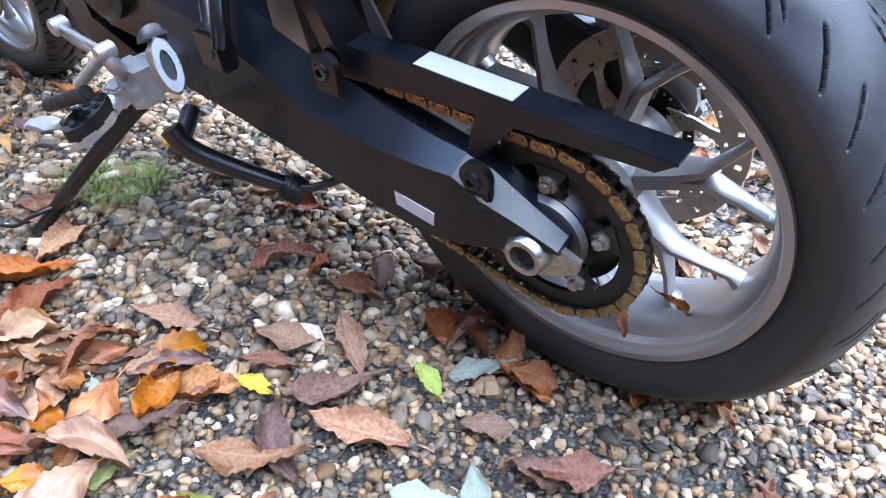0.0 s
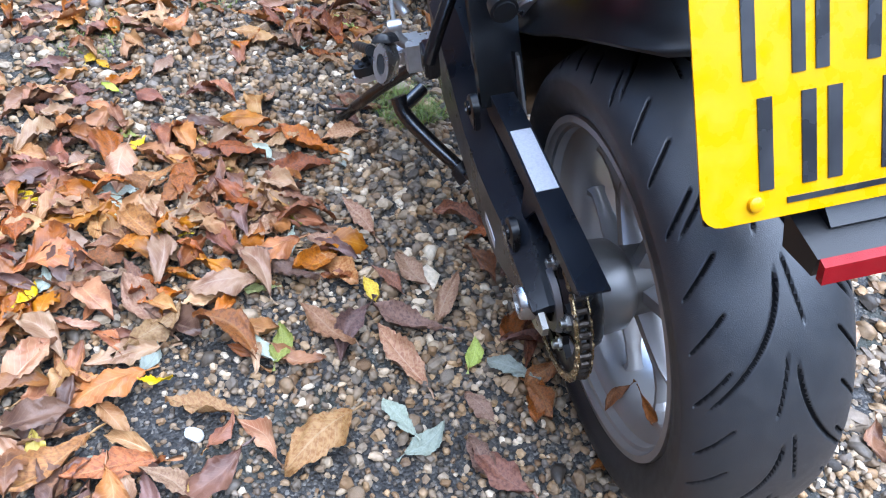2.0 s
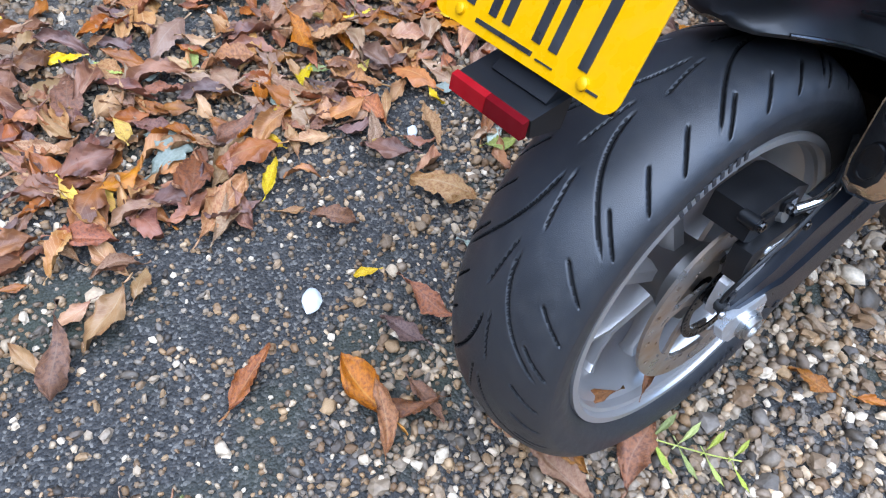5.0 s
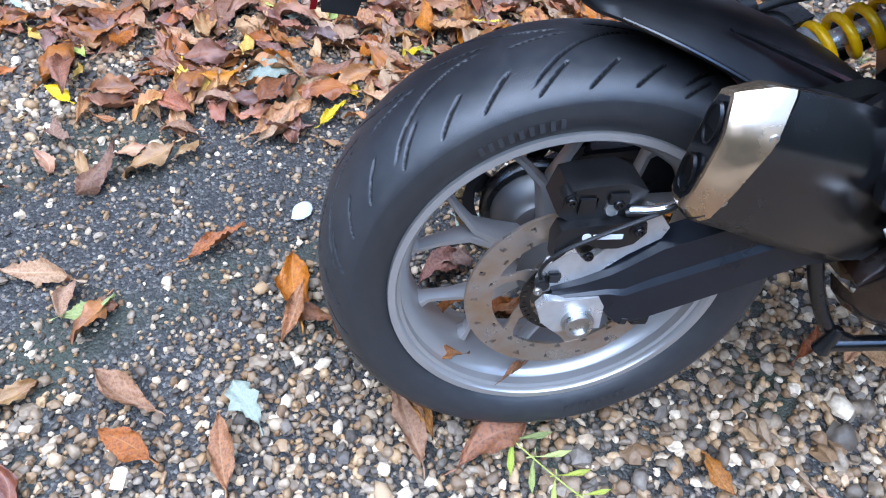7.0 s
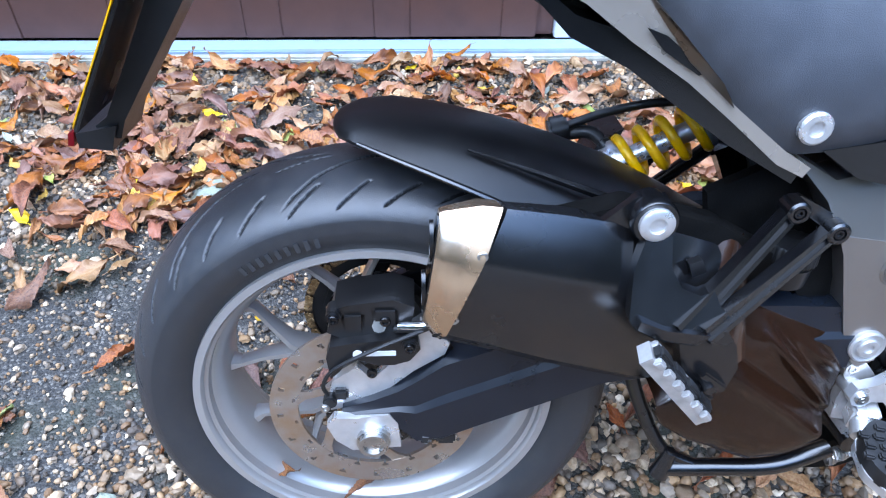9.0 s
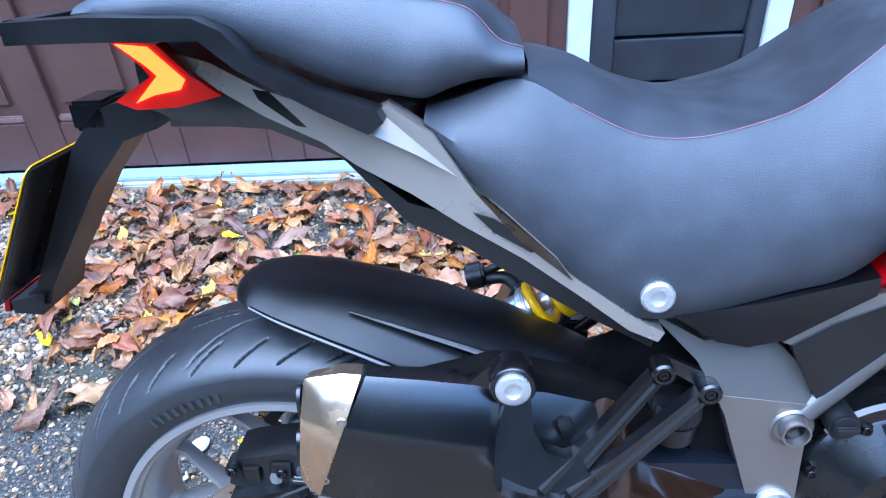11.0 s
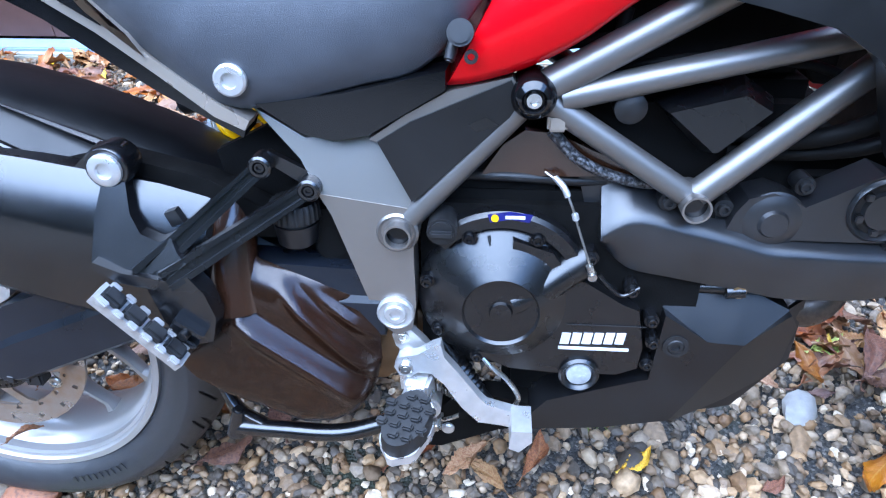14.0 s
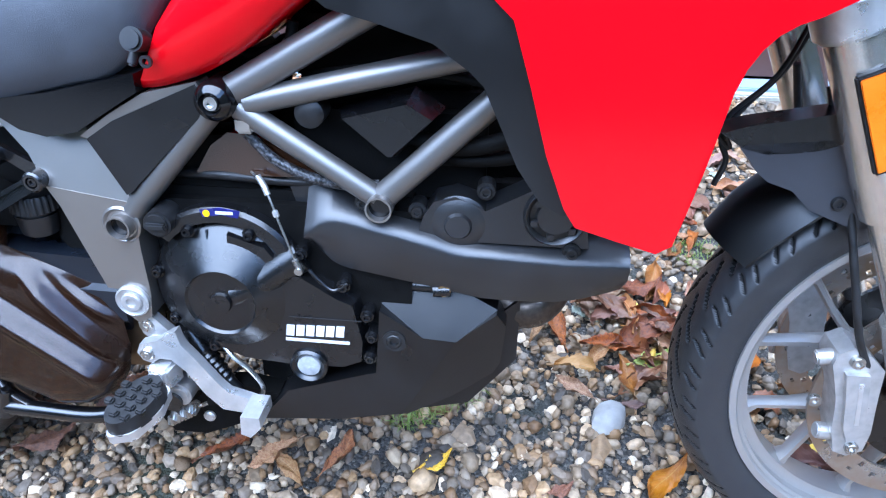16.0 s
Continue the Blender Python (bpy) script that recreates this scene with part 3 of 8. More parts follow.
ROAD_CUTS = [(0.0, 0.80, 0.045, 0.70, 2.1, 0.0026), (0.20, 0.24, 0.44, 0.82, 1.2, 0.0025), (0.52, 0.25, 0.44, 0.82, 1.2, 0.0025), (0.88, 0.25, 0.42, 0.80, 1.2, 0.0025), (0.45, 0.40, 0.03, 0.12, 1.3, 0.0018)]
TRAIL_CUTS = [(0.0, 0.8, 0.12, 0.45, 1.2, 0.003), (0.5, 0.34, 0.52, 0.90, 1.0, 0.0028), (0.15, 0.3, 0.58, 0.96, 1.0, 0.0024), (0.62, 0.6, 0.06, 0.22, 1.0, 0.0026)]


def wheel(name, centre, rim_r, rim_half, spoke_r, first, label):
    """A cast wheel with six forked spokes; the rim is the part, its pieces hang under it."""
    w = rim_half
    half = [(w, rim_r), (w, rim_r - 0.009), (w - 0.003, rim_r - 0.0115), (w - 0.009, rim_r - 0.012), (w - 0.0115, rim_r - 0.0165), (w - 0.024, rim_r - 0.0175), (w - 0.028, rim_r - 0.023), (w * 0.45, rim_r - 0.031)]
    prof = [(-y, r) for y, r in half] + [(0, rim_r - 0.034)] + half[::-1] + [(w - 0.006, rim_r + 0.001),
            (w - 0.010, rim_r - 0.004), (0, rim_r - 0.022), (-w + 0.010, rim_r - 0.004), (-w + 0.006, rim_r + 0.001)]
    rim = part(name, lathe(prof, centre, 120, closed=True), wheel_grey, bike, label)
    inner = rim_r - 0.031
    for k in range(6):
        a = radians(first + 60 * k)
        pieces = []
        for fork in (-1, 1):
            a1 = a + fork * radians(15)
            def at(r, ang, y):
                return (centre[0] + r * math.cos(ang), centre[1] + y, centre[2] + r * math.sin(ang))
            ra, rb, rc = 0.035, spoke_r, inner
            secs = []
            for r, ang, hy, ht in ((ra, a + fork * 0.06, 0.036, 0.013), (rb * 0.72, a + fork * radians(2.6), 0.027, 0.009), (rb, a + fork * radians(3.4), 0.020, 0.007), (rb * 0.55 + rc * 0.45, a + fork * radians(10.5), 0.014, 0.0055), (rc - 0.014, a1, 0.013, 0.0055), (rc + 0.004, a1, 0.020, 0.011)):
                c = Vector(at(r, ang, 0))
                t = Vector((-math.sin(ang), 0, math.cos(ang)))
                secs.append([c + t * ht * 0.98 * cx + Vector((0, hy * 0.82 * cy, 0)) for cx, cy in ((1, 0.45), (0.55, 1), (-0.55, 1), (-1, 0.45), (-1, -0.45), (-0.55, -1), (0.55, -1), (1, -0.45))])
            pieces.append(loft(secs))
        part("spoke", merged(*pieces), wheel_grey, rim)
    return rim


rear = wheel("rear_wheel", HUB_R, 0.229, 0.078, 0.120, 102, "grey cast alloy rear wheel with forked spokes")
part("hub", lathe([(-0.07, 0.02), (-0.07, 0.05), (-0.045, 0.056), (-0.03, 0.048), (0.035, 0.048), (0.05, 0.062), (0.092, 0.066), (0.098, 0.055), (0.098, 0.02)], HUB_R, 48), frame_grey, rear)
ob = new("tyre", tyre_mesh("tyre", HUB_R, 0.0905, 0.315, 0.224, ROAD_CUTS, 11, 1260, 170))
ob.parent = rear
tagged(ob, "worn black road tyre with curved grooves")
# raised unreadable moulding marks on the tyre wall
for a0 in (-78, 102):
    for k in range(9):
        a = radians(a0 + k * 2.6)
        m = Matrix.Translation((0, -0.0897, 0.315)) @ Matrix.Rotation(-a, 4, "Y")
        part("raised_mark", box(0.247, 0.259, -0.0006, 0.0006, -0.0028, 0.0028, 0.0003, m), rubber, rear)

# brake disc with drilled band, carried on spider arms
def drilled_disc(r0, r1, y, half, centre, holes, hole_r):
    """A flat ring with rows of through holes, cut as a polar grid."""
    bm = bmesh.new()
    seg, rows = 240, 9
    verts = {}
    def keep(i, j):
        a = 2 * math.pi * (i + 0.5) / seg
        r = r0 + (r1 - r0) * (j + 0.5) / rows
        for k, (ha, hr) in enumerate(holes):
            d = math.hypot(r * math.cos(a) - hr * math.cos(ha), r * math.sin(a) - hr * math.sin(ha))
            if d < hole_r:
                return False
        return True
    def vert(i, j, s):
        key = (i % seg, j, s)
        if key not in verts:
            a, r = 2 * math.pi * i / seg, r0 + (r1 - r0) * j / rows
            verts[key] = bm.verts.new((centre[0] + r * math.cos(a), y + s * half, centre[2] + r * math.sin(a)))
        return verts[key]
    kept = {(i, j) for i in range(seg) for j in range(rows) if keep(i, j)}
    for i, j in kept:
        for s in (-1, 1):
            bm.faces.new([vert(i, j, s), vert(i + 1, j, s), vert(i + 1, j + 1, s), vert(i, j + 1, s)])
        for (di, dj), (p, q) in (((-1, 0), ((0, 0), (0, 1))), ((1, 0), ((1, 0), (1, 1))), ((0, -1), ((0, 0), (1, 0))), ((0, 1), ((0, 1), (1, 1)))):
            if (((i + di) % seg, j + dj)) not in kept:
                bm.faces.new([vert(i + p[0], j + p[1], -1), vert(i + q[0], j + q[1], -1), vert(i + q[0], j + q[1], 1), vert(i + p[0], j + p[1], 1)])
    return bm


holes = [(2 * math.pi * (k + 0.5 * (k % 2) * 0.6) / 34, 0.112 + 0.0095 * (1 if k % 2 else -1)) for k in range(34)]
part("brake_disc", drilled_disc(0.097, 0.1325, -0.088, 0.0025, HUB_R, holes, 0.0036), disc_metal, rear, "drilled steel brake disc with a rusty bloom")
for k in range(6):
    a = radians(20 + 60 * k)
    secs = []
    for r, sw, tw in ((0.046, 0.016, 0.0), (0.07, 0.008, 0.22), (0.088, 0.007, 0.40), (0.1, 0.012, 0.5)):
        c, t = Vector((r * math.cos(a + tw), -0.088, 0.315 + r * math.sin(a + tw))), Vector((-math.sin(a + tw), 0, math.cos(a + tw)))
        secs.append([c + t * sw * s + Vector((0, h * 0.002, 0)) for s, h in ((1, 1), (-1, 1), (-1, -1), (1, -1))])
    part("disc_arm", loft(secs), disc_metal, rear)
part("sensor_ring", drilled_disc(0.048, 0.062, -0.094, 0.001, HUB_R, [(2 * math.pi * k / 40, 0.057) for k in range(40)], 0.0022), engine_black, rear)

# sprocket, teeth and chain
CH_Y, CH_R = 0.128, 0.1085
teeth = 43
ring = []
bm = bmesh.new()
outer = []
for k in range(teeth * 4):
    a = 2 * math.pi * k / (teeth * 4)
    r = CH_R + (0.0048 if k % 4 == 0 else (-0.001 if k % 4 in (1, 3) else -0.0042))
    outer.append((r * math.cos(a), 0.315 + r * math.sin(a)))
inner_ring = [(0.083 * math.cos(2 * math.pi * k / (teeth * 4)), 0.315 + 0.083 * math.sin(2 * math.pi * k / (teeth * 4))) for k in range(teeth * 4)]
n = teeth * 4
vs = [[bm.verts.new((x, CH_Y + s * 0.003, z)) for x, z in loop] for s in (-1, 1) for loop in (outer, inner_ring)]
for k in range(n):
    q = (k + 1) % n
    bm.faces.new((vs[0][k], vs[0][q], vs[1][q], vs[1][k]))
    bm.faces.new((vs[2][k], vs[2][q], vs[3][q], vs[3][k]))
    bm.faces.new((vs[0][k], vs[0][q], vs[2][q], vs[2][k]))
    bm.faces.new((vs[1][k], vs[1][q], vs[3][q], vs[3][k]))
sprocket = part("sprocket", bm, soft_black, rear, "dark oiled rear sprocket with a gold chain round it", 25)
for k in range(5):
    a = radians(18 + 72 * k)
    secs = []
    for r, sw in ((0.052, 0.018), (0.066, 0.011), (0.084, 0.019)):
        c, t = Vector((r * math.cos(a), CH_Y, 0.315 + r * math.sin(a))), Vector((-math.sin(a), 0, math.cos(a)))
        secs.append([c + t * sw * s + Vector((0, h * 0.0045, 0)) for s, h in ((1, 1), (-1, 1), (-1, -1), (1, -1))])
    part("sprocket_arm", loft(secs), soft_black, sprocket)
    bx, bz = 0.066 * math.cos(a), 0.315 + 0.066 * math.sin(a)
    part("bolt", merged(cyl((bx, CH_Y, bz), (bx, CH_Y + 0.009, bz), 0.0115, seg=6, bevel=0.001), cyl((bx, CH_Y + 0.008, bz), (bx, CH_Y + 0.016, bz), 0.0065, seg=14, bevel=0.001)), steel, sprocket)
part("sprocket_carrier", lathe([(0.09, 0.02), (0.09, 0.075), (0.10, 0.080), (0.112, 0.078), (0.118, 0.060), (0.122, 0.056), (0.132, 0.050), (0.134, 0.03)], HUB_R, 48), engine_black, rear)
part("carrier_ring", lathe([(0.134, 0.03), (0.134, 0.050), (0.142, 0.046), (0.142, 0.033)], HUB_R, 40), frame_grey, rear)

# the chain: rollers and pairs of plates all round both sprockets
chain = part("chain", cyl((0.585, CH_Y - 0.01, 0.40), (0.585, CH_Y + 0.01, 0.40), 0.03, seg=20), chain_dark, bike, "gold and oil-dark drive chain")
loop, PITCH, FRONT = [], 0.015875, Vector((0.585, 0, 0.40))
C0, r0, r1 = Vector((0, 0, 0.315)), CH_R, 0.038
axis = FRONT - C0
tilt, open_ang = math.atan2(axis.z, axis.x), math.asin((r0 - r1) / axis.length)
top0, bot0 = tilt + math.pi / 2 - open_ang, tilt - math.pi / 2 + open_ang
def rim_point(c, r, a):
    return c + Vector((r * math.cos(a), 0, r * math.sin(a)))
steps = 60
for k in range(steps + 1):
    loop.append(rim_point(C0, r0, top0 + (2 * math.pi - (top0 - bot0)) * k / steps))
for k in range(1, 30):
    loop.append(loop[steps].lerp(rim_point(FRONT, r1, bot0), k / 30) - Vector((0, 0, 0.018 * math.sin(math.pi * k / 30))))
for k in range(12):
    loop.append(rim_point(FRONT, r1, bot0 + (top0 - bot0) * k / 11))
for k in range(1, 30):
    loop.append(rim_point(FRONT, r1, top0).lerp(loop[0], k / 30))
dist = [0.0]
for a, b in zip(loop, loop[1:] + loop[:1]):
    dist.append(dist[-1] + (b - a).length)
links = int(round(dist[-1] / PITCH / 2)) * 2
def along(s):
    s %= dist[-1]
    i = max(j for j in range(len(loop)) if dist[j] <= s)
    return loop[i].lerp(loop[(i + 1) % len(loop)], (s - dist[i]) / max(dist[i + 1] - dist[i], 1e-9))
pins = [along(dist[-1] * k / links) for k in range(links)]
plate_meshes = {}
for kind, off in (("outer", 0.0088), ("inner", 0.0062)):
    bm = bmesh.new()
    for s in (-1, 1):
        ringpts = []
        for k in range(16):
            a = 2 * math.pi * k / 16
            cx = PITCH / 2 * (1 if math.cos(a) > 0 else -1)
            ringpts.append((cx + 0.0068 * math.cos(a), 0.0068 * math.sin(a) * (0.82 if abs(math.cos(a)) < 0.3 else 1)))
        a_ = [bm.verts.new((x, s * (off - 0.001), z)) for x, z in ringpts]
        b_ = [bm.verts.new((x, s * (off + 0.001), z)) for x, z in ringpts]
        for k in range(16):
            bm.faces.new((a_[k], a_[(k + 1) % 16], b_[(k + 1) % 16], b_[k]))
        bm.faces.new(a_)
        bm.faces.new(b_)
    if kind == "outer":
        extra = merged(cyl((-PITCH / 2, -0.0115, 0), (-PITCH / 2, 0.0115, 0), 0.0027, seg=10), cyl((PITCH / 2, -0.0115, 0), (PITCH / 2, 0.0115, 0), 0.0027, seg=10))
    else:
        extra = merged(cyl((-PITCH / 2, -0.0055, 0), (-PITCH / 2, 0.0055, 0), 0.0051, seg=10), cyl((PITCH / 2, -0.0055, 0), (PITCH / 2, 0.0055, 0), 0.0051, seg=10))
    both = merged(bm, extra)
    bmesh.ops.recalc_face_normals(both, faces=both.faces)
    me = bpy.data.meshes.new("chain_link")
    both.to_mesh(me)
    both.free()
    me.materials.append(brass if kind == "outer" else chain_dark)
    plate_meshes[kind] = me
for k in range(links):
    a, b = pins[k], pins[(k + 1) % links]
    mid, d = (a + b) / 2, b - a
    ob = new("chain_link", plate_meshes["outer" if k % 2 else "inner"])
    ob.parent = chain
    ob.matrix_basis = Matrix.Translation((mid.x, CH_Y, mid.z)) @ Matrix.Rotation(-math.atan2(d.z, d.x), 4, "Y")

# swing arm: two beams, dark anodised
def beam(side):
    """One arm of the swing arm, from the pivot back to the axle slot."""
    secs = []
    if side > 0:
        for x, low, crease, top, hy in ((0.56, 0.340, 0.470, 0.505, 0.030), (0.46, 0.333, 0.462, 0.497, 0.034), (0.37, 0.320, 0.426, 0.474, 0.034), (0.29, 0.304, 0.391, 0.447, 0.034), (0.20, 0.286, 0.381, 0.413, 0.033), (0.13, 0.277, 0.381, 0.400, 0.031), (0.088, 0.284, 0.383, 0.395, 0.029), (0.055, 0.294, 0.364, 0.386, 0.027), (0.01, 0.312, 0.351, 0.362, 0.024), (-0.035, 0.326, 0.334, 0.340, 0.021)):
            secs.append([(x, 0.150 + hy * cy, z) for cy, z in ((-1, low + 0.007), (-0.8, low), (0.8, low), (1, low + 0.006), (1, crease), (0.0, top), (-0.8, top), (-1, top - 0.004))])
    else:
        for x, z, hz, hy in ((0.56, 0.45, 0.045, 0.022), (0.36, 0.455, 0.05, 0.025), (0.27, 0.445, 0.052, 0.025), (0.085, 0.368, 0.058, 0.024), (0.052, 0.352, 0.048, 0.022), (0.03, 0.356, 0.028, 0.021), (0.0, 0.352, 0.017, 0.018), (-0.036, 0.346, 0.010, 0.014)):
            secs.append([(x, -0.118 + hy * cy, z + hz * cz) for cy, cz in ((1, -0.85), (0.8, -1), (-0.8, -1), (-1, -0.9), (-1, 0.05), (-0.80, 0.22), (-0.72, 0.96), (0.8, 1), (1, 0.85))])
    return rounded(loft(secs), 0.0015, 1, 30)


part("swing_arm", merged(beam(1), beam(-1), rounded(box(0.40, 0.56, -0.12, 0.13, 0.37, 0.45, 0.012), 0.0)), arm_black, bike, "satin black two-sided swing arm", 18)
for x, y, z in ((0.256, 0.174, 0.455), (0.063, 0.170, 0.386)):
    part("guard_lug", merged(lathe([(-0.006, 0.019), (0.004, 0.019), (0.006, 0.016), (0.006, 0.0001)], (x, y, z), 24), box(x - 0.019, x + 0.019, y - 0.006, y + 0.004, z - 0.03, z, 0.002)), plastic, bike)
    part("screw", bolt(x, y + 0.006, z, 0.0105, 1, 0.005), gloss_black, bike)
# axle blocks, nuts and adjusters
for side, y, out in ((1, 0.150, 0.040), (-1, -0.126, 0.018)):
    s = side
    part("axle_block", slab([(-0.055, 0.338), (-0.046, 0.351), (-0.020, 0.349), (0.020, 0.354), (0.030, 0.338), (0.033, 0.300), (-0.026, 0.296), (-0.046, 0.314)], -0.128, -0.140, 0.002) if s < 0 else slab([(0.046, 0.300), (0.026, 0.328), (0.004, 0.340), (-0.024, 0.334), (-0.056, 0.322), (-0.054, 0.306), (-0.026, 0.288), (0.0, 0.282), (0.026, 0.284)], 0.156, 0.164, 0.002), alu if s < 0 else steel, bike)
    if s > 0:
        part("axle_nut", lathe([(0.156, 0.0255), (0.168, 0.025), (0.180, 0.0230), (0.182, 0.0215), (0.182, 0.0155), (0.164, 0.0145), (0.164, 0.0001)], HUB_R, 36), steel, bike, "ring-shaped cast axle nut with a dark bore")
        # black disc in the nut: the dark of its bore as colour
        part("nut_shade", cyl((0, 0.160, 0.315), (0, 0.170, 0.315), 0.0158), soft_black, bike)
    else:
        part("axle_nut", merged(cyl((0, y + s * 0.012, 0.315), (0, y + s * (0.014 + out * 0.5), 0.315), 0.0205, seg=28, bevel=0.002), pipe((0, y + s * out * 0.4, 0.315), (0, y + s * (0.012 + out * 0.85), 0.315), 0.0175, 0.0045)), steel, bike, "bright hollow axle nut")
    part("axle", cyl((0, 0, 0.315), (0, y + s * 0.012, 0.315), 0.0125), gloss_black, bike)
    part("chain_adjuster", merged(cyl((0.045, y + s * 0.008, 0.313), (0.085, y + s * 0.008, 0.308), 0.0045, seg=12), cyl((0.058, y + s * 0.008, 0.3115), (0.066, y + s * 0.008, 0.3105), 0.009, seg=6), box(0.076, 0.10, y - 0.01, y + 0.012, 0.296, 0.326, 0.003)), soft_black, bike)
part("disc_guard_screw", bolt(0.096, -0.108, 0.282, 0.009, -1, 0.004), steel, bike)

# rear caliper on its bracket
part("caliper_bracket", slab([(-0.051, 0.345), (-0.053, 0.362), (-0.045, 0.392), (-0.016, 0.412), (-0.004, 0.398), (0.006, 0.398), (0.019, 0.412), (0.038, 0.424), (0.050, 0.437), (0.058, 0.474), (0.070, 0.470), (0.092, 0.444), (0.086, 0.428), (0.05, 0.404), (0.014, 0.372), (-0.02, 0.352)], -0.120, -0.108, 0.002), alu, bike, "bare aluminium caliper bracket")
cal = part("rear_caliper", merged(
    slab([(-0.047, 0.462), (-0.038, 0.494), (-0.020, 0.499), (0.028, 0.505), (0.052, 0.495), (0.048, 0.474), (0.030, 0.455), (-0.030, 0.452)], -0.062, -0.118, 0.005, 3),
    slab([(-0.046, 0.405), (-0.049, 0.436), (-0.044, 0.452), (-0.020, 0.456), (0.034, 0.462), (0.055, 0.460), (0.058, 0.446), (0.046, 0.430), (0.028, 0.424), (0.008, 0.424), (-0.010, 0.432), (-0.024, 0.434), (-0.034, 0.417)], -0.108, -0.132, 0.004, 3),
    box(-0.030, -0.004, -0.122, -0.085, 0.462, 0.490, 0.004), box(0.004, 0.034, -0.122, -0.085, 0.468, 0.496, 0.004),
    cyl((-0.038, -0.10, 0.486), (-0.038, -0.125, 0.486), 0.009, seg=16, bevel=0.002), cyl((0.046, -0.10, 0.452), (0.046, -0.136, 0.452), 0.010, seg=16, bevel=0.002)), plastic, bike, "black two-piston rear brake caliper")
part("bleed_screw", cyl((0.012, -0.108, 0.468), (0.012, -0.124, 0.474), 0.008, seg=8), steel, cal)
for x, y, z in ((-0.038, -0.125, 0.486), (0.019, -0.122, 0.480), (0.046, -0.136, 0.452), (0.001, -0.121, 0.404)):
    part("caliper_screw", bolt(x, y, z, 0.0062, -1, 0.004), gloss_black, cal)
part("brand_bar", box(-0.006, 0.030, -0.1332, -0.1318, 0.4385, 0.4455, 0.0005), white_print, cal)
part("brand_dot", lathe([(0, 0.0055), (-0.0012, 0.0055), (-0.0012, 0.0001)], (-0.013, -0.1318, 0.4415), 16), white_print, cal)
part("brake_hose", hose([(0.03, -0.122, 0.468), (0.07, -0.135, 0.482), (0.11, -0.125, 0.50), (0.17, -0.10, 0.50)], 0.005), soft_black, bike)
part("hose_fitting", hose([(0.035, -0.122, 0.471), (0.06, -0.132, 0.479), (0.085, -0.133, 0.488)], 0.0062), chrome, bike)
part("sensor_cable", hose([(0.10, -0.132, 0.490), (0.05, -0.137, 0.472), (-0.005, -0.138, 0.446), (-0.042, -0.134, 0.420), (-0.056, -0.128, 0.392), (-0.052, -0.124, 0.372)], 0.0026, 8), soft_black, bike)
part("sensor_head", merged(cyl((-0.050, -0.118, 0.366), (-0.050, -0.132, 0.366), 0.0085, seg=16, bevel=0.002), box(-0.046, -0.028, -0.128, -0.118, 0.366, 0.382, 0.003)), soft_black, bike)
part("sensor_bolt", bolt(-0.056, -0.131, 0.360, 0.0055, -1, 0.004), steel, bike)

# hugger over the tyre
def arch(x, top, edge, half, y0=0.0, n=11, thick=0.004):
    """One cross rib of the hugger: an arch from side to side."""
    pts = []
    for k in range(n):
        t = -1 + 2 * k / (n - 1)
        pts.append((x, y0 + half * t, edge + (top - edge) * (1 - abs(t) ** 3.0)))
    return pts + [(p[0], p[1] * 0.97, p[2] - thick) for p in reversed(pts)]


secs = [arch(x, t, e, h) for x, t, e, h in ((-0.034, 0.672, 0.669, 0.018), (-0.026, 0.678, 0.668, 0.042), (-0.005, 0.685, 0.667, 0.064), (0.03, 0.687, 0.658, 0.080), (0.08, 0.681, 0.640, 0.090), (0.15, 0.663, 0.609, 0.096), (0.215, 0.642, 0.576, 0.098), (0.29, 0.612, 0.543, 0.098), (0.36, 0.575, 0.513, 0.096), (0.43, 0.535, 0.478, 0.093), (0.48, 0.49, 0.445, 0.09))]
part("hugger", loft(secs), matt_black, bike, "matt black rear tyre hugger", 50)
part("hugger_shelf", slab([(0.17, 0.600), (0.27, 0.625), (0.37, 0.60), (0.46, 0.55), (0.46, 0.53), (0.30, 0.53), (0.22, 0.55)], -0.128, -0.096, 0.004), shade_black, bike)
part("hugger_strut", slab([(0.30, 0.60), (0.33, 0.615), (0.262, 0.462), (0.238, 0.462)], 0.100, 0.165, 0.004), satin, bike)
part("hugger_strut", slab([(0.256, 0.53), (0.247, 0.53), (0.205, 0.452), (0.237, 0.437)], 0.108, 0.112, 0.001), frame_cast, bike, "worn grey strut edge")

part("arm_gusset", slab([(0.362, 0.535), (0.318, 0.54), (0.305, 0.447), (0.33, 0.425), (0.360, 0.414)], 0.128, 0.152, 0.004), frame_cast, bike, "worn silver gusset beside the swing arm")
part("hugger_lip", hose([(-0.005, -0.063, 0.667), (0.03, -0.080, 0.658), (0.08, -0.091, 0.640), (0.15, -0.097, 0.609), (0.215, -0.099, 0.576), (0.29, -0.099, 0.543)], lambda t: 0.003 + 0.004 * t, 8, flat=0.7), satin, bike, "glossy lower lip of the hugger")
part("hugger_fold", hose([(0.11, -0.070, 0.662), (0.18, -0.080, 0.640), (0.26, -0.088, 0.612), (0.34, -0.090, 0.575)], lambda t: 0.002 + 0.008 * t, 6, flat=0.8), satin, bike)
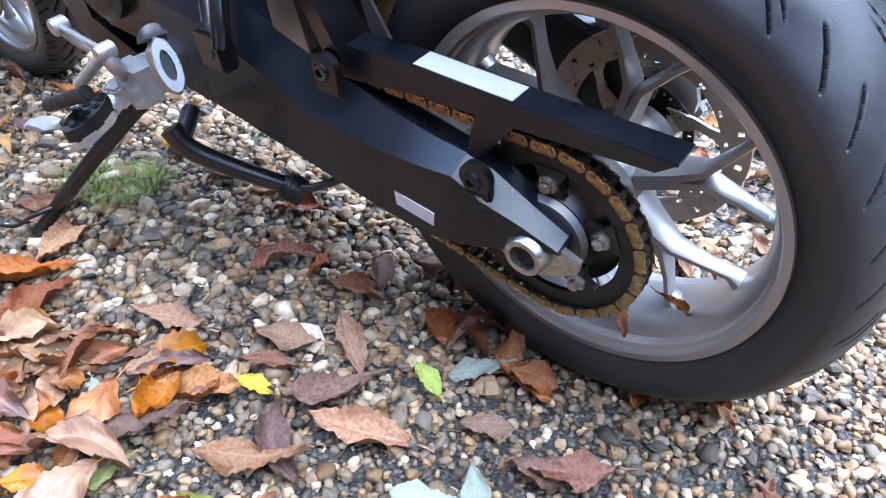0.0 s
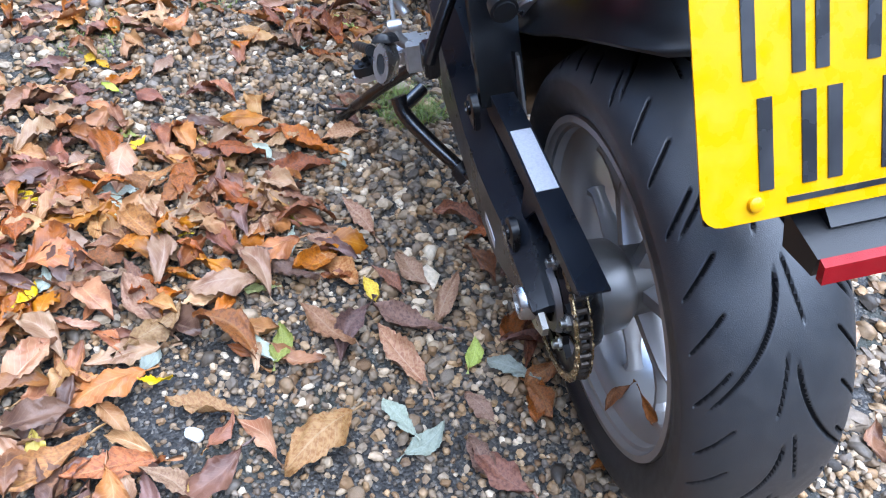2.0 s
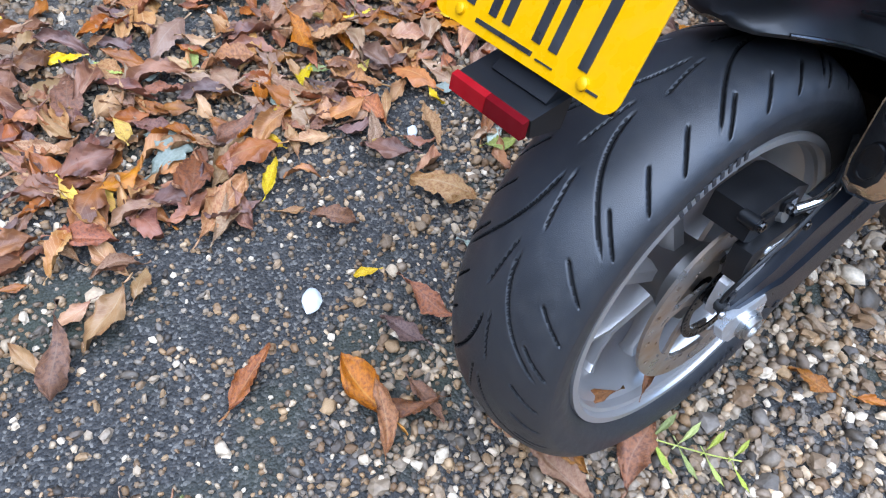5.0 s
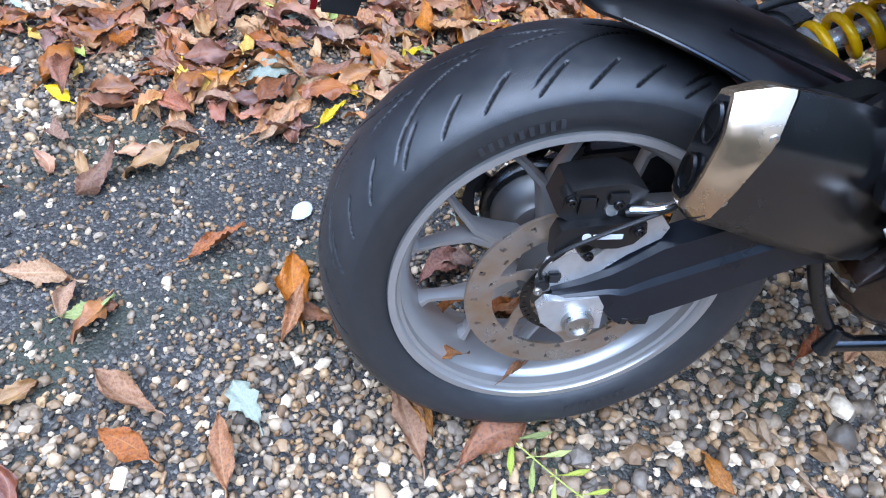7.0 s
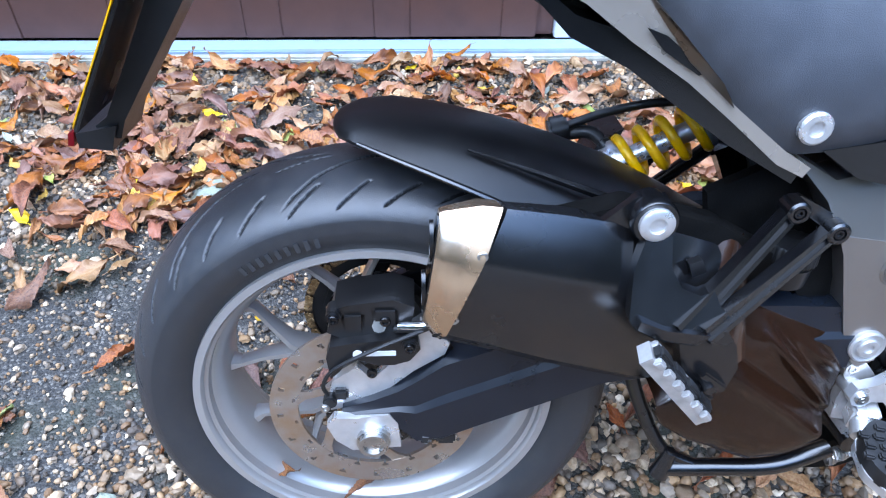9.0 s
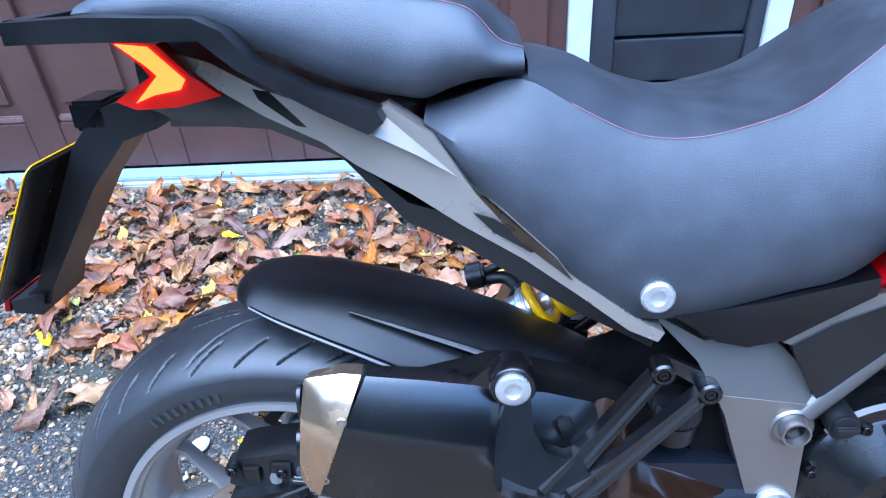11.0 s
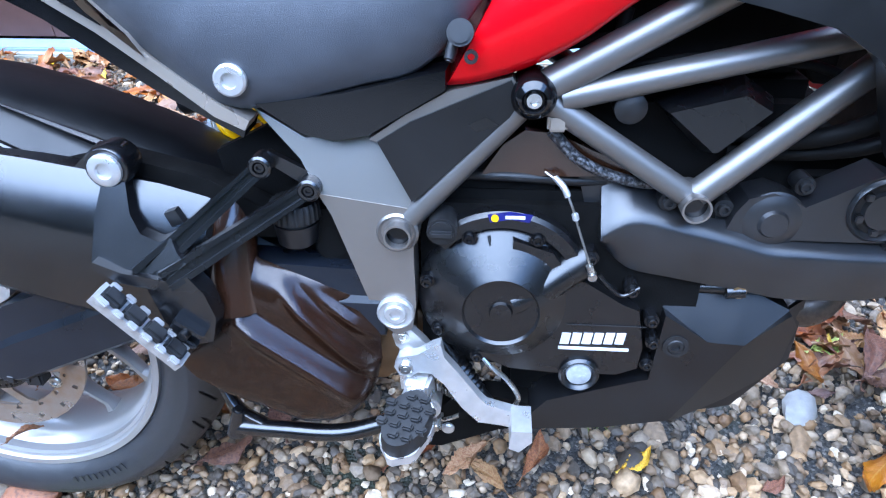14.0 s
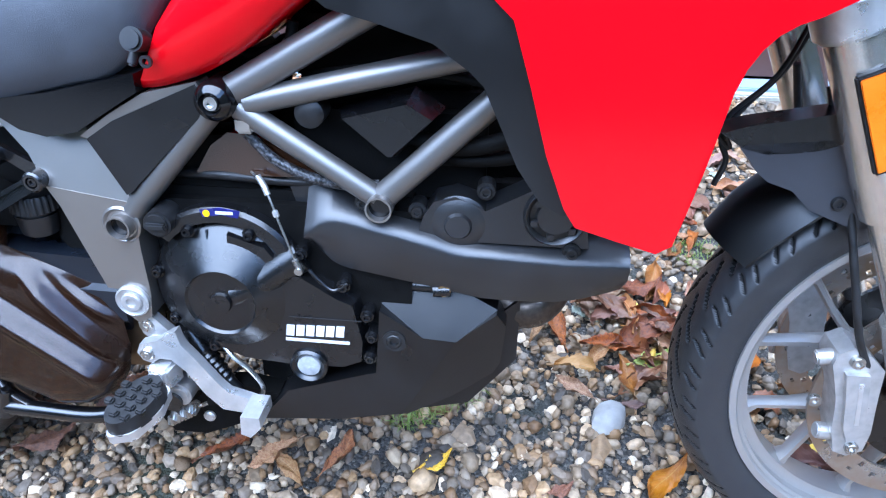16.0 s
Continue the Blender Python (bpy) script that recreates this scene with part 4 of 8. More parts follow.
# chain guard with its pale sticker
guard = part("chain_guard", merged(
    slab([(-0.130, 0.466), (-0.112, 0.452), (0.03, 0.446), (0.075, 0.392), (0.09, 0.392), (0.075, 0.446), (0.16, 0.443), (0.27, 0.432), (0.285, 0.46), (0.262, 0.475), (0.155, 0.478), (0.033, 0.472)], 0.146, 0.151, 0.0015),
    slab([(-0.130, 0.464), (0.033, 0.468), (0.155, 0.473), (0.255, 0.472), (0.255, 0.476), (0.155, 0.4775), (0.033, 0.4725), (-0.130, 0.4675)], 0.117, 0.150, 0.001)), arm_black, bike, "matt black chain guard with a pale sticker")
part("sticker", slab([(0.033, 0.4715), (0.152, 0.4765), (0.152, 0.4785), (0.033, 0.4735)], 0.120, 0.148, 0.0), paper_label, guard, "silver-white printed sticker")
part("arm_label", box(-0.042, 0.042, 0.1812, 0.1822, -0.010, 0.010, 0.0003, pose(0.158, 0.0, 0.318, 0, -8.0, 0)), paper_label, bike, "small pale printed label")

# silencer with twin outlets
def silencer_ring(x, z0, z1, y0, y1, slope=0.0):
    """One section of the silencer: a tall rounded hexagon, leaning by slope."""
    h, w = z1 - z0, y1 - y0
    pts = [(0.30, 0.0), (0.75, 0.02), (0.95, 0.12), (1.0, 0.35), (1.0, 0.66), (0.96, 0.73), (0.66, 0.965), (0.58, 1.0), (0.10, 0.95), (0.0, 0.75), (0.0, 0.2), (0.1, 0.05)]
    return [(x + slope * (b - 0.5) * h, y0 + w * a, z0 + h * b) for a, b in pts]


part("silencer", loft([silencer_ring(x, a, b, o + w, o, 0.5) for x, a, b, w, o in ((0.104, 0.499, 0.644, 0.063, -0.195), (0.16, 0.478, 0.632, 0.074, -0.192), (0.22, 0.450, 0.614, 0.085, -0.184), (0.28, 0.424, 0.596, 0.09, -0.174), (0.34, 0.40, 0.572, 0.092, -0.164), (0.372, 0.395, 0.520, 0.075, -0.152))]), satin, bike, "satin black silencer body", 24)
cap = part("silencer_cap", loft([silencer_ring(x, a, b, -0.1945 + w, -0.1965 + i, s) for x, a, b, w, s, i in ((0.106, 0.496, 0.646, 0.062, 0.40, 0), (0.092, 0.502, 0.648, 0.061, 0.33, 0.002), (0.071, 0.512, 0.641, 0.056, 0.16, 0.012), (0.068, 0.514, 0.639, 0.055, 0.14, 0.014))]), cap_metal, bike, "brushed metal silencer end cap with twin outlets", 45)
part("end_face", loft([silencer_ring(x, 0.5185, 0.6345, -0.1415, -0.1775, 0.14) for x in (0.070, 0.0668)]), gloss_black, cap, "black recessed end face round the outlets")
for z in (0.548, 0.605):
    ov = [(0.5 * math.cos(2 * math.pi * k / 24), 0.5 * math.sin(2 * math.pi * k / 24)) for k in range(24)]
    px0 = 0.0670 + (z - 0.577) * 0.14
    rings = [[(px0 + dx, -0.1595 + u * 0.026 * f, z + v * 0.046 * f) for u, v in ov] for dx, f in ((0.0, 1.0), (-0.004, 1.0), (-0.004, 0.86), (-0.001, 0.84))]
    part("outlet", loft(rings), engine_black, cap, "black oval exhaust outlet")
for x, z in ((0.116, 0.606), (0.090, 0.533)):
    part("screw", bolt(x, -0.191, z, 0.0055, -1, 0.003), steel, cap)
# mount and pillion bracket
def ribbed_bar(p0, p1, wide, deep):
    """A cast bar of I section: a thin web between two raised edges."""
    p0, p1 = Vector(p0), Vector(p1)
    d = (p1 - p0).normalized()
    side = d.cross(Vector((0, 1, 0))).normalized()
    out = side.cross(d)

    def stick(off, w, y0, y1):
        return loft([[p + side * (off * k + a * w * k) + out * b for a, b in ((-1, y0), (1, y0), (1, y1), (-1, y1))] for p, k in ((p0, 1.25), (p0.lerp(p1, 0.5), 1.0), (p1, 0.85))])
    return merged(rounded(stick(0, wide * 0.42, -deep * 0.25, deep * 0.25), 0.001), *[rounded(stick(o, wide * 0.16, -deep * 0.5, deep * 0.5), 0.0012) for o in (-wide * 0.42, wide * 0.42)])


bracket = part("pillion_bracket", merged(
    slab([(0.279, 0.612), (0.268, 0.579), (0.264, 0.533), (0.269, 0.526), (0.292, 0.515), (0.331, 0.507), (0.366, 0.535), (0.356, 0.545), (0.350, 0.559), (0.336, 0.555), (0.317, 0.562), (0.306, 0.580), (0.304, 0.612)], -0.154, -0.170, 0.004, 2, 0.0, lambda x, z: -0.040 * min(1.0, max(0.0, (0.60 - z) / 0.085))),
    slab([(0.270, 0.530), (0.292, 0.518), (0.332, 0.509), (0.346, 0.520), (0.300, 0.528), (0.272, 0.540)], -0.180, -0.212, 0.005, 3)), satin, bike, "satin black cast pillion footrest bracket")
part("strut", ribbed_bar((0.316, -0.203, 0.520), (0.436, -0.137, 0.619), 0.017, 0.014), satin, bracket)
part("strut", ribbed_bar((0.342, -0.204, 0.516), (0.485, -0.137, 0.595), 0.017, 0.014), satin, bracket)
part("bracket_web", slab([(0.430, 0.630), (0.446, 0.634), (0.498, 0.606), (0.492, 0.588)], -0.131, -0.123, 0.002), satin, bracket)
part("peg_carrier", slab([(0.318, 0.509), (0.366, 0.520), (0.380, 0.500), (0.388, 0.470), (0.380, 0.438), (0.352, 0.432), (0.330, 0.462)], -0.178, -0.204, 0.005, 3), satin, bracket, "black carrier of the folded peg")
part("silencer_strap", slab([(0.332, 0.572), (0.345, 0.577), (0.352, 0.562), (0.338, 0.556)], -0.150, -0.160, 0.002), plastic, bike)
for x, z in ((0.439, 0.622), (0.488, 0.597)):
    part("bracket_eye", lathe([(0.012, 0.0125), (-0.010, 0.0125), (-0.012, 0.010), (-0.012, 0.007), (-0.006, 0.006), (-0.006, 0.0001)], (x, -0.137, z), 20), satin, bracket)
    part("eye_bolt", bolt(x, -0.144, z, 0.0060, -1, 0.004), gloss_black, bracket)
part("bracket_cup", lathe([(0.03, 0.022), (-0.002, 0.024), (-0.005, 0.022), (-0.005, 0.0001)], (0.286, -0.163, 0.625), 28), satin, bracket)
part("mount_bolt", bolt(0.286, -0.168, 0.625, 0.0178, -1, 0.006), alu, bracket, "large bright round-headed bolt")
part("hugger_arm", slab([(0.215, 0.597), (0.27, 0.645), (0.30, 0.645), (0.305, 0.61), (0.24, 0.60)], -0.150, -0.140, 0.002), satin, bike)


def footpeg(name, at, mat_label, size=1.0):
    """A cast peg with a toothed edge and a rubber pad; built along x, then posed."""
    L, w = 0.122 * size, 0.025 * size
    outline = [(-L / 2, -w / 2), (L / 2, -w / 2 * 0.8), (L / 2, w / 2 * 0.8), (-L / 2, w / 2)]
    m = at
    frame_bm = slab(outline, -0.007, 0.007, 0.003)
    parts = [frame_bm]
    for s in (-1, 1):
        for k in range(6):
            x = -L / 2 + L * (k + 0.6) / 6.2
            parts.append(box(x - 0.006, x + 0.006, -0.013, -0.004, s * w / 2 - 0.004, s * w / 2 + 0.004, 0.0015))
    bm = merged(*parts)
    bmesh.ops.transform(bm, matrix=m, verts=bm.verts)
    ob = part(name, bm, cast_alu, bike, mat_label)
    for k in range(4):
        x = -L * 0.36 + L * 0.235 * k
        pb = box(x - 0.012, x + 0.012, -0.017, -0.005, -w * 0.36, w * 0.36, 0.003)
        bmesh.ops.transform(pb, matrix=m, verts=pb.verts)
        part("rubber_pad", pb, soft_black, ob)
    return ob


# folded pillion peg on the exhaust side
peg_m = Matrix.Translation((0.313, -0.224, 0.468)) @ Matrix.Rotation(radians(50), 4, "Y") @ Matrix.Rotation(radians(-80), 4, "X")
footpeg("pillion_peg", peg_m, "cast aluminium pillion peg, folded up, with rubber pads", 0.95)
part("peg_clevis", merged(box(-0.018, 0.018, -0.010, 0.012, -0.005, 0.004, 0.002, Matrix.Translation((0.360, -0.206, 0.462)) @ Matrix.Rotation(radians(38), 4, "Y")), box(-0.018, 0.018, -0.010, 0.012, -0.004, 0.004, 0.002, Matrix.Translation((0.349, -0.206, 0.447)) @ Matrix.Rotation(radians(38), 4, "Y")), cyl((0.355, -0.221, 0.455), (0.355, -0.19, 0.455), 0.006, seg=14, bevel=0.001)), satin, bike)
# heat shield over the exhaust box, heat tinted, with pressed ribs
def shield_edge(t, top):
    """Lower or upper edge of the shield at a share t of its length."""
    line = [(0, 0.400), (0.12, 0.428), (0.30, 0.470), (0.37, 0.514), (0.42, 0.506), (0.67, 0.481), (0.90, 0.459), (0.96, 0.445), (1, 0.420)] if top else [(0, 0.380), (0.06, 0.350), (0.20, 0.318), (0.40, 0.288), (0.58, 0.270), (0.74, 0.276), (0.88, 0.298), (0.96, 0.332), (1, 0.372)]
    for (a, u), (b, v) in zip(line, line[1:]):
        if t <= b:
            return u + (v - u) * (t - a) / (b - a)
    return line[-1][1]


def shield_relief(x, z):
    """Pressed folds that run down and forward, each stepping in towards the bike above its crest."""
    s = (x - 0.387) * 0.61 + (z - 0.451) * 0.79

    def step(at, width, start):
        t = max(0.0, min(1.0, (s - at) / width))
        return t * t * (3 - 2 * t) * max(0.0, min(1.0, (x - start) / 0.025))
    second = 0.056 - 0.25 * (x - 0.447)
    crest = math.exp(-((s + 0.002) / 0.010) ** 2) * max(0.0, min(1.0, (x - 0.385) / 0.03))
    rise = math.exp(-((s - second + 0.004) / 0.008) ** 2) * max(0.0, min(1.0, (x - 0.435) / 0.03))
    fold = math.exp(-((s - 0.066) / 0.006) ** 2) * max(0.0, min(1.0, (x - 0.475) / 0.04))
    return 0.018 * step(0.0, 0.017, 0.382) + 0.013 * step(second, 0.014, 0.436) + 0.006 * step(0.067, 0.010, 0.475) - 0.007 * crest - 0.009 * rise - 0.004 * fold


bm = bmesh.new()
nx, nz = 90, 80
rows = []
for i in range(nx + 1):
    t = i / nx
    x = 0.322 + 0.232 * t
    top, bot = shield_edge(t, True), shield_edge(t, False)
    row = []
    for j in range(nz + 1):
        s = j / nz
        z = bot + (top - bot) * s
        round_off = (1 - abs(2 * s - 1) ** 6) * (1 - max(0.0, (t - 0.82) / 0.18) ** 2 * 0.7)
        row.append(bm.verts.new((x, -0.135 - 0.045 * round_off + shield_relief(x, z) * round_off, z)))
    rows.append(row)
for i in range(nx):
    for j in range(nz):
        bm.faces.new((rows[i][j], rows[i + 1][j], rows[i + 1][j + 1], rows[i][j + 1]))
bmesh.ops.solidify(bm, geom=bm.faces, thickness=0.003)
part("heat_shield", bm, shield_brown, bike, "glossy heat-browned exhaust shield with pressed ribs", 60)
part("link_pipe", hose([(0.385, -0.105, 0.575), (0.388, -0.122, 0.535), (0.388, -0.136, 0.495), (0.392, -0.146, 0.445)], lambda t: 0.024 + 0.008 * t, 18), shield_brown, bike, "heat-browned pipe into the silencer")
part("exhaust_box", loft([[(x, y, z) for y, z in ((-0.10, a), (0.12, a), (0.14, (a + b) / 2), (0.12, b), (-0.10, b), (-0.114, (a + b) / 2))] for x, a, b in ((0.33, 0.41, 0.47), (0.38, 0.335, 0.48), (0.47, 0.305, 0.48), (0.55, 0.31, 0.45), (0.585, 0.335, 0.40))]), pipe_tan, bike, "heat-tinted exhaust collector box", 50)
part("exhaust_pipe", hose([(0.56, -0.02, 0.36), (0.70, 0.0, 0.33), (0.90, 0.02, 0.34), (1.06, 0.0, 0.40), (1.12, 0.0, 0.50)], 0.026, 16), pipe_tan, bike)

# ---- seat, tail and number plate ----
def seat_strips(stations):
    """Side and top skins of a seat: rows of x, crest, seam height, lower edge, seam y, edge y."""
    sides, tops, seams = [], [], []
    for x, zt, zs, zb, ys, yb in stations:
        zt = max(zt, zs + 0.002)
        mid = (zs + zb) / 2
        side = [(x, -yb + 0.012, zb - 0.004), (x, -yb, zb + 0.002), (x, -yb - 0.007, zb + (zs - zb) * 0.22), (x, -yb - 0.009, zb + (zs - zb) * 0.45), (x, -(yb + ys) / 2 - 0.010, zb + (zs - zb) * 0.72), (x, -ys - 0.008, zb + (zs - zb) * 0.92), (x, -ys, zs)]
        sides.append(side)
        tops.append([(x, -ys, zs), (x, -ys * 0.72, zs + (zt - zs) * 0.55), (x, -ys * 0.35, zs + (zt - zs) * 0.92), (x, 0, zt), (x, ys * 0.35, zs + (zt - zs) * 0.92), (x, ys * 0.72, zs + (zt - zs) * 0.55), (x, ys, zs)])
        seams.append((x, -ys - 0.0015, zs + 0.0012))
    return sides, tops, seams


def dense(stations, steps=5):
    """More stations, on a smooth line through those given."""
    from_cols = list(zip(*stations))
    out = []
    cols = [[p.x for p in smooth_line([(v, 0, 0) for v in c], steps)] for c in from_cols]
    return list(zip(*cols))


RIDER = [(0.212, 0.898, 0.895, 0.884, 0.10, 0.128), (0.25, 0.912, 0.905, 0.833, 0.106, 0.138), (0.30, 0.930, 0.918, 0.780, 0.112, 0.142), (0.355, 0.920, 0.888, 0.727, 0.116, 0.143), (0.405, 0.895, 0.864, 0.688, 0.118, 0.143),
         (0.455, 0.880, 0.859, 0.686, 0.118, 0.143), (0.505, 0.876, 0.867, 0.697, 0.114, 0.142), (0.555, 0.884, 0.882, 0.710, 0.106, 0.141), (0.60, 0.906, 0.912, 0.722, 0.096, 0.140), (0.64, 0.936, 0.942, 0.755, 0.088, 0.138), (0.69, 0.972, 0.968, 0.822, 0.08, 0.132), (0.745, 1.01, 1.0, 0.888, 0.075, 0.125)]
sides, tops, seams = seat_strips(dense(RIDER))
seat = part("rider_seat", merged(loft(sides, ring=False), mirrored(loft(sides, ring=False))), seat_cloth, bike, "dark ribbed vinyl rider's seat with pink stitching", 60)
part("seat_panel", loft(tops, ring=False), seat_top, seat, "smoother dark top panel of the seat", 60)
part("stitching", hose(seams[14:], 0.00032, 6, 1), stitch, seat, "fine pink stitching")
PILLION = [(-0.10, 1.005, 1.0, 0.985, 0.08, 0.095), (-0.05, 1.03, 1.015, 0.980, 0.10, 0.12), (0.02, 1.045, 1.025, 0.975, 0.108, 0.126), (0.08, 1.045, 1.022, 0.953, 0.112, 0.130), (0.14, 1.035, 1.010, 0.926, 0.114, 0.132), (0.195, 1.016, 0.993, 0.913, 0.114, 0.132), (0.215, 1.010, 0.989, 0.911, 0.114, 0.132), (0.235, 1.0, 0.986, 0.918, 0.113, 0.131), (0.258, 0.988, 0.977, 0.924, 0.112, 0.129), (0.280, 0.970, 0.953, 0.925, 0.110, 0.125), (0.302, 0.950, 0.944, 0.924, 0.106, 0.116)]
sides, tops, seams = seat_strips(dense(PILLION))
pillion = part("pillion_seat", merged(loft(sides, ring=False), mirrored(loft(sides, ring=False))), seat_cloth, bike, "dark ribbed vinyl pillion seat", 60)
part("seat_panel", loft(tops, ring=False), seat_top, pillion, "", 60)
part("seat_front", loft([[p for p in tops[-1]], [(0.306, p[1] * 0.96, p[2] - 0.012) for p in tops[-1]], [(0.308, p[1] * 0.9, 0.885) for p in tops[-1]]], ring=False), seat_top, pillion)
part("stitching", hose(seams[18:], 0.00032, 6, 1), stitch, pillion)
for s in (-1, 1):
    part("seat_bolt", bolt(0.425, s * 0.149, 0.715, 0.0165, s, 0.007), alu, bike, "bright round seat bolt")
    part("luggage_pin", merged(cyl((0.647, s * 0.135, 0.757), (0.647, s * 0.163, 0.765), 0.011, 0.0125, 20, 0.003), cyl((0.640, s * 0.14, 0.752), (0.636, s * 0.15, 0.735), 0.006, 0.005, 12, 0.002), lathe([(-0.002, 0.0065), (0.002, 0.0065), (0.002, 0.0035), (-0.002, 0.0035)], (0.657, s * 0.158, 0.742), 16, closed=True)), soft_black, bike, "black rubber-capped luggage pin")


def both(name, make, mat, label=""):
    """The same part on both sides of the bike."""
    a = part(name, make(), mat, bike, label)
    b = part(name, mirrored(make()), mat, bike, label)
    return a, b


def tail_in(x):
    """How far the tail side draws in towards the back."""
    return 0.085 * max(0.0, min(1.0, (0.20 - x) / 0.24))


def tail_panel():
    upper = UPPER
    lower = LOWER
    return slab(upper + lower, -0.118, -0.147, 0.003, 2, 0.0, lambda x, z: tail_in(x))


UPPER = [(-0.051, 0.954), (-0.033, 0.95), (0.006, 0.941), (0.058, 0.917), (0.12, 0.90), (0.165, 0.899), (0.181, 0.906), (0.22, 0.88), (0.251, 0.831), (0.3, 0.774), (0.352, 0.731), (0.406, 0.69), (0.436, 0.672)]
LOWER = [(0.43, 0.662), (0.401, 0.676), (0.352, 0.716), (0.299, 0.757), (0.243, 0.793), (0.199, 0.825), (0.147, 0.849), (0.115, 0.869), (0.058, 0.891), (0.012, 0.915), (-0.027, 0.941)]
both("tail_panel", tail_panel, tail_grey, "bronze-grey tail side panel")
CREASE = [(0.158, 0.888), (0.205, 0.862), (0.243, 0.838), (0.281, 0.806), (0.33, 0.757)]


def tail_facet():
    """The paler upper facet, tipped towards the sky."""
    return slab([(0.163, 0.893), (0.180, 0.903), (0.216, 0.879), (0.250, 0.831), (0.296, 0.776), (0.345, 0.734)] + CREASE[::-1], -0.140, -0.1505, 0.0015, 2, 0.0, lambda x, z: 0.55 * max(0.0, (z - 0.888) + (x - 0.158) * 0.70 - 0.0) if x > 0.1 else 0)


both("tail_facet", tail_facet, tail_grey, "paler upper facet of the tail panel")
both("tail_vent", lambda: slab([(0.253, 0.806), (0.272, 0.799), (0.314, 0.767), (0.306, 0.764), (0.271, 0.786)], -0.146, -0.1485, 0.001), gloss_black, "black slotted vent in the tail panel")
both("tail_vent", lambda: slab([(0.05, 0.917), (0.067, 0.915), (0.101, 0.883), (0.091, 0.884), (0.055, 0.907)], -0.146, -0.1485, 0.001, 2, 0.0, lambda x, z: tail_in(x)), gloss_black)
both("tail_inner", lambda: slab([(0.10, 0.885), (0.193, 0.814), (0.262, 0.792), (0.37, 0.706), (0.43, 0.664), (0.425, 0.652), (0.35, 0.695), (0.31, 0.722), (0.245, 0.768), (0.19, 0.795)], -0.10, -0.140, 0.006, 2, 0.0, lambda x, z: tail_in(x)), gloss_black, "black inner tail panel")
part("undertray", loft([[(x, y, z) for y, z in ((-w, a), (-w * 1.05, b), (w * 1.05, b), (w, a))] for x, a, b, w in ((-0.06, 0.872, 0.90, 0.04), (0.04, 0.870, 0.91, 0.05), (0.12, 0.845, 0.895, 0.08), (0.19, 0.80, 0.865, 0.095), (0.24, 0.775, 0.82, 0.09))]), satin, bike, "black plastic tail undertray")
both("undertray_clip", lambda: slab([(0.148, 0.846), (0.166, 0.832), (0.172, 0.812), (0.160, 0.826), (0.15, 0.834)], -0.112, -0.119, 0.001), soft_black)


def grab_rail():
    return rounded(slab([(-0.13, 0.992), (-0.06, 0.993), (0.031, 0.988), (0.053, 0.977), (0.075, 0.951), (0.118, 0.927), (0.175, 0.906), (0.180, 0.896), (0.166, 0.886), (0.127, 0.906), (0.061, 0.945), (0.033, 0.970), (-0.06, 0.973), (-0.13, 0.974)], -0.132, -0.162, 0.005, 2), 0)


both("grab_rail", grab_rail, plastic, "matt black grab rail")
part("grab_bridge", box(-0.15, -0.115, -0.14, 0.14, 0.974, 0.992, 0.006), plastic, bike)
part("tail_end", loft([[(x, y, z) for y, z in ((-w, a), (-w * 1.08, (a + b) / 2), (-w, b), (w, b), (w * 1.08, (a + b) / 2), (w, a))] for x, a, b, w in ((0.10, 0.862, 0.90, 0.05), (0.0, 0.872, 0.94, 0.05), (-0.05, 0.88, 0.955, 0.045), (-0.085, 0.892, 0.958, 0.035))]), satin, bike, "black tail end below the light")
for s in (-1, 1):
    def arrow(y0, y1, k=1.0):
        out = [(-0.084, 0.964), (-0.040, 0.960), (-0.012, 0.929), (0.014, 0.909), (-0.030, 0.900), (-0.072, 0.899), (-0.092, 0.908), (-0.052, 0.930), (-0.058, 0.940)]
        cx, cz = -0.035, 0.93
        return slab([(cx + (x - cx) * k, cz + (z - cz) * k) for x, z in out], y0, y1, 0.002)
    a = part("tail_light", arrow(-0.058, -0.080) if s < 0 else mirrored(arrow(-0.058, -0.080)), tail_glow, bike, "lit red arrow-shaped tail light")
    lit = slab([(-0.078, 0.962), (-0.048, 0.958), (-0.018, 0.926), (-0.024, 0.917), (-0.050, 0.913), (-0.070, 0.906), (-0.044, 0.931), (-0.052, 0.940)], -0.0805, -0.0825, 0.0005)
    part("light_guide", lit if s < 0 else mirrored(lit), tail_lit, a, "glowing orange-red light guide")
part("plate_arm", slab([(-0.08, 0.905), (-0.14, 0.892), (-0.178, 0.852), (-0.268, 0.686), (-0.282, 0.676), (-0.276, 0.662), (-0.258, 0.662), (-0.250, 0.682), (-0.166, 0.806), (-0.120, 0.856), (-0.08, 0.868)], -0.030, 0.040, 0.008), matt_black, bike, "black number plate arm")
part("plate_light", box(-0.172, -0.132, -0.03, 0.034, 0.868, 0.9, 0.004), gloss_black, bike)

PLATE = Matrix(((0, 0.48, -0.877, -0.276), (-1, 0, 0, 0.020), (0, 0.877, 0.48, 0.692), (0, 0, 0, 1)))


def on_plate(bm):
    bmesh.ops.transform(bm, matrix=PLATE, verts=bm.verts)
    return bm


def plate_bar(x0, x1, y0, y1, z=0.0032):
    return on_plate(box(x0, x1, y0, y1, z - 0.0006, z + 0.0004, 0.0))


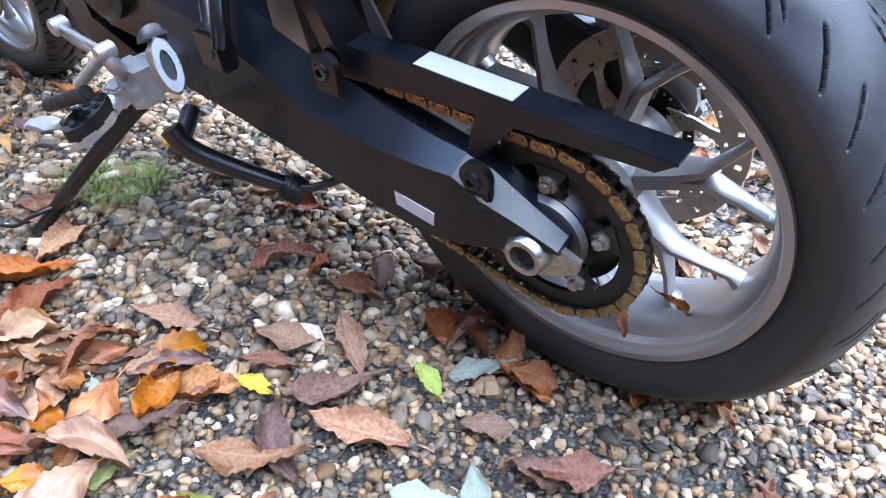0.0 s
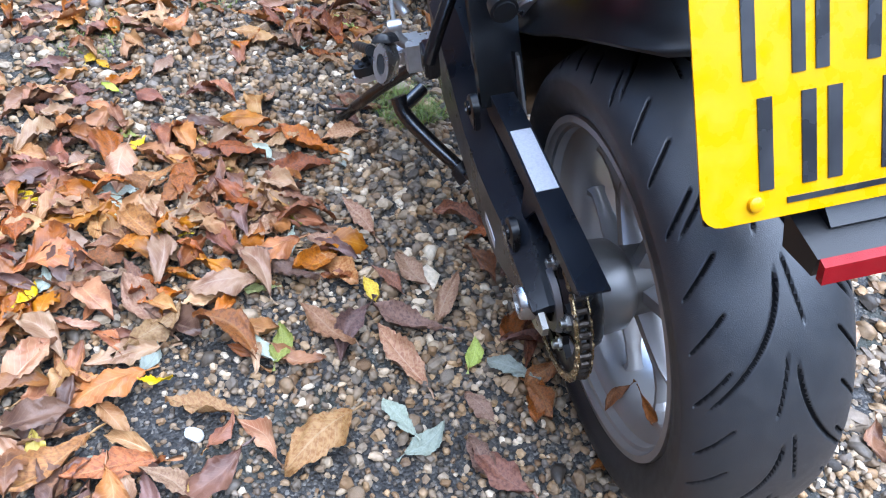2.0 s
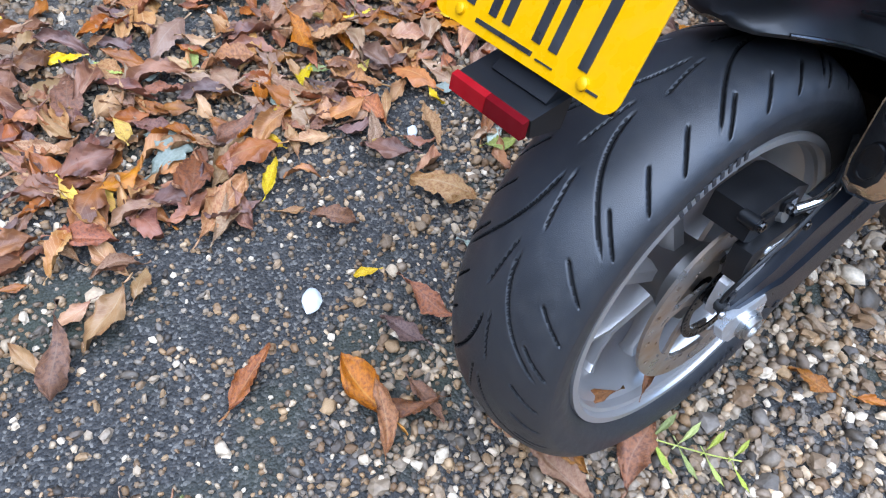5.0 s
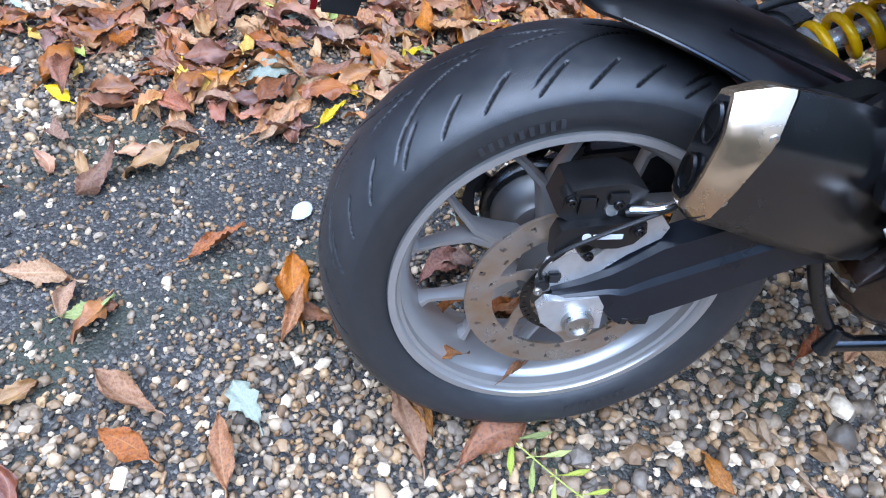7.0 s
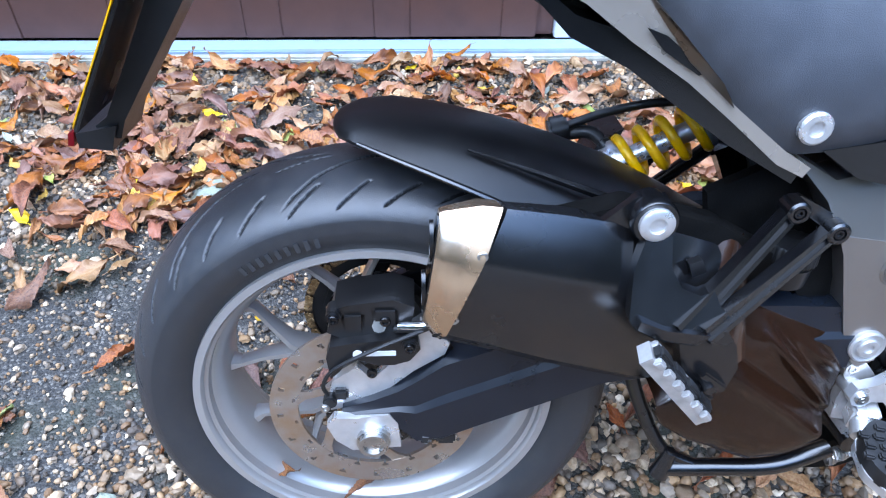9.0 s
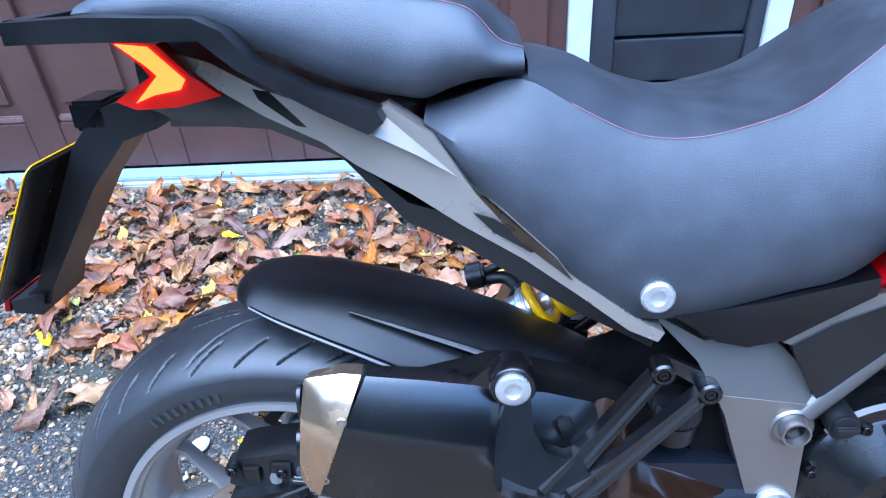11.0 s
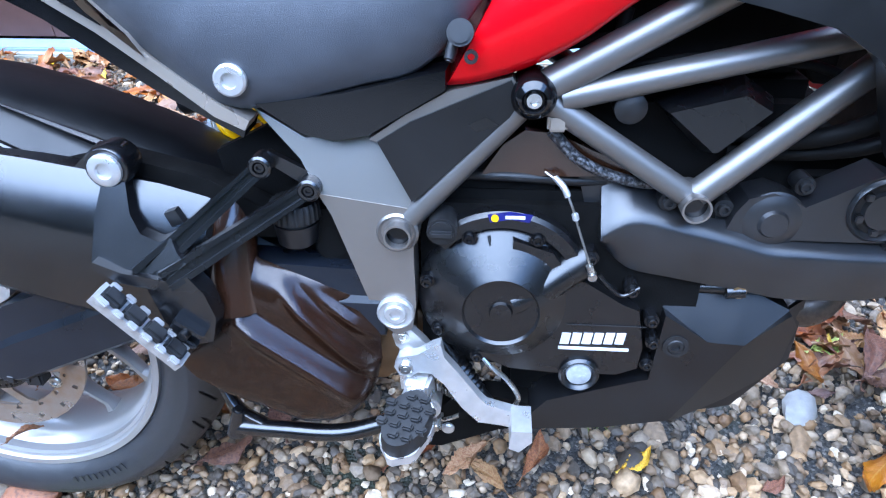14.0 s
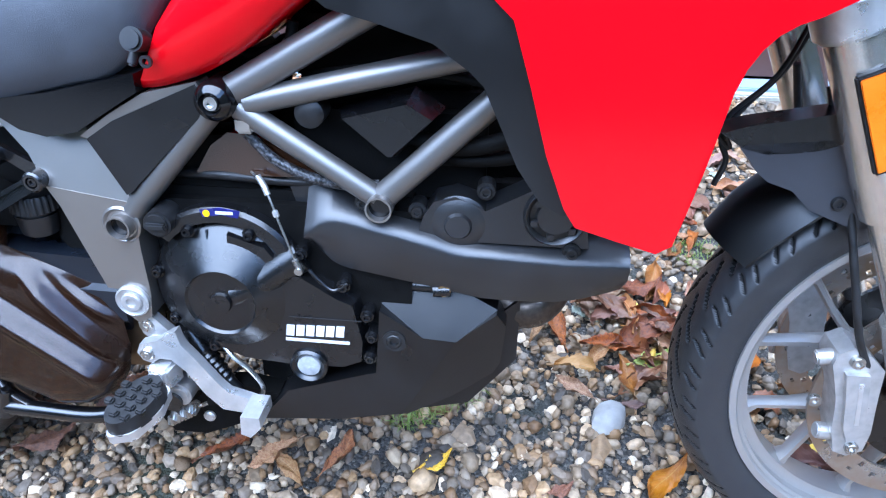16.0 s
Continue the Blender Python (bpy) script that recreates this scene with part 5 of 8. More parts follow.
bm = bmesh.new()
ring = []
for cx, cy, a0 in ((0.1005, 0.014, -90), (0.1005, 0.164, 0), (-0.1005, 0.164, 90), (-0.1005, 0.014, 180)):
    for k in range(5):
        a = radians(a0 + 22.5 * k)
        ring.append((cx + 0.014 * math.cos(a), cy + 0.014 * math.sin(a)))
lo, hi = [bm.verts.new((x, y, 0.0012)) for x, y in ring], [bm.verts.new((x, y, 0.0026)) for x, y in ring]
for k in range(len(ring)):
    bm.faces.new((lo[k], lo[(k + 1) % len(ring)], hi[(k + 1) % len(ring)], hi[k]))
bm.faces.new(lo)
bm.faces.new(hi)
plate = part("number_plate", on_plate(bm), plate_yellow, bike, "yellow rear number plate with black bars")
part("plate_backing", on_plate(box(-0.112, 0.112, 0.002, 0.176, -0.003, 0.0010, 0.001)), satin, plate, "black backing of the number plate")
BARS = [(-0.083, -0.074), (-0.050, -0.041), (-0.034, -0.025), (0.001, 0.010), (0.019, 0.028), (0.045, 0.054), (0.068, 0.077)]
for a, b in BARS:
    part("plate_bar", plate_bar(a, b, 0.092, 0.154), ink, plate)
for a, b in ((-0.074, -0.064), (-0.044, -0.034), (-0.026, -0.016), (0.012, 0.022), (0.032, 0.042), (0.066, 0.076)):
    part("plate_bar", plate_bar(a, b, 0.020, 0.080), ink, plate)
part("maker_bar", plate_bar(-0.055, 0.018, 0.0085, 0.0125), ink, plate)
part("maker_bar", plate_bar(0.024, 0.044, 0.008, 0.0095), ink, plate)
part("maker_bar", plate_bar(0.080, 0.094, 0.0085, 0.0105), ink, plate)
for x, y in ((-0.0775, 0.012), (0.0775, 0.012), (-0.0775, 0.166), (0.0775, 0.166)):
    b = lathe([(0, 0.0055), (0.003, 0.0052), (0.0042, 0.0035), (0.0042, 0.0001)], (0, 0, 0), 16)
    bmesh.ops.transform(b, matrix=PLATE @ Matrix.Translation((x, y, 0.0026)) @ Matrix.Rotation(radians(90), 4, "X"), verts=b.verts)
    part("plate_screw", b, plate_yellow, plate)
part("reflector_block", slab([(-0.258, 0.678), (-0.302, 0.670), (-0.302, 0.654), (-0.268, 0.650)], -0.036, 0.060, 0.003), matt_black, bike, "black block below the number plate")
reflector = part("rear_reflector", slab([(-0.3035, 0.672), (-0.310, 0.670), (-0.313, 0.656), (-0.3065, 0.656)], 0.0125, 0.060, 0.001), red_lens, bike, "red rear reflector strip")
# the reflector's unlit look is painted onto this half
part("unlit_half", slab([(-0.3035, 0.672), (-0.310, 0.670), (-0.313, 0.656), (-0.3065, 0.656)], -0.036, 0.012, 0.001), unlit_red_lens, reflector, "half of the reflector coloured darker, as if returning no light")

# rear shock with its yellow spring
S0, S1 = Vector((0.312, 0.074, 0.577)), Vector((0.424, 0.060, 0.640))
sd = (S1 - S0).normalized()
sq = sd.to_track_quat("Z", "Y")
coil = [S0 + sd * (0.012 + 0.105 * t) + sq @ Vector((0.028 * math.cos(a), 0.028 * math.sin(a), 0)) for t, a in ((k / 96, 2 * math.pi * 3.7 * k / 96) for k in range(97))]
shock = part("rear_shock", merged(cyl(S0 - sd * 0.02, S0 + sd * 0.02, 0.024, bevel=0.004), cyl(S0 + sd * 0.02, S1, 0.013), cyl(S0 + sd * 0.002, S0 + sd * 0.012, 0.030, bevel=0.002), cyl(S0 + sd * 0.118, S0 + sd * 0.128, 0.030, bevel=0.002)), alu, bike, "rear shock absorber with a yellow coil spring")
part("spring", hose(coil, 0.0065, 10, 1), yellow_spring, shock, "bright yellow coil spring")
part("shock_reservoir", merged(cyl((0.236, 0.13, 0.600), (0.262, 0.13, 0.606), 0.019, bevel=0.004), hose([(0.255, 0.13, 0.606), (0.30, 0.12, 0.628), (0.36, 0.10, 0.650), (0.42, 0.09, 0.655)], 0.006), hose([(0.25, 0.13, 0.595), (0.29, 0.12, 0.603), (0.31, 0.10, 0.590)], 0.009)), soft_black, shock)
part("battery_box", box(0.505, 0.58, -0.085, 0.085, 0.52, 0.70, 0.01), shade_black, bike)

# ---- frame ----
def frame_side():
    return slab([(0.4955, 0.590), (0.595, 0.575), (0.597, 0.555), (0.596, 0.51), (0.597, 0.45), (0.592, 0.418), (0.574, 0.408), (0.553, 0.425), (0.535, 0.48), (0.508, 0.565)], -0.095, -0.138, 0.0004, 1, 0.0)


both("frame_plate", frame_side, frame_cast, "cast grey frame side plate")


def frame_facet():
    """Upper part of the plate, tipped back towards the seat."""
    return slab([(0.428, 0.678), (0.484, 0.646), (0.545, 0.656), (0.592, 0.607), (0.595, 0.571), (0.4975, 0.586), (0.478, 0.625)], -0.095, -0.138, 0.0004, 1, 0.0, lambda x, z: 0.30 * max(0.0, z - 0.588 + 0.15 * (x - 0.4955)))


both("plate_facet", frame_facet, frame_cast)
both("tube_socket", lambda: lathe([(0.02, 0.024), (-0.0015, 0.0235), (-0.0035, 0.021), (-0.0015, 0.018), (0.004, 0.017), (0.004, 0.0145)], (0.579, -0.137, 0.546), 36), frame_cast)
YT = -0.128
def tube_run(a, b, r):
    return cyl((a[0], YT if len(a) < 3 else a[2], a[1]), (b[0], YT if len(b) < 3 else b[2], b[1]), r, seg=28)


for s in (-1, 1):
    flip = (lambda b: b) if s < 0 else mirrored
    part("frame_tube", flip(tube_run((0.592, 0.561), (0.714, 0.697), 0.0140)), frame_grey, bike, "satin grey steel trellis tube" if s < 0 else "")
    part("frame_tube", flip(tube_run((0.712, 0.697), (0.99, 0.858), 0.0165)), frame_grey, bike)
    part("frame_tube", flip(tube_run((0.745, 0.696), (1.06, 0.772), 0.0135)), frame_grey, bike)
    part("frame_tube", flip(tube_run((0.735, 0.690), (0.882, 0.595), 0.0130)), frame_grey, bike)
    part("frame_tube", flip(tube_run((0.890, 0.597), (1.06, 0.760), 0.0150)), frame_grey, bike)
    for x, z in ((0.580, 0.546), (0.887, 0.589)):
        part("tube_end", flip(pipe((x, -0.151, z), (x, -0.100, z), 0.0150, 0.0022)), frame_cast, bike)
        # solid black plug gives the open tube end its inner shade
        part("bore_shade", flip(cyl((x, -0.1405, z), (x, -0.12, z), 0.0128)), gloss_black, bike)
    part("frame_cap", flip(lathe([(0.03, 0.022), (-0.008, 0.022), (-0.016, 0.0185), (-0.020, 0.012), (-0.014, 0.0095), (-0.014, 0.0001)], (0.717, -0.138, 0.701), 28)), gloss_black, bike, "domed black frame plug" if s < 0 else "")
    part("frame_bolt", flip(bolt(0.717, -0.151, 0.701, 0.0085, -1, 0.006)), chrome, bike)
    part("pivot_bolt", flip(merged(lathe([(0.01, 0.0215), (-0.004, 0.0215), (-0.006, 0.019), (-0.004, 0.016), (-0.004, 0.0001)], (0.573, -0.139, 0.442), 28), bolt(0.573, -0.142, 0.442, 0.013, -1, 0.005))), cast_alu, bike, "broad bright swing arm pivot bolt" if s < 0 else "")


def side_cover():
    return slab([(0.563, 0.651), (0.597, 0.673), (0.695, 0.716), (0.706, 0.698), (0.695, 0.680), (0.603, 0.590), (0.596, 0.586)], -0.118, -0.142, 0.002)


def seat_pan():
    return slab([(0.440, 0.689), (0.528, 0.704), (0.636, 0.727), (0.636, 0.707), (0.592, 0.679), (0.556, 0.655), (0.516, 0.649), (0.485, 0.657)], -0.112, -0.1445, 0.003, 2, 0.004)


both("side_cover", side_cover, plastic, "dark grey plastic frame cover")
both("seat_base", seat_pan, gloss_black, "glossy black seat base trim")
both("frame_strip", lambda: slab([(0.554, 0.653), (0.592, 0.679), (0.635, 0.704), (0.696, 0.7185), (0.701, 0.711), (0.597, 0.670), (0.566, 0.649)], -0.11, -0.139, 0.002), frame_cast)
# black patch on the cover, painted in for the shade of a small opening
both("hose_clip", lambda: slab([(0.655, 0.672), (0.672, 0.680), (0.685, 0.672), (0.662, 0.664)], -0.139, -0.1425, 0.001), gloss_black)

# ---- tank and fairing ----
TANK = [(0.632, 0.707, 0.90, 0.105, 0.142), (0.663, 0.713, 0.95, 0.12, 0.149), (0.714, 0.731, 0.99, 0.135, 0.155), (0.762, 0.759, 1.02, 0.145, 0.160), (0.818, 0.806, 1.04, 0.15, 0.167), (0.90, 0.862, 1.05, 0.155, 0.178), (1.0, 0.915, 1.04, 0.15, 0.185)]
def back(x, z):
    """The tank leans forward over the seat's nose."""
    return 0.54 * max(0.0, z - 0.707 - 0.45 * (x - 0.632)) * max(0.0, 1 - (x - 0.632) / 0.36)


secs = []
for x, zb, zt, wt, wb in dense(TANK):
    h = zt - zb
    half = [(-wb + 0.012, zb), (-wb, zb + 0.012), (-wb - 0.006, zb + h * 0.35), (-wt - 0.008, zb + h * 0.62), (-wt * 0.8, zb + h * 0.88), (-wt * 0.4, zt - 0.004)]
    secs.append([(x + back(x, z), y, z) for y, z in half] + [(x + back(x, zt), 0, zt)] + [(x + back(x, z), -y, z) for y, z in reversed(half)])
part("fuel_tank", loft(secs), red, bike, "glossy red fuel tank", 60)


def fairing():
    out = [(0.985, 0.86), (1.003, 0.822), (1.022, 0.805), (1.040, 0.75), (1.058, 0.69), (1.078, 0.640), (1.090, 0.622), (1.13, 0.610), (1.168, 0.598), (1.182, 0.606), (1.190, 0.64), (1.198, 0.678), (1.207, 0.722), (1.212, 0.749), (1.220, 0.769), (1.231, 0.785), (1.243, 0.796), (1.259, 0.804), (1.280, 0.810), (1.318, 0.826), (1.35, 0.93), (1.22, 1.0), (1.02, 0.98)]
    def bend(x, z):
        return 0.0 - 0.012 * math.sin(min(1, max(0, (x - 1.0) / 0.22)) * math.pi) + 0.06 * max(0, x - 1.2) / 0.15
    return slab(out, -0.206, -0.222, 0.005, 3, 0.0, bend)


both("fairing", fairing, red, "glossy red front side fairing")


def fairing_trim():
    out = [(0.80, 0.835), (0.84, 0.806), (0.89, 0.797), (0.945, 0.786), (0.985, 0.768), (1.008, 0.742), (1.022, 0.70), (1.038, 0.662), (1.062, 0.628), (1.085, 0.616), (1.105, 0.622), (1.092, 0.65), (1.076, 0.70), (1.055, 0.78), (1.032, 0.815), (1.0, 0.85), (0.90, 0.88), (0.82, 0.87)]
    return slab(out, -0.165, -0.214, 0.006, 3, 0.010, lambda x, z: 0.05 * max(0.0, (0.98 - x)) / 0.18)


both("fairing_trim", fairing_trim, plastic, "dark grey plastic trim round the fairing edge")
# inner panels coloured near-black for the shade behind the fairing
part("fairing_inner", slab([(0.98, 0.88), (1.06, 0.70), (1.10, 0.635), (1.16, 0.63), (1.18, 0.70), (1.19, 0.90)], -0.188, -0.15, 0.004), shade_black, bike)
part("fairing_inner", slab([(0.98, 0.88), (1.06, 0.70), (1.10, 0.635), (1.16, 0.63), (1.18, 0.70), (1.19, 0.90)], 0.15, 0.188, 0.004), shade_black, bike)
part("nose", loft([[(x, -w, a), (x, -w, b), (x, 0, b + 0.05), (x, w, b), (x, w, a), (x, 0, a - 0.03)] for x, a, b, w in ((1.12, 0.86, 1.05, 0.19), (1.30, 0.84, 1.02, 0.17), (1.45, 0.84, 0.95, 0.10), (1.52, 0.86, 0.90, 0.04))]), red, bike, "red nose fairing")

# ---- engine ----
# core blocks: the dark between frame tubes is painted into their colour
part("gearbox_top", box(0.62, 0.76, -0.10, 0.10, 0.56, 0.66, 0.012), shade_black, bike)
part("sump", box(0.70, 0.90, -0.085, 0.085, 0.275, 0.36, 0.012), shade_black, bike)
part("crankcase", box(0.60, 0.93, -0.115, 0.115, 0.345, 0.585, 0.012), shade_black, bike, "matt black engine crankcase")
part("cylinder_head", box(0.76, 1.02, -0.085, 0.085, 0.56, 0.70, 0.02), shade_black, bike, "black upright cylinder and head")
part("airbox", box(0.78, 1.0, -0.075, 0.075, 0.69, 0.80, 0.02), shade_black, bike, "black airbox below the tank")
part("front_cylinder", box(0.98, 1.10, -0.08, 0.08, 0.44, 0.62, 0.02), shade_black, bike)
part("head_cover", slab([(0.837, 0.688), (0.922, 0.714), (0.955, 0.692), (0.90, 0.634), (0.893, 0.634)], -0.10, -0.136, 0.003, 2, 0.012), engine_black, bike, "black angular cover between the frame tubes")
cx, cz = 0.694, 0.458
clutch = part("clutch_cover", lathe([(0.0, 0.096), (-0.026, 0.096), (-0.031, 0.0925), (-0.035, 0.0865), (-0.061, 0.0475), (-0.0635, 0.0435), (-0.060, 0.041), (-0.060, 0.0135), (-0.064, 0.012), (-0.064, 0.0001)], (cx, -0.094, cz), 72), engine_black, bike, "domed matt black clutch cover")
part("cover_body", slab([(0.70, 0.548), (0.745, 0.535), (0.772, 0.502), (0.789, 0.499), (0.839, 0.466), (0.858, 0.457), (0.868, 0.40), (0.864, 0.368), (0.84, 0.356), (0.76, 0.353), (0.70, 0.36), (0.66, 0.38), (0.69, 0.46)], -0.10, -0.138, 0.004, 3, 0.009), engine_black, clutch, "black engine cover with a printed panel")
part("cover_crown", lathe([(0.0, 0.10), (-0.022, 0.10), (-0.027, 0.096), (-0.027, 0.082), (0.0, 0.082)], (cx, -0.108, cz + 0.014), 40, a0=radians(32), a1=radians(140)), engine_black, clutch)
part("cover_spar", hose([(cx + 0.012, -0.141, cz + 0.006), (0.735, -0.135, 0.477), (0.768, -0.126, 0.500), (0.788, -0.121, 0.512)], lambda t: 0.017 + 0.004 * t, 16), engine_black, clutch)
part("cover_edge", hose([(0.80, -0.139, 0.502), (0.812, -0.1395, 0.488), (0.828, -0.1395, 0.476), (0.846, -0.139, 0.487)], 0.0022, 8), engine_black, clutch)
part("cover_crease", hose([(0.678, -0.130, 0.542), (0.684, -0.137, 0.526), (0.712, -0.139, 0.523), (0.735, -0.139, 0.511), (0.748, -0.133, 0.516)], 0.0020, 8), engine_black, clutch)
for x, z in ((0.657, 0.541), (0.731, 0.541), (0.610, 0.483), (0.622, 0.418), (0.668, 0.38), (0.79, 0.520), (0.839, 0.480), (0.866, 0.44), (0.871, 0.41), (0.868, 0.378)):
    part("cover_screw", merged(cyl((x, -0.10, z), (x, -0.136, z), 0.0085, seg=16, bevel=0.001), bolt(x, -0.136, z, 0.0062, -1, 0.005)), gloss_black, clutch)
for k in range(6):
    x0, z0 = 0.764 + 0.0125 * k, 0.4065 + 0.0005 * k
    part("printed_block", slab([(x0, z0), (x0 + 0.0102, z0), (x0 + 0.0122, z0 + 0.0155), (x0 + 0.002, z0 + 0.0155)], -0.1384, -0.1396, 0.0), white_print, clutch)
part("printed_bar", box(0.763, 0.844, -0.1396, -0.1384, 0.3985, 0.4030, 0.0004), white_print, clutch)
part("printed_line", box(0.77, 0.86, -0.1396, -0.1384, 0.4335, 0.435, 0.0004), belt_grey, clutch)
part("oil_badge", slab([(0.676, 0.570), (0.70, 0.574), (0.724, 0.571), (0.721, 0.562), (0.70, 0.565), (0.679, 0.561)], -0.1352, -0.1364, 0.0), blue_print, clutch, "dark blue printed badge")
part("badge_dot", lathe([(0, 0.0042), (-0.001, 0.0042), (-0.001, 0.0001)], (0.684, -0.1364, 0.5665), 14), yellow_spring, clutch)
part("badge_bar", box(0.695, 0.716, -0.1374, -0.1366, 0.566, 0.570, 0.0003), white_print, clutch)
part("sight_glass", merged(lathe([(0.0, 0.024), (-0.006, 0.024), (-0.009, 0.021), (-0.006, 0.017), (-0.003, 0.016)], (0.790, -0.136, 0.363), 28)), engine_black, clutch)
part("sight_lens", lathe([(0.0, 0.016), (-0.005, 0.0145), (-0.0065, 0.009), (-0.0068, 0.0001)], (0.790, -0.137, 0.363), 24), milky_glass, clutch, "milky oil sight glass")
part("oil_filler", merged(cyl((0.628, -0.10, 0.556), (0.628, -0.150, 0.553), 0.0155, 0.0165, 20, 0.003), box(0.615, 0.641, -0.156, -0.149, 0.549, 0.557, 0.002)), soft_black, bike, "black oil filler cap")
cable = part("clutch_cable", hose([(0.735, -0.115, 0.612), (0.752, -0.130, 0.604), (0.763, -0.138, 0.585), (0.772, -0.142, 0.560), (0.783, -0.146, 0.530), (0.790, -0.146, 0.510)], 0.0014, 8), steel, bike, "thin bright clutch cable")
part("cable_ferrule", merged(hose([(0.745, -0.122, 0.609), (0.754, -0.131, 0.602), (0.759, -0.135, 0.593)], 0.0036, 10), cyl((0.7665, -0.140, 0.577), (0.769, -0.141, 0.569), 0.0036, seg=12, bevel=0.001)), alu, cable)
part("cable_nipple", merged(cyl((0.787, -0.146, 0.518), (0.791, -0.146, 0.507), 0.0042, seg=12), cyl((0.791, -0.152, 0.505), (0.791, -0.138, 0.505), 0.005, seg=14, bevel=0.001)), steel, cable)
part("loom", hose([(0.738, -0.122, 0.660), (0.765, -0.122, 0.632), (0.80, -0.12, 0.613), (0.84, -0.115, 0.602), (0.88, -0.105, 0.60)], 0.0062, 10), cable_grey, bike, "grey sleeved cable")
part("loom_plug", box(0.732, 0.752, -0.14, -0.122, 0.664, 0.682, 0.003), tail_grey, bike)
part("coolant_hose", hose([(0.64, -0.10, 0.60), (0.70, -0.11, 0.604), (0.78, -0.100, 0.596), (0.86, -0.095, 0.60)], 0.006), soft_black, bike)
part("heat_plate", slab([(0.668, 0.606), (0.690, 0.640), (0.712, 0.656), (0.746, 0.653), (0.784, 0.635), (0.834, 0.617), (0.834, 0.609), (0.760, 0.606)], -0.095, -0.112, 0.004), shield_brown, bike, "dull brown heat plate above the engine cover")
for pts, r in (([(0.90, -0.10, 0.66), (0.98, -0.12, 0.655), (1.05, -0.14, 0.69), (1.10, -0.14, 0.76)], 0.010), ([(0.92, -0.10, 0.635), (1.0, -0.115, 0.64), (1.06, -0.14, 0.665), (1.12, -0.15, 0.72)], 0.008), ([(0.74, -0.1, 0.74), (0.82, -0.12, 0.76), (0.90, -0.12, 0.80), (0.97, -0.12, 0.81)], 0.006), ([(0.80, -0.10, 0.72), (0.88, -0.12, 0.735), (0.97, -0.12, 0.73), (1.03, -0.12, 0.71)], 0.005), ([(0.78, -0.10, 0.70), (0.79, -0.12, 0.735), (0.80, -0.12, 0.78)], 0.006)):
    part("cable", hose(pts, r, 10), shade_black, bike)
part("coupling", lathe([(0, 0.016), (-0.03, 0.016), (-0.034, 0.010), (-0.034, 0.0001)], (0.812, -0.10, 0.687), 20), soft_black, bike)

# belt cover along the front cylinder
belt_rows = dense([(0.797, 0.535, 0.546, 0.600), (0.815, 0.512, 0.560, 0.606), (0.836, 0.496, 0.566, 0.598), (0.88, 0.487, 0.556, 0.580), (0.94, 0.476, 0.541, 0.566), (0.972, 0.470, 0.532, 0.557), (1.01, 0.464, 0.530, 0.551), (1.09, 0.466, 0.528, 0.550), (1.15, 0.484, 0.530, 0.556), (1.166, 0.496, 0.530, 0.550)], 4)
belt = part("belt_cover", merged(
    loft([[(x, -0.080, top), (x, -0.098, top), (x, -0.130, ridge + 0.010), (x, -0.137, ridge + 0.002), (x, -0.138, ridge - 0.003), (x, -0.134, (ridge + low) / 2), (x, -0.124, low + 0.006), (x, -0.110, low), (x, -0.080, low)] for x, low, ridge, top in belt_rows]),
    slab([(0.766, 0.624), (0.822, 0.622), (0.846, 0.592), (0.82, 0.555), (0.797, 0.534), (0.784, 0.560)], -0.075, -0.104, 0.006, 3),
    slab([(0.925, 0.545), (0.934, 0.575), (0.945, 0.592), (0.969, 0.599), (0.990, 0.592), (1.003, 0.584), (1.039, 0.604), (1.071, 0.622), (1.095, 0.612), (1.112, 0.592), (1.120, 0.545)], -0.08, -0.126, 0.008, 3)), belt_grey, bike, "dark grey moulded timing belt cover", 40)
part("pulley_boss", lathe([(0, 0.034), (-0.004, 0.034), (-0.010, 0.022), (-0.010, 0.016), (-0.014, 0.0135), (-0.014, 0.0001)], (0.973, -0.120, 0.566), 40), belt_grey, belt)
part("pulley_boss", lathe([(0, 0.036), (-0.004, 0.036), (-0.008, 0.033), (-0.006, 0.030), (-0.003, 0.028), (-0.003, 0.022), (-0.008, 0.020), (-0.008, 0.0001)], (1.08, -0.123, 0.583), 40), belt_grey, belt)
for k in range(6):
    a = radians(20 + 60 * k)
    part("boss_rib", box(1.08 + 0.0245 * math.cos(a) - 0.004, 1.08 + 0.0245 * math.cos(a) + 0.004, -0.132, -0.122, 0.583 + 0.0245 * math.sin(a) - 0.004, 0.583 + 0.0245 * math.sin(a) + 0.004, 0.001), belt_grey, belt)
for x, y, z in ((1.002, -0.112, 0.603), (0.925, -0.112, 0.575), (1.101, -0.126, 0.541), (0.865, -0.12, 0.585)):
    part("cover_screw", merged(cyl((x, y + 0.02, z), (x, y - 0.004, z), 0.0105, seg=16, bevel=0.001), bolt(x, y - 0.004, z, 0.007, -1, 0.005)), soft_black, belt)
both("pipe_union", lambda: merged(cyl((0.86, -0.10, 0.468), (0.95, -0.11, 0.474), 0.008), cyl((0.945, -0.12, 0.474), (0.965, -0.12, 0.476), 0.008)), engine_black)
part("drain_ring", lathe([(0, 0.008), (-0.004, 0.008), (-0.004, 0.005)], (0.958, -0.122, 0.477), 16), brass, bike)

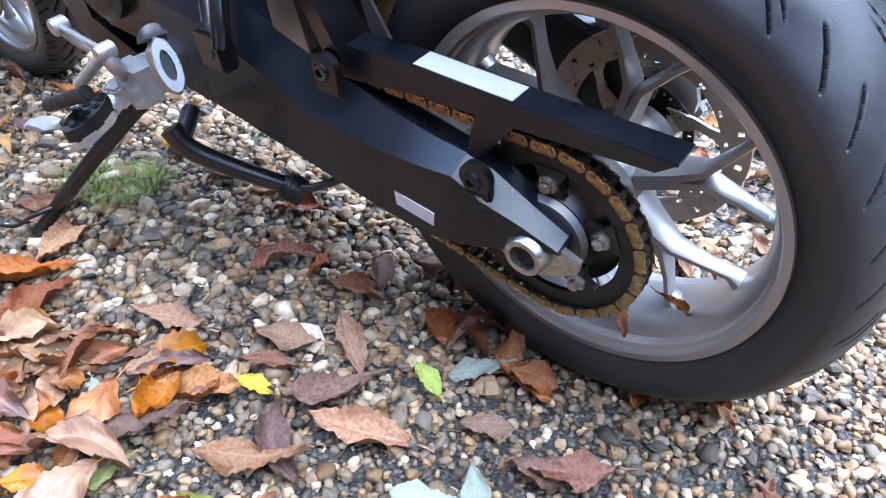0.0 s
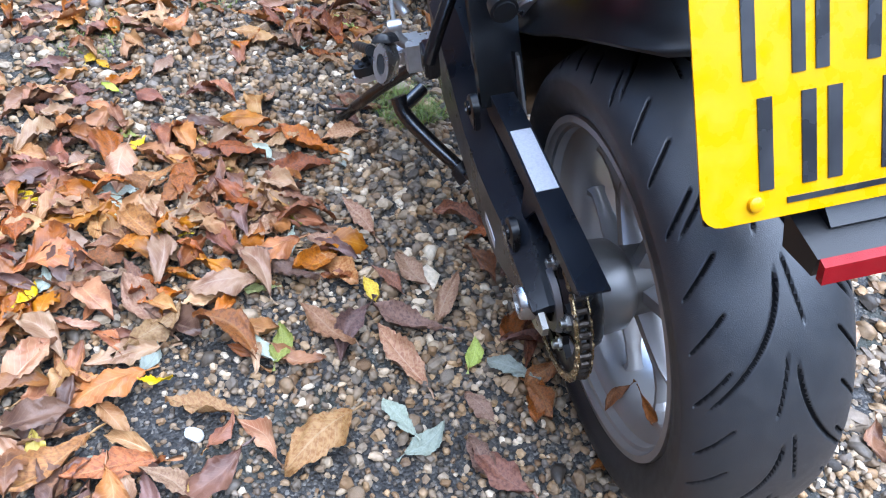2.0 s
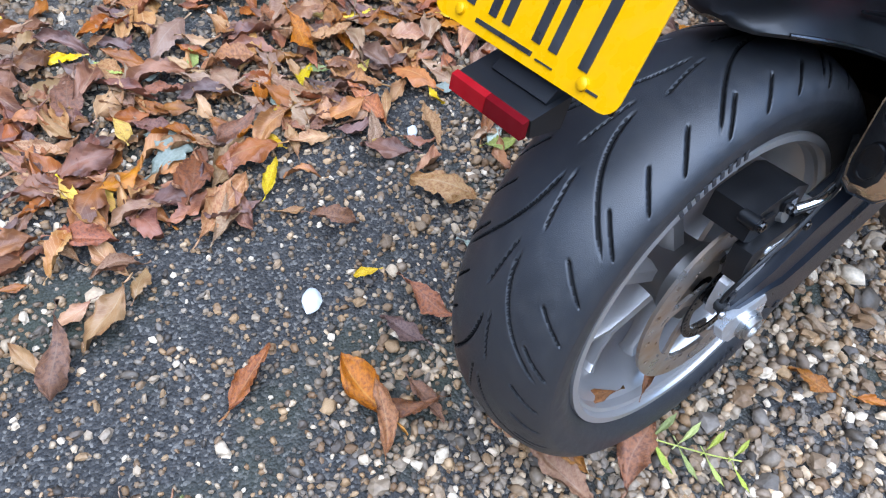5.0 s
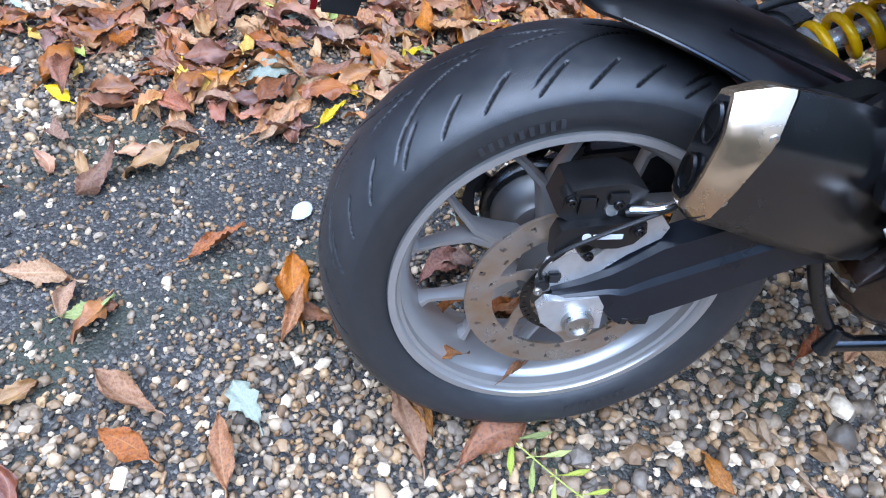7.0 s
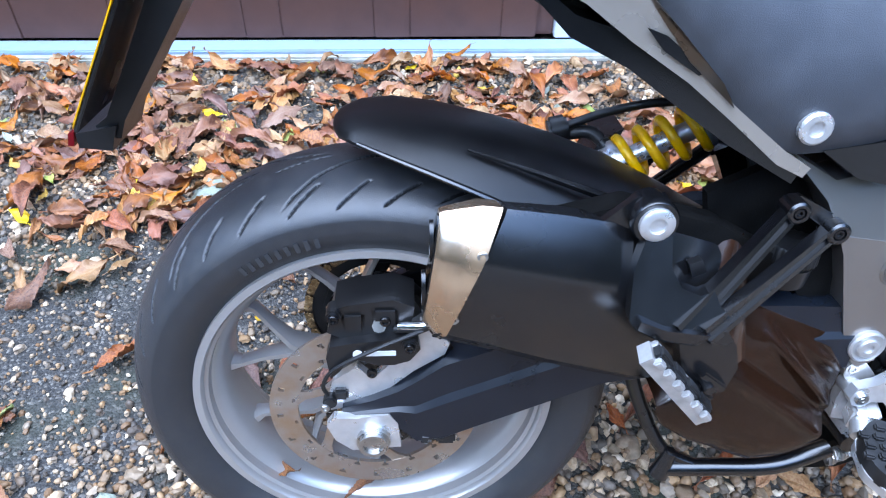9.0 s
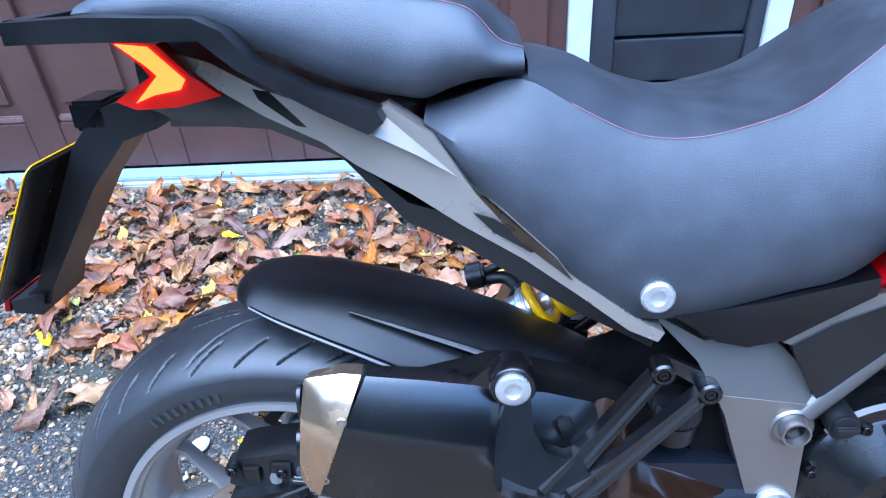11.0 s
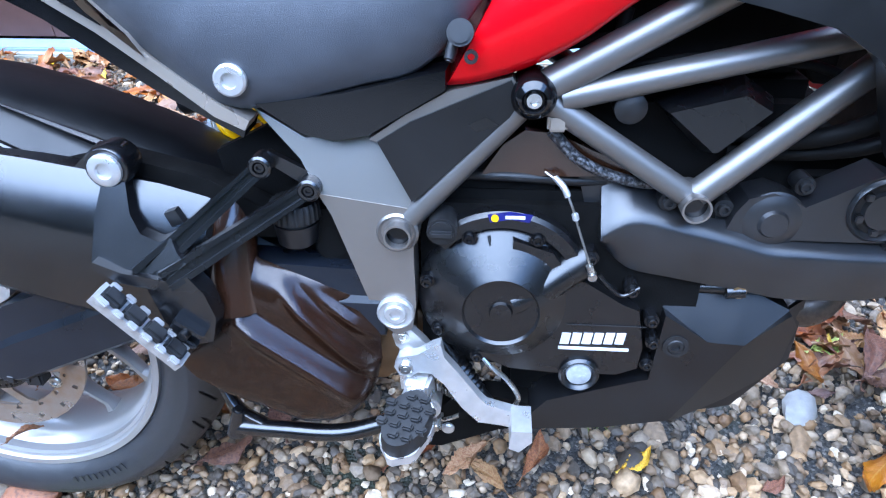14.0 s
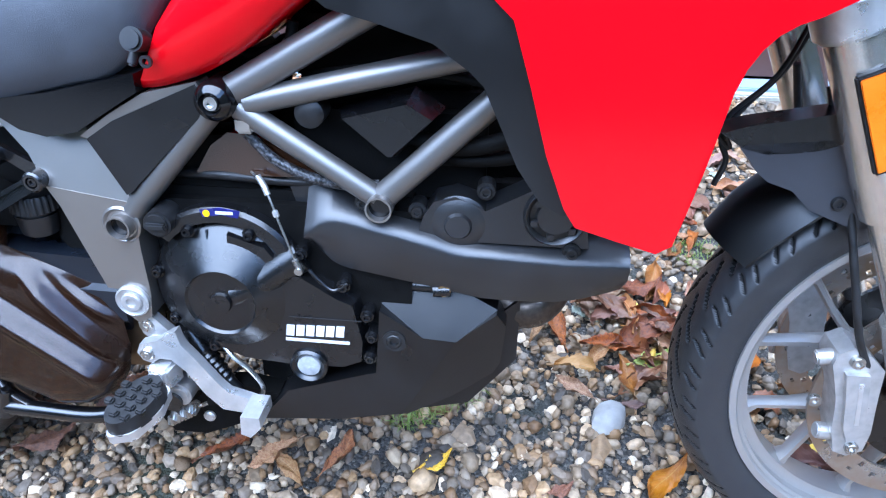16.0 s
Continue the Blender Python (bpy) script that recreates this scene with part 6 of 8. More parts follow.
# sump guard
def sump():
    """One flank of the belly guard: two planes that meet in a slanting crease."""
    rear_plane = slab([(0.715, 0.262), (0.756, 0.313), (0.862, 0.350), (0.874, 0.353), (0.881, 0.447), (0.933, 0.413), (0.975, 0.411), (0.907, 0.290), (0.822, 0.272)], -0.085, -0.133, 0.003)
    front_plane = slab([(0.975, 0.411), (1.022, 0.448), (1.034, 0.429), (1.030, 0.369), (1.021, 0.351), (0.972, 0.316), (0.913, 0.288), (0.907, 0.290)], -0.085, -0.132, 0.0025, 2, 0.0, lambda x, z: 0.30 * max(0.0, 0.872 * (x - 0.907) - 0.49 * (z - 0.290)))
    return merged(rear_plane, front_plane)


both("sump_guard", sump, plastic, "matt black plastic belly guard")
both("guard_facet", lambda: slab([(0.880, 0.448), (0.906, 0.466), (0.972, 0.471), (1.023, 0.449), (0.975, 0.4105), (0.933, 0.4125)], -0.085, -0.134, 0.002, 2, 0.0, lambda x, z: 0.5 * max(0.0, z - 0.411)), plastic)
part("sump_base", loft([[(x, -w, b), (x, -w, a), (x, w, a), (x, w, b)] for x, a, b, w in ((0.74, 0.272, 0.30, 0.09), (0.88, 0.262, 0.33, 0.10), (0.99, 0.29, 0.40, 0.10), (1.05, 0.36, 0.45, 0.09))]), plastic, bike)
both("guard_screw", lambda: merged(lathe([(0, 0.015), (-0.003, 0.015), (-0.003, 0.010)], (0.898, -0.132, 0.405), 20), bolt(0.898, -0.131, 0.405, 0.010, -1, 0.005)), soft_black)
part("header_pipe", hose([(1.0, -0.05, 0.44), (1.06, -0.065, 0.425), (1.09, -0.05, 0.455), (1.09, -0.03, 0.50)], 0.028, 16), chain_dark, bike)
part("radiator", box(1.10, 1.14, -0.105, 0.105, 0.56, 0.82, 0.006), shade_black, bike)

# ---- rider's pegs, pedal, stands ----
part("peg_plate", slab([(0.566, 0.402), (0.575, 0.413), (0.588, 0.411), (0.606, 0.391), (0.620, 0.372), (0.626, 0.350), (0.602, 0.312), (0.574, 0.318), (0.572, 0.350), (0.578, 0.378), (0.570, 0.386)], -0.130, -0.116, 0.003), cast_alu, bike, "bare aluminium footrest plate")
part("peg_plate", slab([(0.555, 0.405), (0.59, 0.42), (0.615, 0.40), (0.625, 0.345), (0.61, 0.315), (0.58, 0.318), (0.57, 0.36)], 0.114, 0.128, 0.003), cast_alu, bike)
for x, z in ((0.577, 0.399), (0.602, 0.341)):
    part("plate_screw", merged(lathe([(-0.129, 0.0095), (-0.132, 0.0095), (-0.132, 0.0065)], (x, 0, z), 20), bolt(x, -0.130, z, 0.0065, -1, 0.003)), steel, bike)
part("brake_pedal", merged(
    slab([(0.616, 0.403), (0.626, 0.408), (0.630, 0.388), (0.646, 0.367), (0.672, 0.329), (0.682, 0.318), (0.718, 0.307), (0.729, 0.294), (0.724, 0.280), (0.699, 0.286), (0.672, 0.289), (0.651, 0.312), (0.630, 0.347), (0.614, 0.363), (0.598, 0.364), (0.588, 0.356), (0.576, 0.360), (0.570, 0.371), (0.576, 0.385), (0.599, 0.391)], -0.152, -0.138, 0.0035, 3),
    slab([(0.712, 0.313), (0.736, 0.313), (0.737, 0.297), (0.722, 0.280), (0.710, 0.285)], -0.190, -0.145, 0.004, 3)), alu, bike, "bare cast aluminium brake pedal")
part("pedal_pivot", merged(lathe([(0, 0.0085), (-0.003, 0.0085), (-0.0045, 0.007), (-0.0045, 0.0001)], (0.584, -0.152, 0.371), 24), bolt(0.584, -0.154, 0.371, 0.0045, -1, 0.003)), steel, bike)
part("pedal_shaft", cyl((0.584, -0.150, 0.371), (0.584, -0.116, 0.371), 0.012, bevel=0.002), cast_alu, bike)
part("peg_stop", cyl((0.607, -0.145, 0.297), (0.607, -0.105, 0.297), 0.018, bevel=0.004), cast_alu, bike)


def rider_peg(s):
    """A foldable rider's peg: toothed cast rim round a thick knobbed rubber."""
    px0, py0, wide, long = (0.608, -0.207, 0.027, 0.044) if s < 0 else (0.598, -0.208, 0.021, 0.046)
    turn = Matrix.Rotation(radians(-16), 3, "Z") @ Matrix.Rotation(radians(8), 3, "X")

    def put(bm):
        bmesh.ops.rotate(bm, cent=(0.598, -0.15, 0.33), matrix=turn, verts=bm.verts)
        if s > 0:
            bmesh.ops.translate(bm, vec=(0.078, -0.078, -0.018), verts=bm.verts)
            mirrored(bm)
        return bm
    base = []
    for k in range(28):
        a = 2 * math.pi * k / 28
        r = 1 + (0.07 if k % 4 < 2 else 0)
        base.append((px0 + wide * r * math.cos(a), py0 + long * r * math.sin(a)))
    bm = bmesh.new()
    lo, hi = [bm.verts.new((x, y, 0.325)) for x, y in base], [bm.verts.new((x, y, 0.338)) for x, y in base]
    for k in range(28):
        bm.faces.new((lo[k], lo[(k + 1) % 28], hi[(k + 1) % 28], hi[k]))
    bm.faces.new(lo)
    bm.faces.new(hi)
    ob = part("rider_peg", put(merged(bm, cyl((0.594, -0.175, 0.332), (0.598, -0.12, 0.345), 0.013), box(0.582, 0.614, -0.16, -0.13, 0.32, 0.355, 0.004))), alu, bike, "cast rider's peg with a thick knobbed rubber")
    bm = bmesh.new()
    lo = [bm.verts.new((px0 + wide * 1.03 * math.cos(2 * math.pi * k / 28), py0 + long * 1.0 * math.sin(2 * math.pi * k / 28), 0.336)) for k in range(28)]
    hi = [bm.verts.new((px0 + wide * 0.94 * math.cos(2 * math.pi * k / 28), py0 + long * 0.94 * math.sin(2 * math.pi * k / 28), 0.356)) for k in range(28)]
    for k in range(28):
        bm.faces.new((lo[k], lo[(k + 1) % 28], hi[(k + 1) % 28], hi[k]))
    bm.faces.new(lo)
    bm.faces.new(hi)
    pad = part("peg_rubber", put(rounded(bm, 0.004)), soft_black, ob, "thick black peg rubber")
    for i in range(7):
        for j in range(4):
            x, y = px0 - 0.024 + 0.016 * j + 0.004 * (i % 2), py0 - 0.042 + 0.014 * i
            if ((x - px0) / wide) ** 2 + ((y - py0) / long) ** 2 < 0.9:
                part("knob", put(box(x - 0.0062, x + 0.0062, y - 0.0048, y + 0.0048, 0.352, 0.361, 0.002)), soft_black, pad)


rider_peg(-1)
rider_peg(1)
part("pedal_spring", hose([(0.618 + 0.0006 * k, -0.125 + 0.005 * math.cos(k * 1.05), 0.322 - 0.0004 * k + 0.005 * math.sin(k * 1.05)) for k in range(46)], 0.0014, 6, 1), steel, bike)
part("brake_cylinder", merged(cyl((0.622, -0.112, 0.385), (0.642, -0.120, 0.356), 0.009, bevel=0.002), cyl((0.640, -0.120, 0.358), (0.684, -0.122, 0.296), 0.008)), engine_black, bike, "black rear brake master cylinder")
part("boot", loft([[(0.640 + 0.03 * f + 0.87 * r * math.cos(a), -0.120 + r * math.sin(a), 0.358 - 0.044 * f + 0.49 * r * math.cos(a)) for a in [2 * math.pi * k / 20 for k in range(20)]] for f, r in [(k / 12, 0.0165 - 0.002 * (k % 2) - 0.0005 * k) for k in range(13)]]), engine_black, bike, "black ribbed boot of the brake cylinder")
part("brake_line", hose([(0.674, -0.125, 0.371), (0.688, -0.13, 0.357), (0.703, -0.13, 0.344), (0.716, -0.13, 0.325), (0.721, -0.13, 0.310), (0.714, -0.13, 0.292)], 0.0032, 8), steel, bike)

# fluid reservoir behind the frame plate
res = part("fluid_reservoir", cyl((0.462, -0.118, 0.52), (0.462, -0.118, 0.55), 0.022, 0.026, 24, 0.003), plastic, bike, "black rear brake fluid reservoir")
bm = loft([[(0.462 + f * (0.027 + 0.0016 * (k % 4 < 2)) * math.cos(2 * math.pi * k / 96), -0.118 + f * (0.027 + 0.0016 * (k % 4 < 2)) * math.sin(2 * math.pi * k / 96), z) for k in range(96)] for z, f in ((0.552, 1.0), (0.569, 1.0), (0.573, 0.93))])
part("ribbed_cap", bm, soft_black, res)
part("reservoir_stay", slab([(0.475, 0.56), (0.515, 0.56), (0.525, 0.50), (0.50, 0.48), (0.48, 0.51)], -0.115, -0.105, 0.003), shade_black, bike)
# near-black slab puts shade into the gap behind the reservoir
part("inner_guard", slab([(0.37, 0.615), (0.43, 0.645), (0.50, 0.62), (0.53, 0.56), (0.55, 0.45), (0.40, 0.47)], -0.085, -0.07, 0.004), shade_black, bike)

# centre stand, folded up
stand = part("centre_stand", merged(hose([(0.364, -0.152, 0.262), (0.42, -0.155, 0.263), (0.50, -0.158, 0.266), (0.57, -0.15, 0.285)], 0.0115, 14), cyl((0.358, -0.152, 0.248), (0.368, -0.152, 0.292), 0.013, 0.008, 12, 0.002),
              hose([(0.36, 0.12, 0.30), (0.40, 0.12, 0.27), (0.50, 0.12, 0.28), (0.60, 0.10, 0.30)], 0.015, 14), cyl((0.60, -0.15, 0.29), (0.60, 0.12, 0.29), 0.014),
              hose([(0.305, -0.105, 0.41), (0.33, -0.12, 0.34), (0.36, -0.14, 0.285), (0.40, -0.15, 0.264)], 0.012, 12, flat=0.7)), satin, bike, "black tubular centre stand, folded up")
part("stand_lever", merged(hose([(0.478, 0.262, 0.352), (0.462, 0.255, 0.322), (0.43, 0.222, 0.283), (0.388, 0.178, 0.242)], lambda t: 0.0145 - 0.002 * t, 14), cyl((0.47, 0.255, 0.335), (0.50, 0.215, 0.345), 0.012), hose([(0.386, 0.176, 0.24), (0.35, 0.165, 0.245), (0.31, 0.14, 0.262)], 0.006, 12)), satin, stand, "black stand lever")
part("lever_grip", merged(cyl((0.392, 0.182, 0.246), (0.374, 0.166, 0.226), 0.0175, 0.021, 16, 0.003), *[cyl((0.388 - 0.004 * k, 0.178 - 0.0036 * k, 0.242 - 0.0045 * k), (0.3865 - 0.004 * k, 0.1766 - 0.0036 * k, 0.2404 - 0.0045 * k), 0.021, 0.021, 16) for k in range(4)]), soft_black, stand, "worn ribbed end pad")
part("stand_spring", merged(hose([(0.586 + 0.00062 * k, -0.136 + 0.0095 * math.cos(k * 1.1), 0.249 + 0.00038 * k + 0.0095 * math.sin(k * 1.1)) for k in range(66)], 0.0021, 6, 1), hose([(0.626, -0.136, 0.274), (0.640, -0.139, 0.283), (0.653, -0.141, 0.292)], 0.0028, 8)), steel, bike, "bright coil spring of the stand")

# side stand, out on the ground
part("stand_bracket", merged(slab([(0.560, 0.232), (0.576, 0.208), (0.623, 0.208), (0.697, 0.242), (0.735, 0.254), (0.735, 0.290), (0.690, 0.300), (0.640, 0.296), (0.610, 0.262)], -0.115, -0.085, 0.004), cyl((0.653, -0.145, 0.292), (0.653, -0.100, 0.292), 0.006, seg=16)), shade_black, bike, "black stand hinge bracket")
part("bracket_cap", lathe([(0, 0.0085), (-0.004, 0.0085), (-0.006, 0.006), (-0.006, 0.0001)], (0.632, -0.114, 0.242), 20), alu, bike)
side = part("side_stand", merged(hose([(0.63, 0.12, 0.36), (0.66, 0.17, 0.315), (0.75, 0.28, 0.205), (0.84, 0.385, 0.085)], lambda t: 0.015 - 0.003 * t, 14), cyl((0.62, 0.10, 0.36), (0.645, 0.15, 0.345), 0.024, 0.022, 16, 0.004)), satin, bike, "black side stand, extended")
part("stand_foot", slab([(0.825, 0.052), (0.90, 0.052), (0.905, 0.062), (0.83, 0.066)], 0.37, 0.42, 0.003), steel, side, "bare metal foot plate")
part("stand_tang", hose([(0.80, 0.345, 0.135), (0.82, 0.385, 0.13), (0.86, 0.405, 0.105), (0.90, 0.425, 0.10), (0.87, 0.43, 0.09)], 0.0035, 8), soft_black, side)

# pillion hanger and peg on the chain side, folded out
part("hanger", merged(hose([(0.44, 0.128, 0.62), (0.41, 0.16, 0.57), (0.385, 0.20, 0.50), (0.38, 0.215, 0.465)], 0.011, 12), hose([(0.488, 0.13, 0.597), (0.45, 0.16, 0.54), (0.41, 0.20, 0.475), (0.385, 0.215, 0.455)], 0.011, 12), box(0.375, 0.42, 0.198, 0.222, 0.435, 0.485, 0.004)), satin, bike, "black pillion footrest bracket")
peg_o = Vector((0.362, 0.290, 0.486))
peg_d = Vector((0.848, -0.311, -0.428))
peg_c = peg_o + peg_d * 0.075
peg_s = peg_d.cross(Vector((0, 0, 1))).normalized()
peg_u = peg_s.cross(peg_d)
ovals = []
for f, g, t in ((0.75, 0.75, 0.0), (1.0, 1.0, 0.12), (1.0, 1.0, 0.9), (0.93, 0.95, 1.0), (0.48, 0.55, 1.0), (0.42, 0.50, 0.93)):
    tooth = [1.07 if k % 4 < 2 and 0 < t < 0.95 else 1.0 for k in range(32)]
    ovals.append([peg_c.lerp(peg_o, t) + peg_s * (0.0130 * f * tooth[k] * math.cos(2 * math.pi * k / 32)) + peg_u * (0.0295 * g * tooth[k] * math.sin(2 * math.pi * k / 32)) for k in range(32)])
peg = part("pillion_peg", loft(ovals), steel, bike, "cast aluminium pillion peg, folded out, with a hollow end", 30)
# solid black oval painted in for shade within the peg's end slot
hollow = [[peg_c.lerp(peg_o, t) + peg_s * (0.0054 * math.cos(2 * math.pi * k / 20)) + peg_u * (0.0148 * math.sin(2 * math.pi * k / 20)) for k in range(20)] for t in (0.9, 0.955)]
part("slot_shade", loft(hollow), soft_black, peg)
part("peg_rubber", loft([[peg_c.lerp(peg_o, t) + peg_s * (0.015 * math.cos(math.pi * k / 10)) + peg_u * (0.030 + h * math.sin(math.pi * k / 10)) for k in range(11)] for t, h in ((0.15, 0.006), (0.2, 0.014), (0.85, 0.014), (0.92, 0.006))]), soft_black, peg, "black rubber strip on the peg")
part("frame_gloss", slab([(0.46, 0.58), (0.56, 0.62), (0.60, 0.56), (0.58, 0.50), (0.50, 0.50)], 0.105, 0.13, 0.006), gloss_black, bike)
# gear lever and linkage
part("gear_lever", merged(hose([(0.774, 0.224, 0.403), (0.70, 0.232, 0.406), (0.623, 0.239, 0.409)], 0.0048, 10), cyl((0.774, 0.212, 0.403), (0.774, 0.236, 0.403), 0.013, bevel=0.002), cyl((0.623, 0.226, 0.409), (0.623, 0.252, 0.409), 0.012, bevel=0.002), hose([(0.774, 0.222, 0.40), (0.77, 0.21, 0.375), (0.76, 0.20, 0.36)], 0.010, 10), hose([(0.623, 0.24, 0.404), (0.62, 0.235, 0.385), (0.64, 0.22, 0.36)], 0.011, 12), hose([(0.623, 0.244, 0.405), (0.664, 0.252, 0.375), (0.706, 0.260, 0.345)], 0.0085, 12, flat=1.0)), cast_alu, bike, "bare metal gear lever and linkage")
part("lever_rubber", cyl((0.606, 0.290, 0.378), (0.714, 0.310, 0.334), 0.0105, 0.0095, 16, 0.003), soft_black, bike, "black rubber toe piece of the gear lever")
part("peg_bracket", merged(slab([(0.60, 0.375), (0.655, 0.375), (0.668, 0.335), (0.64, 0.305), (0.60, 0.32)], 0.195, 0.225, 0.004), box(0.60, 0.66, 0.12, 0.2, 0.33, 0.37, 0.005)), alu, bike, "bare aluminium footrest bracket")
part("engine_cover", merged(slab([(0.62, 0.40), (0.60, 0.50), (0.66, 0.58), (0.76, 0.58), (0.86, 0.52), (0.88, 0.42), (0.82, 0.35), (0.68, 0.34)], 0.10, 0.135, 0.008, 3, 0.01), lathe([(0, 0.075), (0.03, 0.072), (0.04, 0.05), (0.04, 0.0001)], (0.78, 0.12, 0.45), 40)), engine_black, bike, "matt black alternator cover")

# ---- front end ----
front = wheel("front_wheel", HUB_F, 0.254, 0.052, 0.115, 96, "grey cast alloy front wheel with forked spokes")
part("hub", lathe([(-0.055, 0.015), (-0.055, 0.04), (-0.03, 0.045), (0.03, 0.045), (0.055, 0.04), (0.055, 0.015)], HUB_F, 40), wheel_grey, front)
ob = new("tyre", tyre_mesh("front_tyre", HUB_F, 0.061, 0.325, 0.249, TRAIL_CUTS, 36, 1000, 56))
ob.parent = front
tagged(ob, "worn black front tyre with short shoulder grooves")
holes = [(2 * math.pi * (k + 0.3 * (k % 3)) / 45, 0.138 + 0.008 * ((k % 3) - 1)) for k in range(45)]
for y in (-0.066, 0.066):
    part("brake_disc", drilled_disc(0.122, 0.16, y, 0.0025, HUB_F, holes, 0.0034), disc_metal, front, "drilled steel front brake disc")
    part("disc_carrier", lathe([(y - 0.003, 0.04), (y - 0.003, 0.10), (y + 0.003, 0.10), (y + 0.003, 0.04)], HUB_F, 40), engine_black, front)
    for k in range(8):
        a = radians(45 * k)
        part("disc_button", cyl((HUB_F[0] + 0.112 * math.cos(a), y - 0.005, HUB_F[2] + 0.112 * math.sin(a)), (HUB_F[0] + 0.112 * math.cos(a), y + 0.005, HUB_F[2] + 0.112 * math.sin(a)), 0.011, seg=14), engine_black, front)
for s in (-1, 1):
    y = 0.104 * s
    ax = Vector((-0.423, 0, 0.906))
    low = Vector((1.550, y, 0.345))
    leg = part("fork_leg", merged(cyl(low - Vector((0, 0, 0.02)), low + ax * 0.14, 0.030, 0.028, 28, 0.004), cyl(low + ax * 0.14, low + ax * 0.30, 0.0215, 0.0215, 24)), fork_metal, bike, "grey front fork leg")
    part("fork_tube", cyl(low + ax * 0.28, low + ax * 0.62, 0.0285, 0.0285, 28, 0.003), fork_metal, leg, "satin silver upper fork tube")
    part("fork_clamp", cyl(low + ax * 0.485, low + ax * 0.525, 0.036, 0.036, 28, 0.004), alu, leg)
    q = Matrix(((0.906, 0, -0.423), (0, 1, 0), (0.423, 0, 0.906))).to_4x4()
    m = Matrix.Translation(low + ax * 0.400 + Vector((0.0, s * 0.031, 0))) @ q
    part("side_reflector", box(-0.0165, 0.0165, -0.005, 0.005, -0.053, 0.053, 0.002, m), soft_black, leg)
    part("reflector_lens", box(-0.0145, 0.0145, -0.0065 if s < 0 else 0.0045, -0.0045 if s < 0 else 0.0065, -0.050, 0.050, 0.001, m), amber, leg, "amber side reflector")
    shape = merged(
        slab([(1.427, 0.400), (1.430, 0.416), (1.446, 0.426), (1.468, 0.415), (1.488, 0.396), (1.492, 0.354), (1.499, 0.300), (1.497, 0.270), (1.480, 0.260), (1.462, 0.266), (1.452, 0.300), (1.444, 0.349)], -0.062, -0.108, 0.006, 3),
        slab([(1.442, 0.392), (1.470, 0.392), (1.478, 0.350), (1.486, 0.300), (1.470, 0.288), (1.460, 0.310), (1.452, 0.350)], -0.106, -0.116, 0.004, 2),
        cyl((1.412, -0.092, 0.398), (1.436, -0.092, 0.404), 0.010, seg=18, bevel=0.002), cyl((1.440, -0.092, 0.286), (1.466, -0.092, 0.284), 0.011, seg=18, bevel=0.002))
    cal = part("front_caliper", shape if s < 0 else mirrored(shape), cast_alu, bike, "silver-grey cast front brake caliper")
    for cx_, cz_ in ((1.452, 0.408), (1.481, 0.276), (1.430, 0.330)):
        part("caliper_bolt", bolt(cx_, s * (0.108 if cx_ > 1.44 else 0.085), cz_, 0.0085, s, 0.007), steel, cal)
    part("brand_bar", slab([(1.460, 0.380), (1.465, 0.381), (1.476, 0.318), (1.471, 0.317)], s * 0.1158, s * 0.1166, 0.0), alu, cal)
    part("brake_hose", hose([(1.495, y * 0.9, 0.365), (1.45, y * 1.05, 0.43), (1.42, y * 1.0, 0.52), (1.40, y * 0.8, 0.60), (1.36, y * 0.5, 0.72)], 0.0045, 10), soft_black, bike)
part("front_axle", cyl((1.594, -0.13, 0.325), (1.594, 0.13, 0.325), 0.012), steel, bike)


def fender_ring(a, r, half, thick=0.004):
    """A cross rib of the front mudguard at an angle round the wheel."""
    pts = []
    for k in range(11):
        t = -1 + 2 * k / 10
        rr = r - 0.045 * abs(t) ** 2.4
        pts.append((HUB_F[0] + rr * math.cos(a), half * t, HUB_F[2] + rr * math.sin(a)))
    return pts + [(HUB_F[0] + (p[0] - HUB_F[0]) * 0.985, p[1] * 0.96, HUB_F[2] + (p[2] - HUB_F[2]) * 0.985) for p in reversed(pts)]


part("front_mudguard", loft([fender_ring(radians(a), 0.362 + 0.02 * math.sin(radians(a)), h) for a, h in ((148, 0.058), (140, 0.068), (128, 0.072), (114, 0.074), (100, 0.074), (84, 0.07), (70, 0.06), (62, 0.045))]), plastic, bike, "black front mudguard", 50)
part("mudguard_side", slab([(1.268, 0.662), (1.291, 0.634), (1.306, 0.622), (1.334, 0.613), (1.358, 0.591), (1.405, 0.573), (1.440, 0.580), (1.420, 0.640), (1.361, 0.672)], -0.072, -0.090, 0.004), mudguard_grey, bike, "dark grey mudguard side piece")
part("mudguard_lip", slab([(1.248, 0.674), (1.270, 0.682), (1.291, 0.687), (1.319, 0.692), (1.362, 0.701), (1.392, 0.702), (1.394, 0.680), (1.372, 0.668), (1.352, 0.660), (1.327, 0.656), (1.297, 0.653), (1.272, 0.659)], -0.052, -0.090, 0.010, 4), engine_black, bike, "black raised lip of the mudguard")
both("mudguard_screw", lambda: bolt(1.385, -0.09, 0.602, 0.008, -1, 0.005), soft_black)
part("fork_cable", merged(hose([(1.335, -0.04, 0.79), (1.31, -0.05, 0.735), (1.275, -0.05, 0.69), (1.262, -0.045, 0.655), (1.27, -0.05, 0.63), (1.262, -0.05, 0.60)], 0.0034, 8), hose([(1.325, -0.05, 0.785), (1.30, -0.06, 0.73), (1.26, -0.055, 0.68), (1.272, -0.05, 0.645), (1.255, -0.05, 0.66)], 0.0026, 8)), soft_black, bike, "loose black cables at the steering head")
part("steering_head", box(1.20, 1.30, -0.05, 0.05, 0.78, 0.96, 0.012), shade_black, bike)

